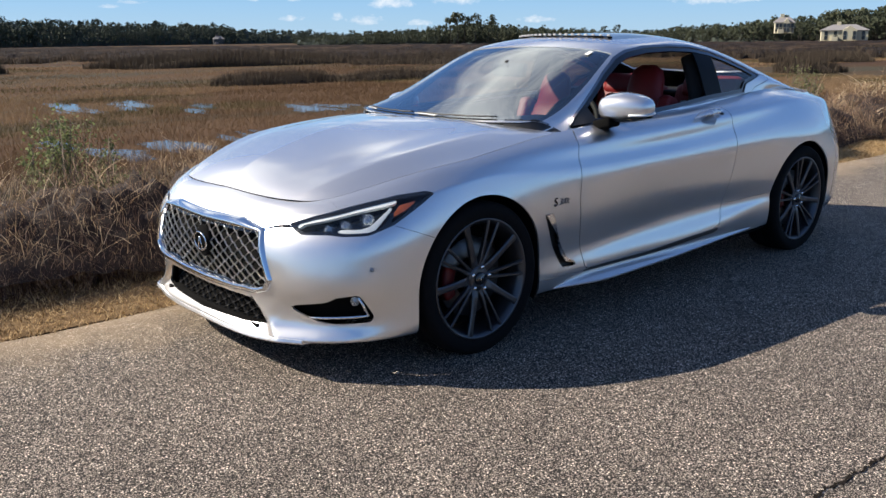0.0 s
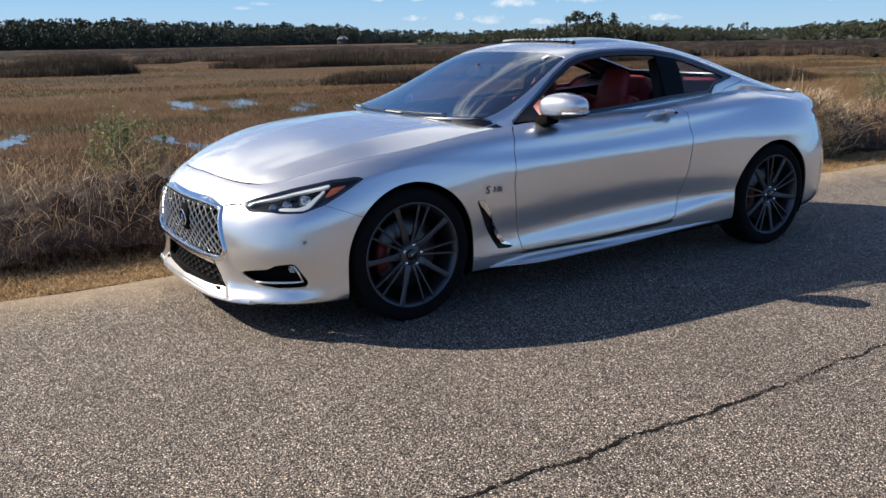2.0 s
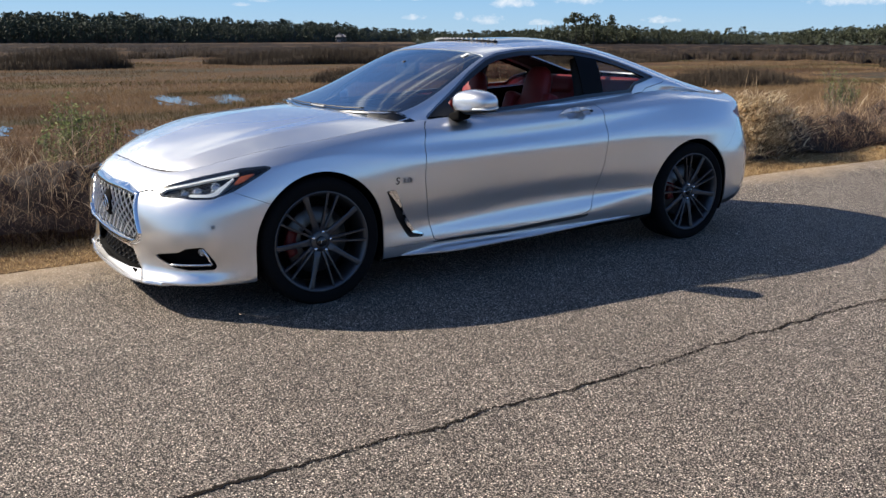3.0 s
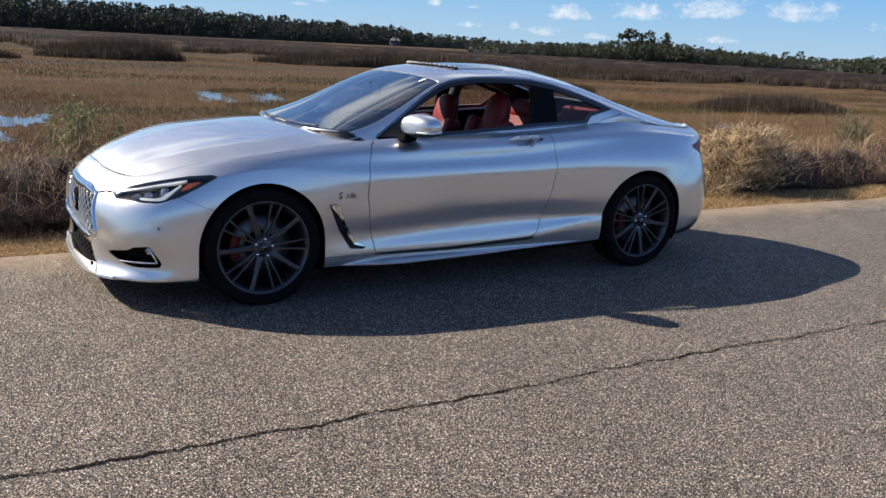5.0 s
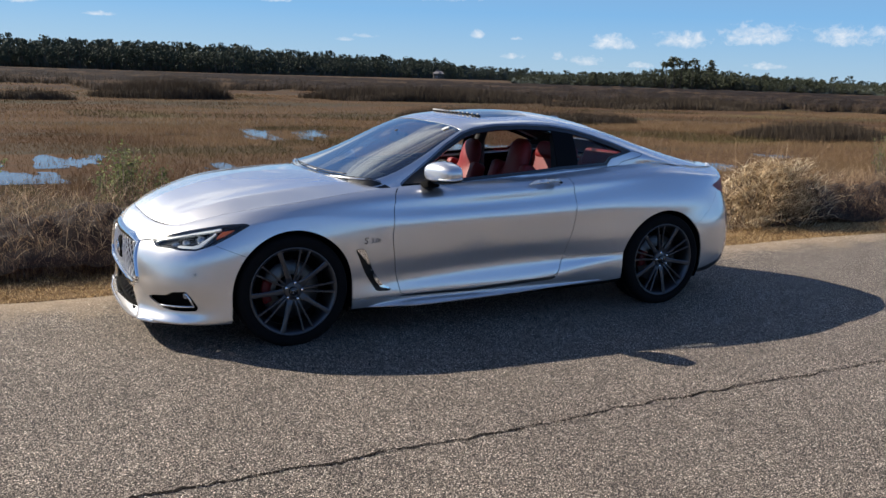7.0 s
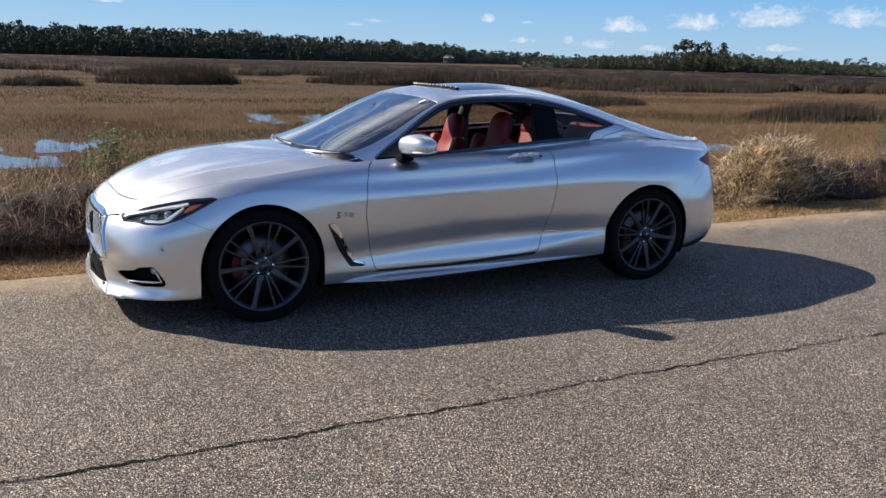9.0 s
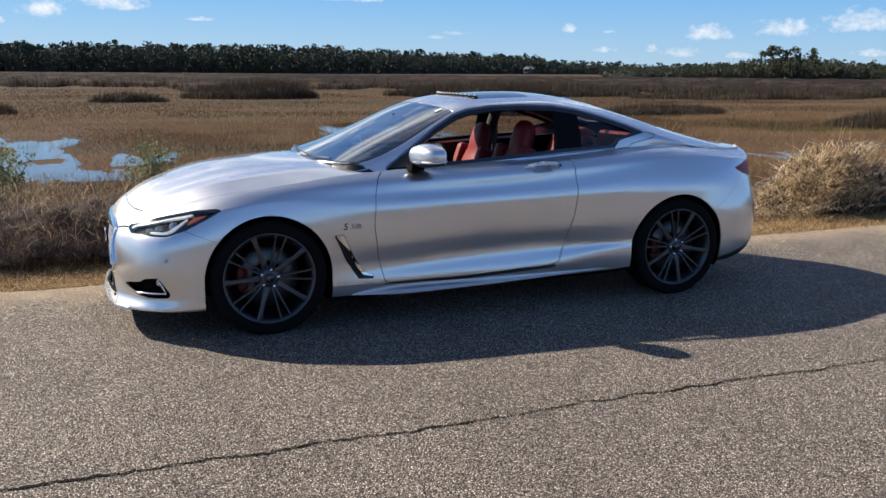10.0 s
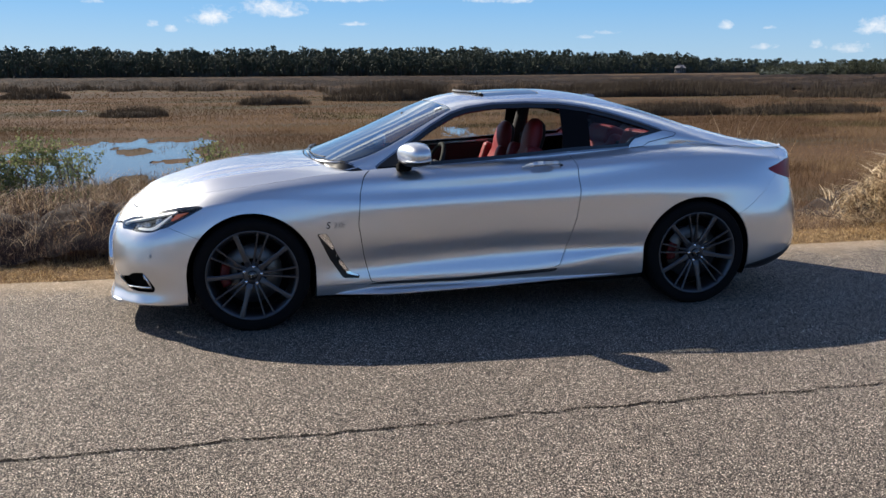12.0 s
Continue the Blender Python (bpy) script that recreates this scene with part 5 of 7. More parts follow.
GRILLE = rounded([(-.60, .592), (0, .592), (.33, .600), (.435, .598), (.512, .412), (.490, .385), (.45, .372), (.25, .352), (0, .346), (-.60, .346)], .010)
SURROUND = rounded([(-.60, .632), (0, .632), (.30, .640), (.455, .612), (.538, .412), (.508, .366), (.45, .344), (.25, .322), (0, .316), (-.60, .316)], .006)
INTAKE = rounded([(-.6, .302), (0, .302), (.388, .308), (.468, .214), (.33, .202), (0, .197), (-.6, .197)], .006)


def along_z(s):
    return s.c[:, 0], s.p[:, 2]


car = tagged(new("car"), "silver two-door coupe with red leather seats parked on the asphalt", "car")


def both(sheet, name, mat, label="", depth=0.010):
    a = sheet.object(name, mat, car, label, depth)
    b = sheet.mirror().object(name, mat, car, label, depth)
    return a, b


GAP = 0.0022


def build_panels():
    arches = SIDE.clip(arch_value(SIDE))
    # split off the sill, then the doors, bumpers, wings and quarters
    def cut(s, fn):
        return s.clip(fn(s))

    sill_v = lambda s: np.where((s.p[:, 0] > FRONT) & (s.p[:, 0] < REAR), piecewise(SILL_LINE, s.p[:, 0]) - s.p[:, 2], -1)
    door_v = lambda s: inside(DOOR, s.p[:, 0], s.p[:, 2])
    nose_v = lambda s: np.maximum(np.where(s.p[:, 0] < FRONT, .603 - .40 * (s.p[:, 0] + 1.80) - s.p[:, 2], -1) * 1.0, np.where(s.p[:, 0] < -2.02, -2.02 - s.p[:, 0], -1))
    tail_v = lambda s: np.where(s.p[:, 0] > REAR, s.p[:, 0] - np.interp(s.p[:, 2], [.3, .585, .632, .80, .86], [1.62, 1.70, 1.79, 2.02, 2.12]), -1)

    body = arches
    sill = cut(body, sill_v)
    body = cut(body, lambda s: -sill_v(s) - GAP)
    door = cut(body, lambda s: door_v(s) - GAP)
    body = cut(body, lambda s: -door_v(s) - GAP)
    wing = cut(body, lambda s: -.2 - s.p[:, 0])
    quarter = cut(body, lambda s: s.p[:, 0] + .2)
    # nose
    bumper = cut(wing, lambda s: nose_v(s))
    wing = cut(wing, lambda s: -nose_v(s) - GAP)
    tail = cut(quarter, tail_v)
    quarter = cut(quarter, lambda s: -tail_v(s) - GAP)
    lamp_v = lambda s: inside(LAMP, *along_z(s))
    fog_v = lambda s: inside(FOG, *along_z(s))
    bumper = cut(bumper, lambda s: -lamp_v(s))
    wing = cut(wing, lambda s: -lamp_v(s))
    bumper = cut(bumper, lambda s: -fog_v(s))
    it = lambda s: np.where(s.p[:, 0] < -2.0, inside(INTAKE, -s.p[:, 1], s.p[:, 2]), -1)
    sr = lambda s: np.where(s.p[:, 0] < -2.0, inside(SURROUND, -s.p[:, 1], s.p[:, 2]), -1)
    bumper = cut(bumper, lambda s: .003 - sr(s))
    bumper = cut(bumper, lambda s: -it(s))
    vent_v = lambda s: inside(VENT, s.p[:, 0], s.p[:, 2])
    wing = cut(wing, lambda s: -vent_v(s))
    tl = rounded(level_of([(1.975, .775, .860), (2.17, .65, .905), (2.30, .52, .91), (2.39, .25, .895), (2.40, .25, .83), (2.34, .50, .785), (2.215, .66, .778), (2.06, .755, .822)]), .012)
    tl_v = lambda s: np.where(s.p[:, 0] > 1.6, inside(tl, *along_z(s)), -1)
    lens = cut(SIDE, tl_v)
    quarter = cut(quarter, lambda s: -tl_v(s) - .002)
    tail = cut(tail, lambda s: -tl_v(s) - .002)
    both(cut(sill, lambda s: s.c[:, 1] - .085), "side_skirt", PAINT)
    both(cut(sill, lambda s: .085 - s.c[:, 1]), "sill_underside", LINER, "", 0)
    both(wing, "front_wing", PAINT)
    both(quarter, "rear_quarter", PAINT)
    bumper.join(bumper.mirror()).object("front_bumper", PAINT, car)
    tail.join(tail.mirror()).object("rear_bumper", PAINT, car)
    foot = SIDE.clip(np.where(SIDE.p[:, 0] > 1.795, np.interp(SIDE.p[:, 0], [1.79, 1.97, 2.25, 2.46], [.230, .266, .318, .330]) - SIDE.p[:, 2], -1)).moved(.003)
    foot.join(foot.mirror()).object("rear_valance", BLACK, car, "black lower rear valance", .006)
    both(lens.moved(-.002), "tail_lamp", REDLENS, "dark red tail lamp lens")
    doors = both(cut(door, lambda s: -inside(HANDLE_BOWL, s.p[:, 0], s.p[:, 2])), "door", PAINT)
    # dark shell behind the joints
    shell = SIDE.clip(arch_value(SIDE, ARCH + .004)).moved(-.014)
    hole = np.minimum(np.minimum(-inside(LAMP, *along_z(shell)) + .0, -inside(FOG, *along_z(shell))), np.where(shell.p[:, 0] < -2.0, -inside(GRILLE, -shell.p[:, 1], shell.p[:, 2]), 1))
    hole = np.minimum(hole, -inside(VENT, shell.p[:, 0], shell.p[:, 2]))
    hole = np.minimum(hole, -inside(HANDLE_BOWL, shell.p[:, 0], shell.p[:, 2]) - .002)
    hole = np.minimum(hole, np.where(shell.p[:, 0] < -2.0, -inside(INTAKE, -shell.p[:, 1], shell.p[:, 2]), 1))
    shell = shell.clip(hole)
    shell = shell.clip(.90 - shell.c[:, 1] * 1.0 + .0)
    shell.join(shell.mirror()).object("inner_shell", LINER, car, "", 0)
    return doors


def build_top():
    bonnet = BONNET.clip(1.0 - GAP * 2 - BONNET.c[:, 0])
    bonnet = bonnet.clip(bonnet.c[:, 1] - .0015)
    bonnet.join(bonnet.mirror()).object("bonnet", PAINT, car)
    under = BONNET.moved(-.016)
    under.join(under.mirror()).object("bonnet_frame", LINER, car, "", 0)
    # roof skin with its openings
    base = lambda s: s.p[:, 0] - (-1.050 + .10 * (np.abs(s.p[:, 1]) / .6) ** 2.4 + .08 * (np.abs(s.p[:, 1]) / .69) ** 14)
    screen_v = lambda s: np.minimum(np.minimum(base(s), s.c[:, 1] - .475), (-.190 + .035 * (s.p[:, 1] / .5) ** 2) - s.p[:, 0])
    side_v = lambda s: np.where(s.c[:, 1] < .5, inside(GLASS_SIDE, s.p[:, 0], s.p[:, 2]), -1)
    back_v = lambda s: np.minimum(np.minimum(s.c[:, 1] - .50, s.p[:, 0] - (.98 + .10 * (s.p[:, 1] / .5) ** 2)), (1.72 - .24 * (s.p[:, 1] / .5) ** 2) - s.p[:, 0])
    skin = ROOF.clip(-screen_v(ROOF))
    skin = skin.clip(-side_v(skin))
    skin = skin.clip(-back_v(skin))
    skin = skin.clip(np.maximum(base(skin) + .0, np.where(skin.c[:, 1] < .40, skin.p[:, 0] + .93, -1)))
    hatch_v = lambda s: inside(rounded([(.06, -.40), (.50, -.40), (.50, .40), (.06, .40)], .06), s.p[:, 0], s.p[:, 1])
    skin = skin.clip(-hatch_v(skin))
    skin.join(skin.mirror()).object("roof", PAINT, car)
    screen = ROOF.clip(screen_v(ROOF)).moved(-.004)
    screen.join(screen.mirror()).object("windscreen", WINDSCREEN, car, "raked windscreen reflecting clouds", 0)
    back = ROOF.clip(back_v(ROOF)).moved(-.004)
    back.join(back.mirror()).object("rear_window", TINTED, car, "", 0)
    panes = ROOF.clip(side_v(ROOF)).moved(-.012)
    q = panes.clip(panes.p[:, 0] - .735)
    both(q, "quarter_window", TINTED, "tinted rear quarter window", 0)
    pillar = panes.clip(np.minimum(panes.p[:, 0] - .560, .745 - panes.p[:, 0])).moved(.006)
    both(pillar, "door_pillar", PILLAR, "gloss black pillar trim", .008)
    kink = ROOF.clip(np.where(ROOF.c[:, 1] < .5, inside(KINK, ROOF.p[:, 0], ROOF.p[:, 2]), -1)).moved(.004)
    both(kink, "pillar_kink", PAINT, "crescent-shaped pillar trim in body silver", .012)
    kv = lambda s2: np.where(s2.c[:, 1] < .5, inside(KINK, s2.p[:, 0], s2.p[:, 2]), -1)
    edge = ROOF.clip(np.minimum(kv(ROOF) + .005, .001 - kv(ROOF))).moved(.002)
    both(edge, "kink_joint", BLACK, "", .004)
    # dark frit round the panes
    seal = ROOF.clip(np.minimum(side_v(ROOF), .024 - side_v(ROOF))).moved(-.003)
    both(seal, "window_seal", GLOSSBLACK, "", .012)
    trim = ROOF.clip(np.minimum(-side_v(ROOF) + .001, side_v(ROOF) + .011)).moved(.002)
    both(trim, "window_moulding", DARKCHROME, "thin dark chrome window moulding", .006)
    frit = ROOF.clip(np.minimum(screen_v(ROOF), .030 - screen_v(ROOF))).moved(-.006)
    frit.join(frit.mirror()).object("windscreen_seal", GLOSSBLACK, car, "", .004)
    lining = ROOF.clip(ROOF.p[:, 0] + .17).moved(-.028)
    grow = lambda fn, k: lambda q: -fn(q) - k
    for fn in (side_v, screen_v, back_v):
        lining = lining.clip(grow(fn, .004)(lining))
    lining = lining.clip(1.50 - lining.p[:, 0])
    lining = lining.clip(lining.c[:, 1] - .12)
    lining.join(lining.mirror()).object("headlining", HEADLINER, car, "", 0)
    glass = ROOF.clip(hatch_v(ROOF) - .006).moved(-.001)
    glass = glass.clip(glass.p[:, 0] - .10)
    glass.join(glass.mirror()).object("sunroof", GLOSSBLACK, car, "dark glass sunroof panel", .01)


def build_wheels():
    def tyre():
        prof = [(.262, -.105), (.285, -.116), (.315, -.119), (.330, -.112), (.3405, -.095), (.3425, -.06), (.3425, -.02), (.337, -.018), (.337, -.010), (.3425, -.008), (.3425, .06), (.338, .095), (.315, .115), (.262, .105)]
        return lathe([(r, y) for r, y in prof], 96)

    def rim():
        return lathe([(.245, .10), (.262, .104), (.266, .098), (.262, .085), (.235, .06), (.228, -.02), (.243, -.075), (.250, -.098), (.262, -.110), (.270, -.112), (.271, -.104), (.266, -.098)][::1], 96)

    def spoke(wide, bend):
        """One spoke as a bent tapering bar from the hub to the rim, along +x."""
        bm = bmesh.new()
        rings = []
        for r, y, w, th in ((.050, -.080, .020, .030), (.085, -.092, .016, .026), (.140, -.098, .013, .022), (.200, -.104, .012, .020), (.246, -.108, .014, .020), (.262, -.108, .018, .020)):
            w = w * wide
            off = bend * (r - .05) / .21
            rings.append([bm.verts.new((r, y - .000, off + w * .55)), bm.verts.new((r, y + .004, off + w)), bm.verts.new((r, y + th, off + w * .8)), bm.verts.new((r, y + th, off - w * .8)), bm.verts.new((r, y + .004, off - w)), bm.verts.new((r, y, off - w * .55))])
        for a, b in zip(rings, rings[1:]):
            for i in range(6):
                bm.faces.new((a[i], b[i], b[(i + 1) % 6], a[(i + 1) % 6]))
        bm.faces.new(rings[0])
        bm.faces.new(rings[-1][::-1])
        return bm

    def wheel(x, y, flip, spin):
        w = part("wheel", rim(), ALLOY, car, "gunmetal multi-spoke alloy wheel")
        w.matrix_world = pose(x, y, HUB_Z) @ (pose(0, 0, 0, 0, 0, 180) if flip else Matrix()) @ pose(0, 0, 0, 0, -spin, 0)
        part("tyre", tyre(), RUBBER, w, "low-profile black tyre")
        for k in range(5):
            for da, wide, bend in ((0, 1.15, 0), (28.5, .50, .004), (43.5, .50, -.004)):
                sp = part("spoke", spoke(wide, bend), ALLOY, w, smooth=False)
                sp.matrix_local = pose(0, 0, 0, 0, -(72 * k + da), 0)
            a = radians(72 * k - 29)
            nut = part("wheel_nut", lathe([(.0001, -.104), (.007, -.104), (.0095, -.100), (.0095, -.080)], 12), CHROME, w)
            nut.matrix_local = pose(.052 * math.cos(a), 0, .052 * math.sin(a))
        part("hub", lathe([(.0001, -.086), (.046, -.088), (.056, -.082), (.060, -.060), (.062, .0)], 48), ALLOY, w)
        part("centre_cap", lathe([(.0001, -.106), (.022, -.104), (.027, -.101), (.029, -.085)], 32), GLOSSBLACK, w, "black centre cap")
        part("cap_badge", tube_bm([(-.012, -.107, -.006), (-.002, -.107, .009), (.004, -.107, .010), (.010, -.107, .002), (.004, -.107, -.006)], .0022, 6), CHROME, w)
        part("brake_disc", lathe([(.09, -.030), (.178, -.030), (.178, -.002), (.09, -.002)], 64), STEEL, w)
        part("wheel_barrel", lathe([(.05, .03), (.232, .03)], 48), LINER, w)
        return w

    spots = ((FRONT, -.790, False, 38), (REAR, -.795, False, 62), (FRONT, .790, True, 10), (REAR, .795, True, 50))
    for x, y, flip, spin in spots:
        wheel(x, y, flip, spin)
        s = 1 if flip else -1
        bm = bmesh.new()
        ring = []
        a0, a1 = (156, 203) if x < 0 else (156, 194)
        for a in np.linspace(radians(a0), radians(a1), 9):
            ring.append([bm.verts.new((x + r * math.cos(a), y + s * d, HUB_Z + r * math.sin(a))) for r, d in ((.135, .070), (.180, .070), (.188, .058), (.188, .02), (.135, .02))])
        for p, q in zip(ring, ring[1:]):
            for i in range(5):
                bm.faces.new((p[i], p[(i + 1) % 5], q[(i + 1) % 5], q[i]))
        bm.faces.new(ring[0])
        bm.faces.new(ring[-1])
        part("brake_caliper", bm, CALIPER, car, "bright red brake caliper")
        # wheel housing
        n, v, f = 40, [], []
        inner, outer = s * .50, s * .905
        for a in np.linspace(radians(-25), radians(205), n):
            v += [(x + (ARCH + .006) * math.cos(a), outer - s * .02, HUB_Z + (ARCH + .006) * math.sin(a)), (x + (ARCH + .02) * math.cos(a), inner, HUB_Z + (ARCH + .02) * math.sin(a)), (x, inner, HUB_Z)]
        for i in range(n - 1):
            f += [(3 * i, 3 * i + 3, 3 * i + 4, 3 * i + 1), (3 * i + 1, 3 * i + 4, 3 * i + 2)]
        mesh_object("wheel_housing", v, f, LINER, car, smooth=False)
    part("underbody", box_bm((4.1, 1.05, .12), (0, 0, .24), .03), LINER, car)
    part("floor_pan", box_bm((1.95, 1.62, .10), (-.05, 0, .24), .02), LINER, car)


build_panels()
build_top()
build_wheels()

# ---- car: lamps, grille, trim ----
def on_side(x, w, z, out=0.0):
    """The point of the near side nearest to (x, w, z), moved out along the normal; with the normal."""
    i = int(np.argmin(np.linalg.norm(SIDE.p - np.array((x, -w, z)), axis=1)))
    return SIDE.p[i] + SIDE.n[i] * out, SIDE.n[i]


def nose_x(y, z, back=0.0):
    """The nose's x at (y, z), moved back."""
    m = NOSE_P[:, 1:] - np.array((-abs(y), z))
    i = int(np.argmin((m ** 2).sum(1)))
    p, n = NOSE_P[i], NOSE_N[i]
    return p[0] - (n[1] * (-abs(y) - p[1]) + n[2] * (z - p[2])) / (n[0] if abs(n[0]) > .2 else -.2) + back


_front = SIDE.p[:, 0] < -2.02
NOSE_P, NOSE_N = SIDE.p[_front], SIDE.n[_front]


def build_lamps():
    for flip in (False, True):
        def shape(s):
            return s.mirror() if flip else s
        bowl = SIDE.clip(inside(LAMP, *along_z(SIDE)) + .004).moved(-.045)
        lamp = shape(bowl).object("headlamp", GLOSSBLACK, car, "swept headlamp with white light guides and amber reflector", 0)
        wall = SIDE.clip(np.minimum(inside(LAMP, *along_z(SIDE)) + .003, .012 - inside(LAMP, *along_z(SIDE)))).moved(-.003)
        shape(wall).object("bezel", GLOSSBLACK, lamp, "", .045)
        top = SIDE.clip(inside(rounded(GUIDE_TOP, .006), *along_z(SIDE))).moved(-.006)
        shape(top).object("light_guide", LIGHTGUIDE, lamp, "white upper light guide", .014)
        low = SIDE.clip(inside(rounded(GUIDE_LOW, .006), *along_z(SIDE))).moved(-.006)
        shape(low).object("light_guide", LIGHTGUIDE, lamp, "white hooked light guide", .014)
        amb = SIDE.clip(inside(rounded(AMBER_SHAPE, .004), *along_z(SIDE))).moved(-.008)
        shape(amb).object("side_reflector", AMBER, lamp, "amber side reflector", .01)
        for (x, w, z), r in (((-1.970, .796, .668), .031), ((-2.045, .735, .655), .022), ((-2.095, .690, .645), .020)):
            p, n = on_side(x, w, z, -.040)
            aim = Vector((-1, -.25, 0)).normalized()
            bm = lathe([(.0001, -.016), (r * .45, -.014), (r * .75, -.008), (r * .80, 0), (r * .84, -.004), (r, -.006), (r * 1.08, .0), (r * 1.08, .02)], 28)
            ring = part("projector", bm, LAMPGLASS, lamp, "round projector lens in a silver ring")
            turn = Vector((0, -1, 0)).rotation_difference(aim).to_matrix().to_4x4()
            m = Matrix.Translation(p) @ turn
            ring.data.transform(m)
            if flip:
                ring.data.transform(Matrix.Diagonal((1, -1, 1, 1)))
                ring.data.flip_normals()
        lead = [on_side(x, w, z, .004)[0] * np.array((1, -1 if flip else 1, 1)) for x, w, z in ((-2.180, .560, .640), (-2.205, .510, .630), (-2.225, .462, .618))]
        part("lamp_lead", tube_bm([tuple(q) for q in lead], [.005, .004, .003], 6), GLOSSBLACK, lamp, "thin black line running to the grille")
        cover = SIDE.clip(inside(LAMP, *along_z(SIDE))).moved(-.0015)
        shape(cover).object("lens", CLEARGLASS, lamp, "clear lamp cover", 0)


def build_grille():
    grille = new("grille")
    grille.parent = car
    grille["label"] = "black radiator grille with bright woven mesh and chrome surround"
    # chrome surround: a bar swept round the opening, broad and flat along the top
    def reach(poly, a):
        """Distance from the middle of the grille to an outline, along the angle a."""
        d = np.array((math.cos(a), math.sin(a)))
        best = 9.0
        for p, q in zip(poly, np.roll(poly, -1, 0)):
            e = q - p
            den = d[0] * e[1] - d[1] * e[0]
            if abs(den) < 1e-9:
                continue
            r = p - np.array((0, .47))
            k, u = (r[0] * e[1] - r[1] * e[0]) / den, (r[0] * d[1] - r[1] * d[0]) / den
            if k > 0 and -1e-6 <= u <= 1 + 1e-6:
                best = min(best, k)
        return best

    v, f = [], []
    prof = [(-.05, -.030), (.04, .004), (.16, .010), (.5, .014), (.86, .010), (1.0, .001), (1.02, -.025)]
    turns = []
    for a in np.linspace(-math.pi / 2, math.pi / 2, 121):
        turns.append(math.atan2(math.sin(a) * .30, math.cos(a)))
    turns = turns + [math.pi - a for a in turns[-2:0:-1]]
    for a in turns:
        fold = math.atan2(math.sin(a), abs(math.cos(a)))
        r0, r1 = reach(GRILLE, fold), reach(SURROUND, fold)
        for u, d in prof:
            r = r0 + (r1 - r0) * u
            y, z = r * math.cos(a), .47 + r * math.sin(a)
            v.append((nose_x(y, z) - d * 1.1, y, z))
    k = len(prof)
    n = len(turns)
    for i2 in range(n):
        for j2 in range(k - 1):
            a, b = i2 * k + j2, ((i2 + 1) % n) * k + j2
            f.append((a, b, b + 1, a + 1))
    mesh_object("surround", v, f, CHROME, grille, "polished chrome grille surround")
    well = SIDE.clip(np.where(SIDE.p[:, 0] < -2.0, inside(GRILLE, -SIDE.p[:, 1], SIDE.p[:, 2]) + .006, -1)).moved(-.060)
    well.join(well.mirror()).object("backing", LINER, grille, "", 0)
    liner = SIDE.clip(np.where(SIDE.p[:, 0] < -2.0, np.minimum(inside(GRILLE, -SIDE.p[:, 1], SIDE.p[:, 2]) + .001, .010 - inside(GRILLE, -SIDE.p[:, 1], SIDE.p[:, 2])), -1)).moved(-.012)
    liner.join(liner.mirror()).object("inner_frame", GLOSSBLACK, grille, "", .03)

    def wave_bars(poly, z0, z1, step, lam, amp, mat, thick, deep, back, name, top):
        """Wavy bars in opposite phase, which touch and make lens-shaped cells."""
        k = 0
        z = z0
        while z < z1:
            ys = np.arange(-.60, .601, .0045)
            runs, run = [], []
            for y in ys:
                zz = z + amp * math.sin(2 * math.pi * y / lam + (k % 2) * math.pi)
                ok = inside(poly, np.array([abs(y)]), np.array([zz]))[0] > .004
                if ok:
                    run.append((y, zz))
                elif run:
                    runs.append(run)
                    run = []
            if run:
                runs.append(run)
            for run in runs:
                if len(run) < 4:
                    continue
                v, f = [], []
                for i, (y, zz) in enumerate(run):
                    x = nose_x(y, zz, back)
                    s = abs(math.cos(2 * math.pi * y / lam))
                    h = thick * (1.25 - .5 * s)
                    v += [(x, y, zz - h * .35), (x, y, zz + h * .35), (x + deep * .5, y, zz + h), (x + deep, y, zz + h), (x + deep, y, zz - h), (x + deep * .5, y, zz - h)]
                for i in range(len(run) - 1):
                    for j in range(6):
                        a, b = 6 * i + j, 6 * i + (j + 1) % 6
                        f.append((a, b, b + 6, a + 6))
                mesh_object(name, v, f, mat, grille, smooth=False)
            z += step
            k += 1
    wave_bars(GRILLE, .352, .60, .0235, .080, .0114, SATIN, .0022, .008, .010, "mesh_bar", True)
    wave_bars(INTAKE, .206, .33, .020, .074, .0098, GRILLEBLACK, .0028, .014, .03, "intake_bar", False)
    back = SIDE.clip(np.where(SIDE.p[:, 0] < -2.0, inside(INTAKE, -SIDE.p[:, 1], SIDE.p[:, 2]) + .006, -1)).moved(-.060)
    back.join(back.mirror()).object("intake_backing", LINER, grille, "", 0)
    # round emblem carrier with a plain oval ring
    x0 = nose_x(0, .497, .012)
    disc = lathe([(.0001, -.012), (.058, -.010), (.068, -.004), (.072, .006), (.070, .02)], 48)
    bmesh.ops.transform(disc, matrix=pose(x0, 0, .497, 0, -6, -90), verts=disc.verts)
    badge = part("emblem", disc, LINER, grille, "round black emblem with a chrome oval")
    pts = [(x0 - .016 - .002 * math.sin(a), .055 * math.cos(a), .497 + .040 * math.sin(a)) for a in np.linspace(0, 2 * math.pi, 40, endpoint=False)]
    part("emblem_ring", tube_bm(pts, .0045, 8, True), CHROME, badge)
    for s in (-1, 1):
        part("emblem_spar", tube_bm([(x0 - .017, s * .018, .462), (x0 - .017, s * .003, .515)], [.005, .002], 6), CHROME, badge)


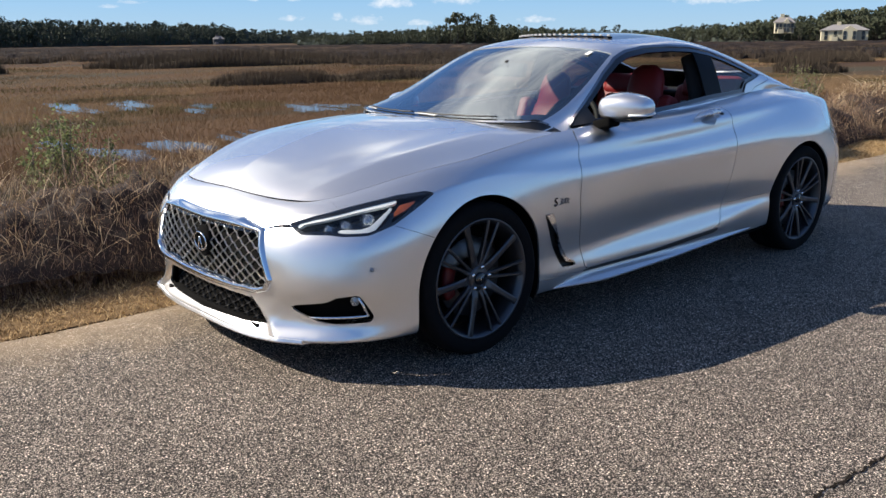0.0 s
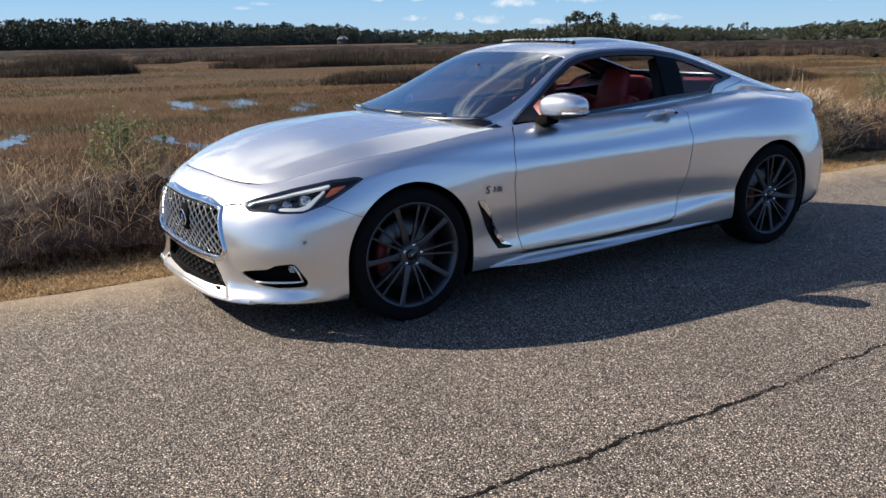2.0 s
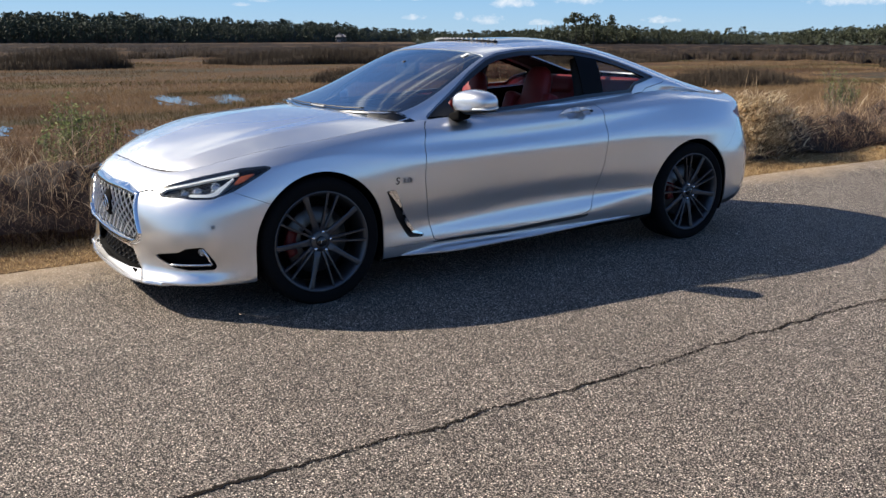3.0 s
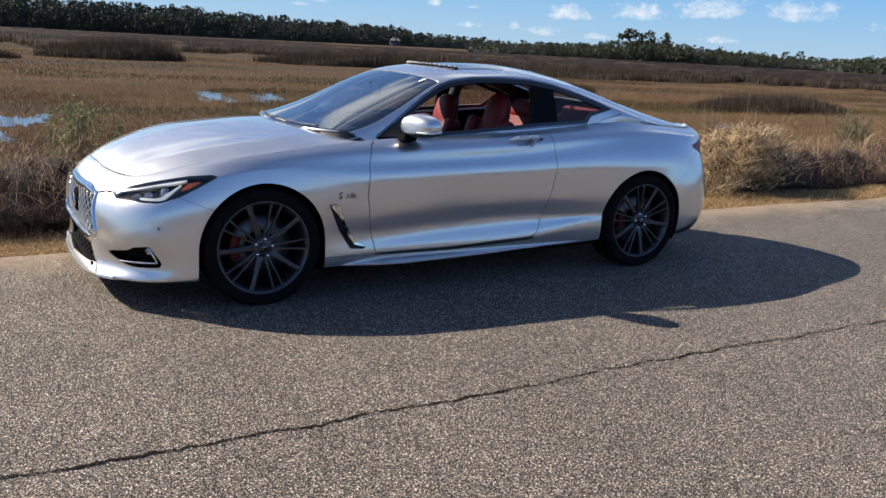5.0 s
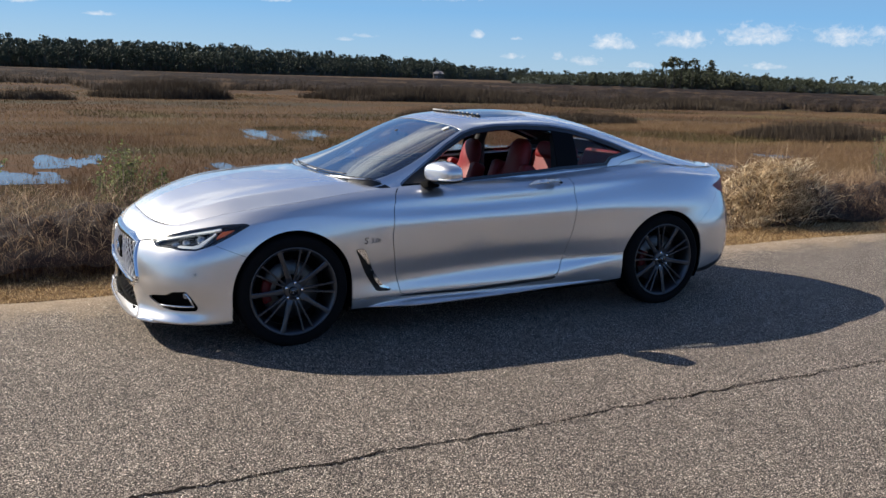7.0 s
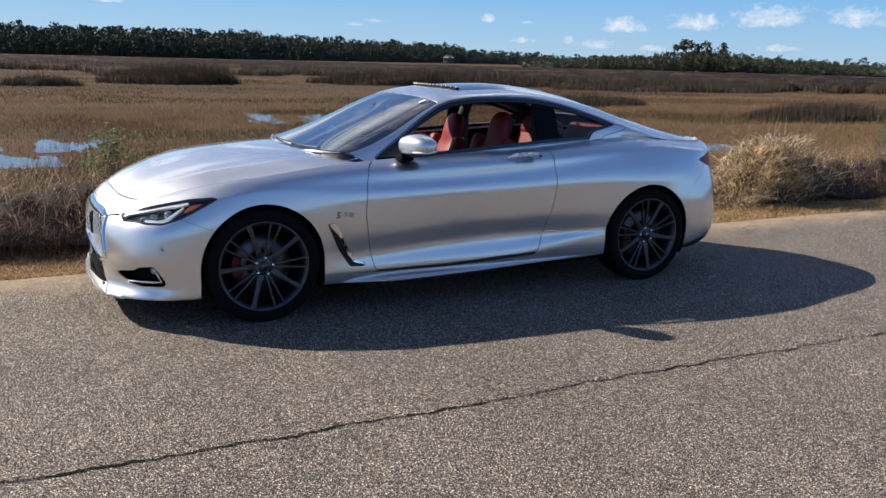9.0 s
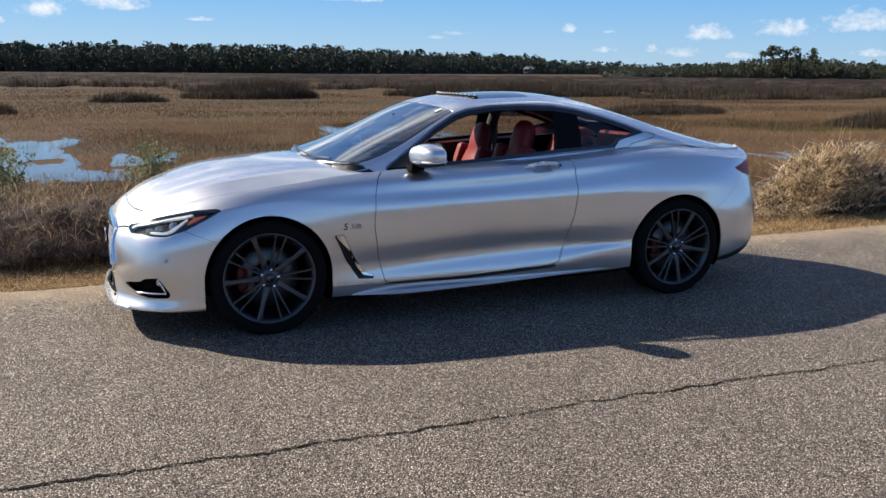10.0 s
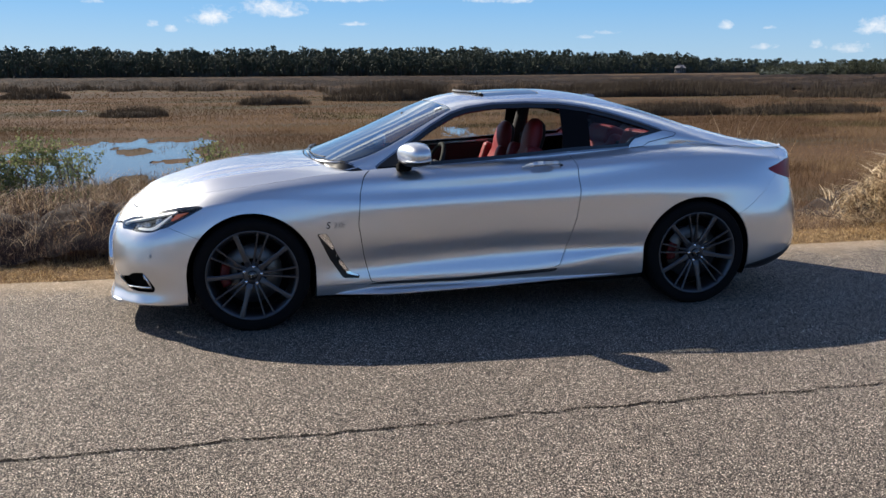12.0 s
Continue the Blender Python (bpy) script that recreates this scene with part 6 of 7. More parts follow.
def build_fog():
    for flip in (False, True):
        def shape(s):
            return s.mirror() if flip else s
        well = SIDE.clip(inside(FOG, *along_z(SIDE)) + .002)
        well.p = well.p + np.array((.035, .035, 0))
        fog = shape(well).object("fog_lamp_recess", LINER, car, "black fog lamp recess with a chrome blade", 0)
        path = [(-2.165, .655, .274), (-2.12, .728, .276), (-2.05, .805, .279), (-2.004, .842, .282)]
        pts = [on_side(*q, .001)[0] * np.array((1, -1 if flip else 1, 1)) for q in path]
        tt = np.linspace(0, 1, len(pts))
        fine = cubic(tt, np.array(pts), np.linspace(0, 1, 30))
        part("chrome_blade", tube_bm([tuple(q) for q in fine], np.interp(np.linspace(0, 1, 30), [0, .15, .6, 1], [.002, .0055, .0065, .0055]), 8), CHROME, fog, "thin chrome blade")
        hook = [on_side(*q, .001)[0] * np.array((1, -1 if flip else 1, 1)) for q in ((-2.004, .842, .282), (-2.022, .841, .318), (-2.046, .835, .358))]
        part("chrome_hook", tube_bm([tuple(q) for q in hook], [.0055, .006, .003], 8), CHROME, fog)
        p, n = on_side(-2.048, .822, .330, -.022)
        bm = lathe([(.0001, -.008), (.010, -.007), (.015, -.002), (.018, -.004), (.020, .0), (.020, .02)], 24)
        turn = Vector((0, -1, 0)).rotation_difference(Vector((-.9, -.4, 0)).normalized()).to_matrix().to_4x4()
        bmesh.ops.transform(bm, matrix=Matrix.Translation(p) @ turn, verts=bm.verts)
        o = part("fog_lamp", bm, LAMPGLASS, fog, "small round fog lamp")
        if flip:
            o.data.transform(Matrix.Diagonal((1, -1, 1, 1)))
            o.data.flip_normals()
        # parking sensor
        p, n = on_side(-1.992, .866, .477, .0)
        bm = lathe([(.0001, -.0015), (.0075, -.0012), (.008, .0), (.0095, .0), (.0095, -.0008), (.0115, -.0008), (.0115, .004)], 20)
        turn = Vector((0, -1, 0)).rotation_difference(Vector(n)).to_matrix().to_4x4()
        bmesh.ops.transform(bm, matrix=Matrix.Translation(p) @ turn, verts=bm.verts)
        o = part("parking_sensor", bm, SENSOR, car)
        if flip:
            o.data.transform(Matrix.Diagonal((1, -1, 1, 1)))
            o.data.flip_normals()


def build_vent():
    for flip in (False, True):
        def shape(s):
            return s.mirror() if flip else s
        v = lambda s: inside(VENT, s.p[:, 0], s.p[:, 2])
        well = SIDE.clip(v(SIDE) + .004).moved(-.030)
        vent = shape(well).object("wing_vent", BLACK, car, "side vent behind the wheel with a chrome fin", 0)
        wall = SIDE.clip(np.minimum(v(SIDE) + .002, .004 - v(SIDE))).moved(-.002)
        shape(wall).object("vent_frame", GLOSSBLACK, vent, "", .03)
        fin = rounded([(-1.040, .572), (-.982, .570), (-.919, .428), (-.852, .330), (-.788, .304), (-.793, .298), (-.862, .314), (-.905, .368), (-.950, .470)], .006)
        f = SIDE.clip(inside(fin, SIDE.p[:, 0], SIDE.p[:, 2]))
        # the fin is nearly flush, a little fuller in the middle
        d = np.clip(inside(fin, f.p[:, 0], f.p[:, 2]), 0, .03)
        f.p = f.p + f.n * (.004 + .02 * d)[:, None]
        shape(f).object("fin", CHROME, vent, "polished chrome vent fin", .012)


def text_part(text, size, at, turn, mat, parent, label):
    cu = bpy.data.curves.new("badge", "FONT")
    cu.body, cu.size, cu.extrude, cu.shear = text, size, .0014, .18
    o = new("badge_text", cu)
    me = bpy.data.meshes.new_from_object(o)
    bpy.data.objects.remove(o)
    me.materials.clear()
    me.materials.append(mat)
    me.transform(at @ turn)
    ob = new("badge", me)
    ob.parent = parent
    ob["label"] = label
    return ob


def build_side_trim():
    # lettering on the near wing
    face = pose(0, 0, 0, 90, 0, 0)
    text_part("S", .056, pose(-.988, -.9175, .602), face, REDBADGE, car, "dark S badge")
    text_part("3.0t", .046, pose(-.946, -.9165, .604), face, BADGEGREY, car, "grey chrome 3.0t badge")
    for flip in (False, True):
        k = -1 if flip else 1
        # handle: recess bowl and a bowed grip with a thumb bulge
        b = SIDE.clip(inside(HANDLE_BOWL, SIDE.p[:, 0], SIDE.p[:, 2]))
        for inset in (.006, .012, .019):
            keep = inside(HANDLE_BOWL, b.p[:, 0], b.p[:, 2]) - inset
            b = b.clip(keep).join(b.clip(-keep))
        dd = np.clip(inside(HANDLE_BOWL, b.p[:, 0], b.p[:, 2]) / .024, 0, 1)
        b.p = b.p - b.n * (.042 * np.sin(dd * math.pi / 2))[:, None]
        grip = new("door_handle")
        grip.parent = car
        grip["label"] = "silver pull handle"
        s = b.mirror() if flip else b
        s.object("handle_bowl", PAINT, grip, "shaded handle recess", 0)
        v, f = [], []
        xs = np.linspace(.228, .508, 25)
        for i, x in enumerate(xs):
            t = (x - .368) / .140
            z = .914 + .008 * (x - .368) / .14
            p, n = on_side(x, .84, z)
            n = Vector(n)
            out = .042 * (1 - t ** 4) + .004
            hz = .0175 * (1 - abs(t) ** 3.5) + .0015
            hn = .010 * (1 - abs(t) ** 4) + .002
            up = n.cross(Vector((1, 0, 0)))
            if up.z < 0:
                up = -up
            c = Vector(p) + n * (out - hn)
            for a in np.linspace(0, 2 * math.pi, 10, endpoint=False):
                q = c + n * hn * math.sin(a) + up * hz * math.cos(a)
                v.append((q.x, k * q.y, q.z))
        for i in range(len(xs) - 1):
            for j in range(10):
                a, b2 = 10 * i + j, 10 * i + (j + 1) % 10
                f.append((a, b2, b2 + 10, a + 10))
        f += [tuple(range(10)), tuple(range(10 * (len(xs) - 1), 10 * len(xs)))[::-1]]
        mesh_object("grip", v, f, PAINT, grip)
        p, n = on_side(.487, .84, .914, .020)
        lock = part("lock", lathe([(.0001, -.004), (.006, -.004), (.008, 0), (.008, .012)], 16), BLACK, grip)
        lock.data.transform(pose(p[0], p[1], p[2]))
        if flip:
            lock.data.transform(Matrix.Diagonal((1, -1, 1, 1)))
            lock.data.flip_normals()
        # black strip under the door, added for the shade below its turned-in edge
        sill = piecewise(SILL_LINE, SIDE.p[:, 0])
        tall = np.interp(SIDE.p[:, 0], (-.74, -.60, .20, .475), (.004, .012, .020, .012))
        strip = SIDE.clip(np.minimum(np.minimum(SIDE.p[:, 2] - sill + .003, sill + tall - SIDE.p[:, 2]), np.minimum(SIDE.p[:, 0] + .735, .47 - SIDE.p[:, 0]))).moved(.003)
        s = strip.mirror() if flip else strip
        s.object("door_foot_shade", BLACK, car, "black strip standing for the shade under the door", .006)
        build_skirt_blade(k)
        build_mirror(k)
        part("mud_flap", box_bm((.016, .14, .11), (-1.030, k * -.80, .235), .006, turn=(0, -8, 0)), LINER, car)


def build_skirt_blade(k):
    """The thin blade that stands out along the foot of the side skirt and tapers at both ends."""
    v, f = [], []
    xs = np.linspace(-.945, .90, 60)
    for x in xs:
        t = (x + .945) / 1.845
        swell = np.clip(t / .16, 0, 1) ** .8 * np.clip((1 - t) / .75, 0, 1) ** .8
        z = np.interp(x, (-.945, -.55, .0, .90), (.189, .186, .193, .219))
        w = .876 + .062 * swell
        rise = .004 + .036 * swell
        v += [(x, k * -w, z), (x, k * -w, z + .004 + .004 * swell), (x, k * -(w - .020 * swell), z + .45 * rise + .004), (x, k * -.872, z + rise + .004), (x, k * -.860, z - .004)]
    n = 5
    for i in range(len(xs) - 1):
        for j in range(n):
            a, b = n * i + j, n * i + (j + 1) % n
            q = (a, a + n, b + n, b)
            f.append(q if k > 0 else q[::-1])
    f += [tuple(range(n)), tuple(range(n * (len(xs) - 1), n * len(xs)))[::-1]]
    mesh_object("skirt_blade", v, f, PAINT, car, smooth=False)


def build_mirror(k):
    """Door mirror: a rounded shell cut flat at the back, with a dark foot."""
    c, r = np.array((-.452, -.900, 1.022)), np.array((.104, .128, .074))
    if k < 0:
        c = c + np.array((.012, .030, -.062))
    def shell(lo, hi, grow=1.0, nu=40, nv=26):
        v, f = [], []
        for i in range(nv + 1):
            ph = -math.pi / 2 + math.pi * i / nv
            for j in range(nu):
                th = 2 * math.pi * j / nu
                e = lambda t: math.copysign(abs(t) ** .74, t)
                x, y, z = e(math.cos(ph)) * e(math.cos(th)), e(math.cos(ph)) * e(math.sin(th)), e(math.sin(ph))
                if x > .62:
                    x = .62 + (x - .62) * .25
                y0 = y
                x = x * (1 - .22 * (1 - y0)) if x < 0 else x
                x += .30 * (1 - y0) * .5 - .10
                z = z * (1 - .22 * max(0, -y0)) - .16 * max(0, -x) * max(0, z)
                z = min(max(z, lo), hi)
                v.append((c[0] + r[0] * x * grow, (c[1] + r[1] * y * grow), c[2] + r[2] * z * grow))
        for i in range(nv):
            for j in range(nu):
                a, b = i * nu + j, i * nu + (j + 1) % nu
                f.append((a, b, b + nu, a + nu))
        return [(p[0], k * p[1], p[2]) for p in v], (f if k > 0 else [q[::-1] for q in f])
    m = new("door_mirror")
    m.parent = car
    m["label"] = "silver door mirror with a black foot"
    v, f = shell(-.66, 1.2)
    mesh_object("cap", v, f, PAINT, m, "silver mirror cap")
    v, f = shell(-.92, -.64, .985)
    mesh_object("lower_shell", v, f, BLACK, m, "black lower shell")
    # clear turn signal strip round the outer lower edge
    pts = []
    for a in np.linspace(math.radians(200), math.radians(322), 18):
        ca, sa = math.copysign(abs(math.cos(a)) ** .74, math.cos(a)), math.copysign(abs(math.sin(a)) ** .74, math.sin(a))
        ca = min(ca, .62 + (ca - .62) * .25)
        ca = ca * (1 - .22 * (1 - sa)) if ca < 0 else ca
        pts.append((c[0] + r[0] * (ca + .15 * (1 - sa) - .10) * .985, k * (c[1] + r[1] * sa * .985), c[2] - .032 + .014 * max(0, ca)))
    part("turn_signal", tube_bm(pts, .0055, 6), LIGHTGUIDE, m, "clear turn signal strip")
    part("mirror_glass", box_bm((.006, .19, .09), (c[0] + .070, k * c[1], c[2] - .002), .002, turn=(0, 0, k * 6)), CHROME, m)
    foot = box_bm((.085, .11, .050), (-.498, k * (c[1] + .082), c[2] - .078), .014, 2, (k * -14, 0, 0))
    part("foot", foot, LINER, m, "black mirror foot")
    # small corner panel where the mirror meets the window
    bm = bmesh.new()
    a = [bm.verts.new(p) for p in ((-.650, k * -.735, .938), (-.470, k * -.748, .944), (-.500, k * -.672, 1.040))]
    b = [bm.verts.new(v2.co + Vector((0, k * .012, 0))) for v2 in a]
    bm.faces.new(a)
    bm.faces.new(b[::-1])
    for i in range(3):
        bm.faces.new((a[i], a[(i + 1) % 3], b[(i + 1) % 3], b[i]))
    part("corner_panel", bm, BLACK, m, smooth=False)


def build_roof_bits():
    # wind deflector of the sunroof: a comb of small raised teeth on a curved bar
    comb = new("sunroof_deflector")
    comb.parent = car
    comb["label"] = "raised sunroof wind deflector with a toothed edge"
    def roof_z(x, y):
        i = int(np.argmin((ROOF.p[:, 0] - x) ** 2 + (ROOF.p[:, 1] + abs(y)) ** 2))
        return ROOF.p[i, 2]
    pts = []
    for y in np.linspace(-.36, .36, 25):
        x = .015 + .10 * (y / .36) ** 2
        pts.append((x, y, roof_z(x, y) + .005))
    part("bar", tube_bm(pts, .005, 6), LINER, comb)
    for y in np.linspace(-.345, .345, 18):
        x = .015 + .10 * (y / .36) ** 2
        part("tooth", box_bm((.014, .022, .010), (x - .002, y, roof_z(x, y) + .013), .003, 1, (0, 30, 0)), WHITEGREY, comb)
    part("sunroof_frame", box_bm((.42, .70, .006), (.30, 0, 1.352), .002), BLACK, car)
    fin = bmesh.new()
    prof = [(.93, .0), (.955, .010), (.985, .020), (1.015, .025), (1.03, .022), (1.045, .0)]
    L = [fin.verts.new((x, -.016 * (1 - h / .08), roof_z(x, 0) + h - .004)) for x, h in prof]
    R = [fin.verts.new((x, .016 * (1 - h / .08), roof_z(x, 0) + h - .004)) for x, h in prof]
    fin.faces.new(L)
    fin.faces.new(R[::-1])
    for i in range(len(prof) - 1):
        fin.faces.new((L[i], R[i], R[i + 1], L[i + 1]))
    part("aerial_fin", fin, PAINT, car)
    # scuttle and wipers
    v, f = [], []
    ys = np.linspace(-.72, .72, 41)
    for y in ys:
        b = -1.058 + .228 * (abs(y) / .775) ** 2.6
        g = -1.050 + .10 * (abs(y) / .6) ** 2.4
        z = .952 - .045 * (abs(y) / .75) ** 2.4
        v += [(b - .02, y, z - .018), (max(g, b) + .02, y, z - .014)]
    for i in range(len(ys) - 1):
        f.append((2 * i, 2 * i + 1, 2 * i + 3, 2 * i + 2))
    mesh_object("scuttle", v, f, BLACK, car, "black scuttle panel under the windscreen")
    # painted corners of the cowl beside the scuttle
    for k in (-1, 1):
        v, f = [], []
        ys = np.linspace(.56, .725, 14)
        for y in ys:
            u = (y / .775) ** 2.6
            bx, bz = -1.058 + .228 * u, .967 - .049 * u
            gx = min(-1.050 + .10 * (y / .6) ** 2.4 + .08 * (y / .69) ** 14, -.70) + .012
            i = int(np.argmin((ROOF.p[:, 0] - gx) ** 2 + (ROOF.p[:, 1] + y) ** 2))
            gz = ROOF.p[i, 2] + .002
            gx = max(gx, bx + .006)
            v += [(bx - .004, k * y, bz - .004), (bx + .35 * (gx - bx), k * y, bz + .35 * (gz - bz) - .001), (gx, k * y, gz)]
        for i in range(len(ys) - 1):
            for j in range(2):
                a = 3 * i + j
                q = (a, a + 1, a + 4, a + 3)
                f.append(q if k > 0 else q[::-1])
        mesh_object("cowl_corner", v, f, BLACK, car)

    def screen_pt(x, y, up):
        i = int(np.argmin((ROOF.p[:, 0] - x) ** 2 + (ROOF.p[:, 1] + abs(y)) ** 2))
        n = ROOF.n[i] * np.array((1, 1 if y < 0 else -1, 1))
        return tuple(np.array((x, y, ROOF.p[i, 2])) + n * up)
    for y0, y1 in ((-.50, .02), (.06, .52)):
        wiper = new("wiper")
        wiper.parent = car
        wiper["label"] = "wiper resting at the foot of the windscreen"
        base_x = lambda y: -1.040 + .10 * (abs(y) / .6) ** 2.4
        part("blade", tube_bm([screen_pt(base_x(y) + .030, y, .005) for y in np.linspace(y0, y1, 14)], .0042, 6), BLACK, wiper)
        part("arm", tube_bm([screen_pt(base_x(y) + .012, y, .008) for y in np.linspace(y0 + .34, y1 + .0, 8)], .0045, 6), STEELGREY, wiper, "grey wiper arm")
    p = [screen_pt(-.236, -.476, .002), screen_pt(-.236, -.452, .002), screen_pt(-.188, -.448, .002), screen_pt(-.188, -.474, .002)]
    mesh_object("sticker", p + [(a, b, c - .002) for a, b, c in p], [(0, 1, 2, 3), (7, 6, 5, 4), (0, 4, 5, 1), (1, 5, 6, 2), (2, 6, 7, 3), (3, 7, 4, 0)], WHITE, car, "small white windscreen sticker", smooth=False)


def build_blocks():
    """Unseen boxes added in closed spaces under the skin to stop light."""
    part("bay_sun_block", box_bm((1.10, .98, .50), (-1.50, 0, .44), .04), LINER, car)
    part("floor_sun_block", box_bm((.50, 1.20, .03), (-1.93, 0, .200), .01), LINER, car)
    part("lip_sun_block", box_bm((.12, .86, .04), (-2.215, 0, .186), .01), LINER, car)
    part("nose_sun_block", box_bm((.10, .96, .26), (-2.10, 0, .38), .03), LINER, car)
    # plain box added behind the grille to stop sun leaking through
    part("radiator", box_bm((.06, .98, .40), (-2.02, 0, .42), .02), LINER, car)
    part("cabin_sun_block", box_bm((.06, 1.50, .50), (-.98, 0, .60), .02), LINER, car)
    part("boot_sun_block", box_bm((.95, 1.00, .46), (1.70, 0, .46), .05), LINER, car)
    part("rear_sun_block", box_bm((.40, 1.10, .05), (1.98, 0, .225), .02), LINER, car)


def build_splitter():
    """The thin painted blade along the foot of the nose, with a flick at each corner."""
    v, f = [], []
    ys = np.linspace(-.66, .66, 67)
    lipq = cubic(KNOTS, LINES[1], np.linspace(0, KNOTS[3], 60))
    for y in ys:
        a = abs(y)
        x = np.interp(a, lipq[:, 1], lipq[:, 0])
        flick = math.exp(-((a - .575) / .05) ** 2)
        z = np.interp(a, lipq[:, 1], lipq[:, 2]) - .004
        out = .010 + .020 * flick
        rise = .006 * flick
        v += [(x - out, y, z + rise), (x - out + .004, y, z + .010 + rise), (x + .05, y, z + .016), (x + .05, y, z - .012), (x - out + .006, y, z - .008 + rise)]
    for i in range(len(ys) - 1):
        for j in range(5):
            a, b = 5 * i + j, 5 * i + (j + 1) % 5
            f.append((a, b, b + 5, a + 5))
    f += [(4, 3, 2, 1, 0), tuple(range(5 * (len(ys) - 1), 5 * len(ys)))]
    mesh_object("front_splitter", v, f, PAINT, car, smooth=False)


# ---- interior ----
def cushion(size, at, turn=(0, 0, 0), bulge=.03, seg=7):
    """A padded block: a bevelled cube whose faces swell."""
    bm = box_bm(size, (0, 0, 0), min(size) * .32, 4)
    for v in bm.verts:
        u = Vector((2 * v.co.x / size[0], 2 * v.co.y / size[1], 2 * v.co.z / size[2]))
        k = (1 - min(1, u.x ** 2)) * (1 - min(1, u.y ** 2)) + (1 - min(1, u.y ** 2)) * (1 - min(1, u.z ** 2)) + (1 - min(1, u.x ** 2)) * (1 - min(1, u.z ** 2))
        if v.co.length > 0:
            v.co += v.co.normalized() * bulge * min(1, k)
    bmesh.ops.transform(bm, matrix=pose(*at, *turn), verts=bm.verts)
    return bm


def build_seat(y, drop):
    seat = new("front_seat")
    seat.parent = car
    seat.location.z = -drop
    seat["label"] = "red leather front seat with integrated headrest"
    part("cushion", cushion((.54, .46, .16), (.10, y, .52), (0, -9, 0)), LEATHER, seat)
    for s in (-1, 1):
        part("side_bolster", cushion((.50, .10, .18), (.10, y + s * .235, .55), (0, -9, 0), .02), LEATHER, seat)
        part("back_bolster", cushion((.11, .085, .46), (.345, y + s * .195, .79), (0, 19, 0), .02), LEATHER, seat)
    # back with a waist, narrowing into the headrest
    v, f, rows = [], [], 22
    for i in range(rows + 1):
        t = i / rows
        z = .54 + .655 * t
        x = .285 + .195 * (1 - (1 - t) ** 1.7) - .02 * math.sin(math.pi * t)
        w = np.interp(t, [0, .25, .52, .62, .68, .74, .88, .96, 1], [.19, .205, .205, .185, .140, .122, .116, .096, .050])
        d = np.interp(t, [0, .2, .55, .66, .80, .94, 1], [.10, .10, .095, .075, .098, .080, .03])
        for a in np.linspace(0, 2 * math.pi, 20, endpoint=False):
            ca, sa = math.copysign(abs(math.cos(a)) ** .8, math.cos(a)), math.copysign(abs(math.sin(a)) ** .8, math.sin(a))
            v.append((x + d * ca * .6, y + w * sa, z))
    for i in range(rows):
        for j in range(20):
            a, b = i * 20 + j, i * 20 + (j + 1) % 20
            f.append((a, b, b + 20, a + 20))
    f += [tuple(range(20))[::-1], tuple(range(20 * rows, 20 * rows + 20))]
    mesh_object("backrest", v, f, LEATHER, seat)
    # dark rear shell
    v2 = [(a + .022, y + (b - y) * .80, c - .012) for a, b, c in v]
    mesh_object("back_shell", v2, f, TRIM, seat, "black seat back shell")


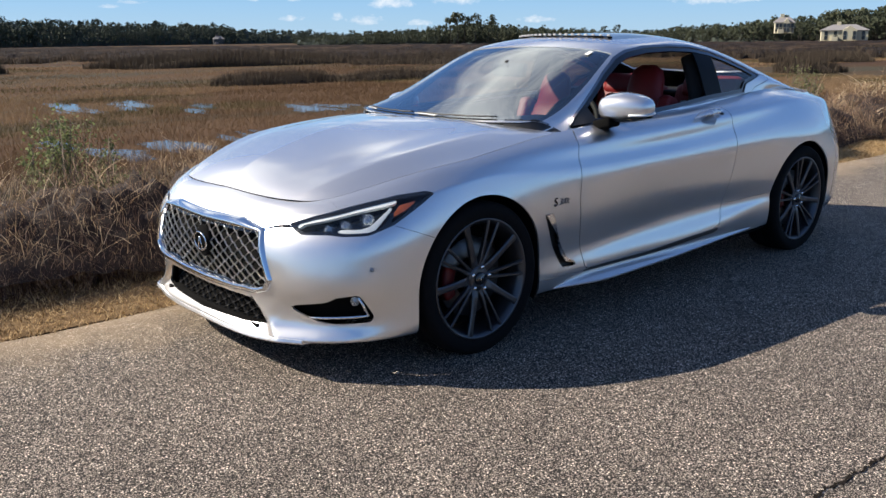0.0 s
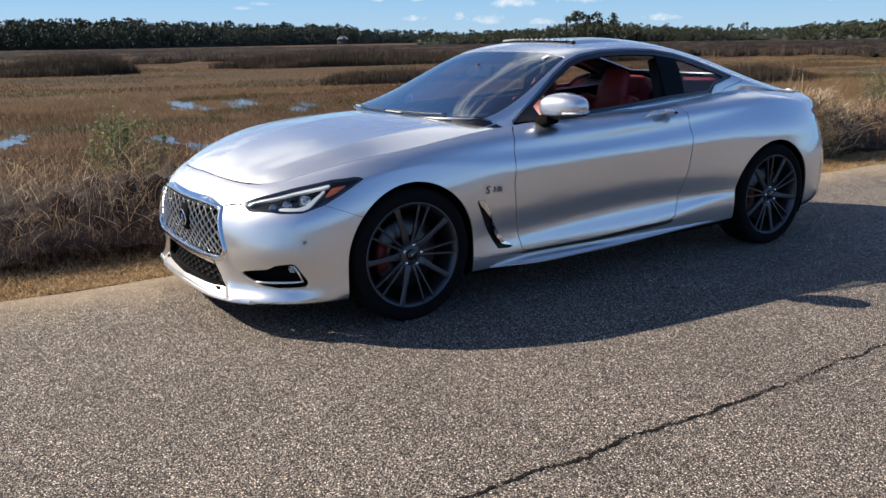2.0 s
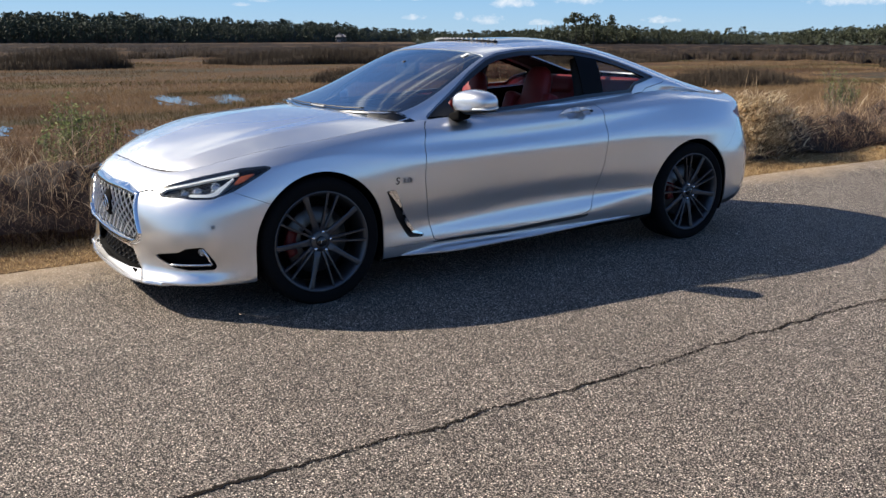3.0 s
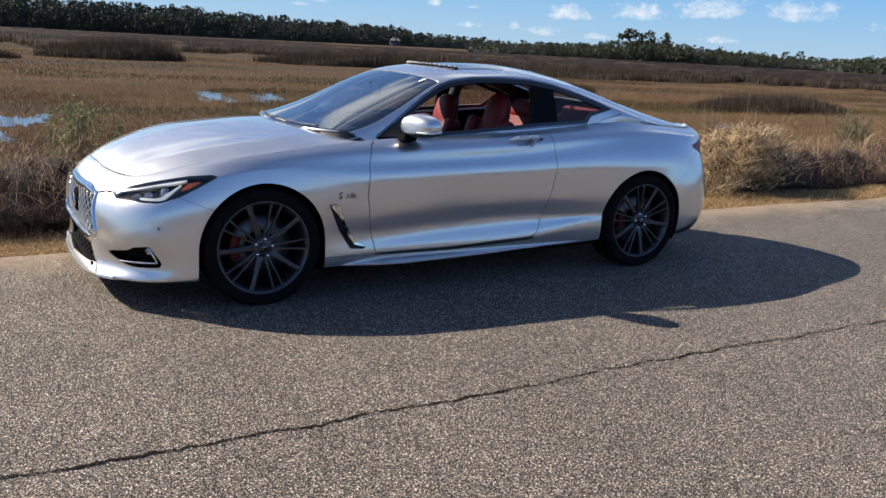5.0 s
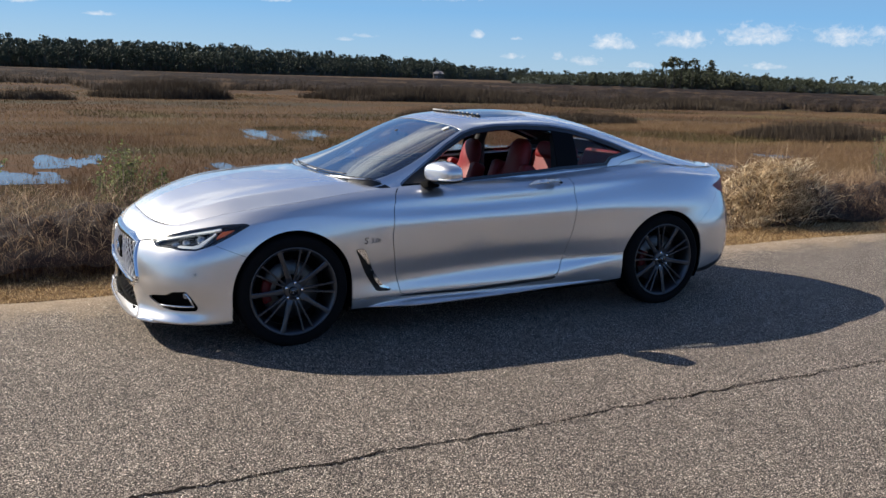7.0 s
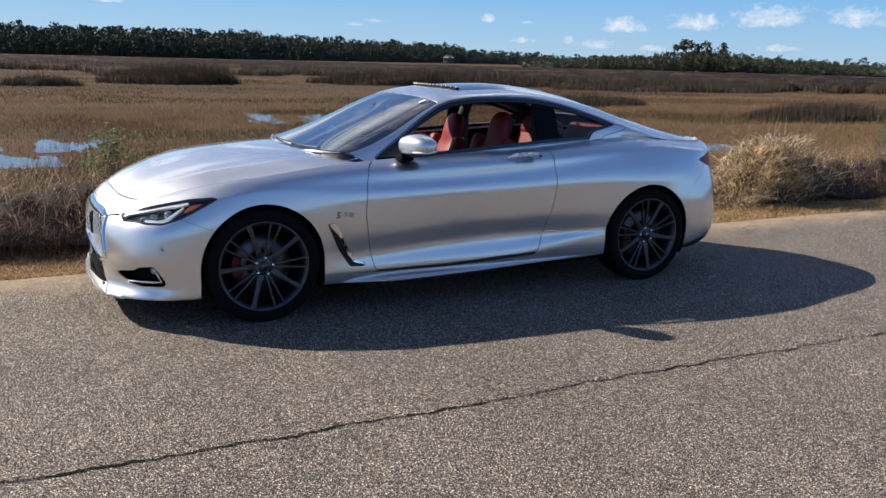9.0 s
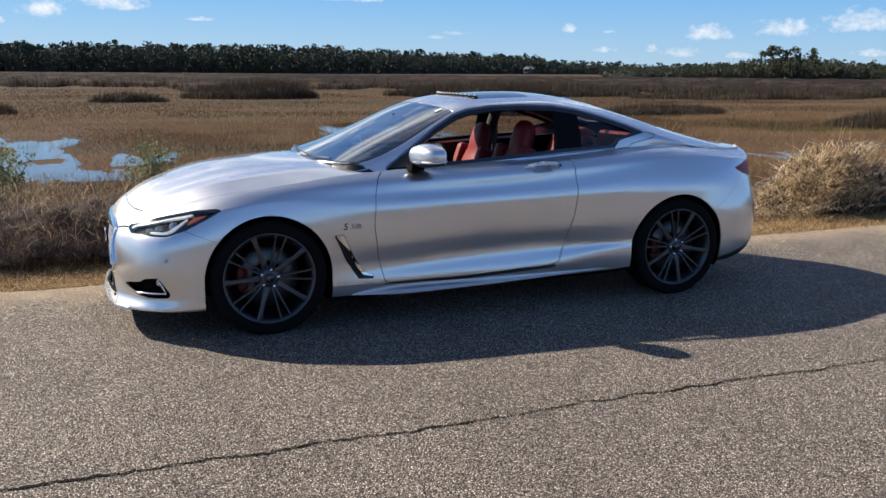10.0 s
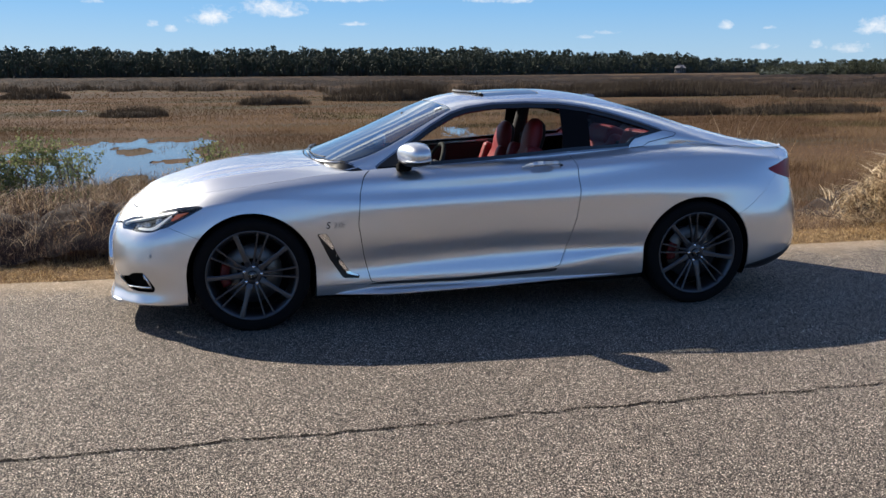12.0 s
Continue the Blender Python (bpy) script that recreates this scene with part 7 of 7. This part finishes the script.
def build_interior():
    for y, drop in ((-.36, .0), (.36, .055)):
        build_seat(y, drop)
    rear = new("rear_seat")
    rear.parent = car
    rear["label"] = "red leather rear seats"
    for y in (-.33, .33):
        part("cushion", cushion((.46, .52, .16), (.96, y, .52), (0, -10, 0)), LEATHER, rear)
        part("backrest", cushion((.16, .54, .54), (1.20, y, .775), (0, 22, 0)), LEATHER, rear)
        part("headrest", cushion((.15, .42, .15), (1.27, y, 1.02), (0, 20, 0), .02), LEATHER, rear)
    part("parcel_shelf", box_bm((.42, .92, .03), (1.45, 0, .985), .01), TRIM, car)
    # dashboard
    v, f = [], []
    prof = [(-.98, .915), (-.80, .935), (-.62, .940), (-.48, .925), (-.42, .89), (-.41, .82), (-.46, .72), (-.50, .60)]
    ys = np.linspace(-.68, .68, 25)
    for y in ys:
        hood = .035 * math.exp(-((y + .36) / .17) ** 2)
        for i, (x, z) in enumerate(prof):
            v.append((x + .06 * (abs(y) / .68) ** 3, y, z + hood * (1 if i in (3, 4) else .5 if i == 2 else 0)))
    k = len(prof)
    for i in range(len(ys) - 1):
        for j in range(k - 1):
            f.append((i * k + j, i * k + j + 1, (i + 1) * k + j + 1, (i + 1) * k + j))
    mesh_object("dashboard", v, f, TRIM, car, "black dashboard")
    wheel = new("steering_wheel")
    wheel.parent = car
    wheel["label"] = "black steering wheel"
    c, tilt = Vector((-.235, -.36, .875)), pose(0, 0, 0, 0, -66, 0)
    pts = [c + tilt @ Vector((.178 * math.cos(a), .185 * math.sin(a), 0)) for a in np.linspace(0, 2 * math.pi, 40, endpoint=False)]
    part("wheel_rim", tube_bm(pts, .0155, 10, True), TRIM, wheel)
    hub = cushion((.13, .15, .05), (0, 0, 0), bulge=.01)
    bmesh.ops.transform(hub, matrix=Matrix.Translation(c + tilt @ Vector((0, 0, -.02))) @ tilt, verts=hub.verts)
    part("airbag", hub, TRIM, wheel)
    for a in (90, 270, 180):
        e = c + tilt @ Vector((.17 * math.cos(radians(a)), .176 * math.sin(radians(a)), 0))
        part("spoke", tube_bm([c + tilt @ Vector((.05 * math.cos(radians(a)), .05 * math.sin(radians(a)), -.015)), e], [.02, .014], 8), STEELGREY, wheel)
    part("console", box_bm((.95, .20, .30), (.02, 0, .58), .04), TRIM, car, "black centre console")
    mir = part("rear_view_mirror", cushion((.035, .24, .075), (-.345, 0, 1.185), (0, 12, 0), .005), TRIM, car, "black rear-view mirror")
    part("mirror_stalk", tube_bm([(-.36, 0, 1.20), (-.37, 0, 1.235)], .012, 8), TRIM, mir)
    for k in (-1, 1):
        panel = new("door_card")
        panel.parent = car
        panel["label"] = "black door trim with an armrest"
        v, f = [], []
        for x in np.linspace(-.72, .62, 20):
            w, z = waist(x)
            for t in np.linspace(0, 1, 6):
                v.append((x, k * (w - .055 + .05 * math.sin(math.pi * t) - .0), z - .012 - t * .62))
        for i in range(19):
            for j in range(5):
                f.append((i * 6 + j, i * 6 + j + 1, (i + 1) * 6 + j + 1, (i + 1) * 6 + j))
        mesh_object("card", v, f, TRIM, panel)
        part("armrest", cushion((.62, .08, .07), (.02, k * .735, .70), bulge=.01), TRIM, panel)
        # inner pillar with belt
        part("belt", box_bm((.045, .006, .60), (.655, k * .515, .90), .002, 1, (k * -14, 8, 0)), BELT, car, "grey seat belt")
        part("belt_guide", box_bm((.05, .014, .05), (.56, k * .56, .965), .006, 2), STEELGREY, car)
        v = []
        post = tube_bm([(.62, k * .630, .93), (.645, k * .575, 1.08), (.665, k * .505, 1.24)], [.050, .045, .045], 10)
        part("inner_pillar", post, HEADLINER, car)


SATIN = plain("satin_mesh", (0.82, 0.81, 0.79), 0.30, 1.0, 0.05)
GRILLEBLACK = plain("grille_black", (0.05, 0.05, 0.052), 0.3, 0.5)
SENSOR = plain("sensor_grey", (0.34, 0.345, 0.35), 0.4, 0.7)
BADGEGREY = plain("badge_grey", (0.20, 0.20, 0.21), 0.3, 0.8)
REDBADGE = plain("badge_dark", (0.06, 0.05, 0.05), 0.2, 0.7)
WHITEGREY = plain("deflector_grey", (0.34, 0.345, 0.35), 0.6)
STEELGREY = plain("wiper_grey", (0.35, 0.35, 0.35), 0.4, 0.3)
BELT = plain("belt_webbing", (0.10, 0.095, 0.09), 0.8, 0.0, 0.2, 400.0)
build_lamps()
build_grille()
build_fog()
build_vent()
build_side_trim()
build_roof_bits()
build_blocks()
build_splitter()
build_interior()
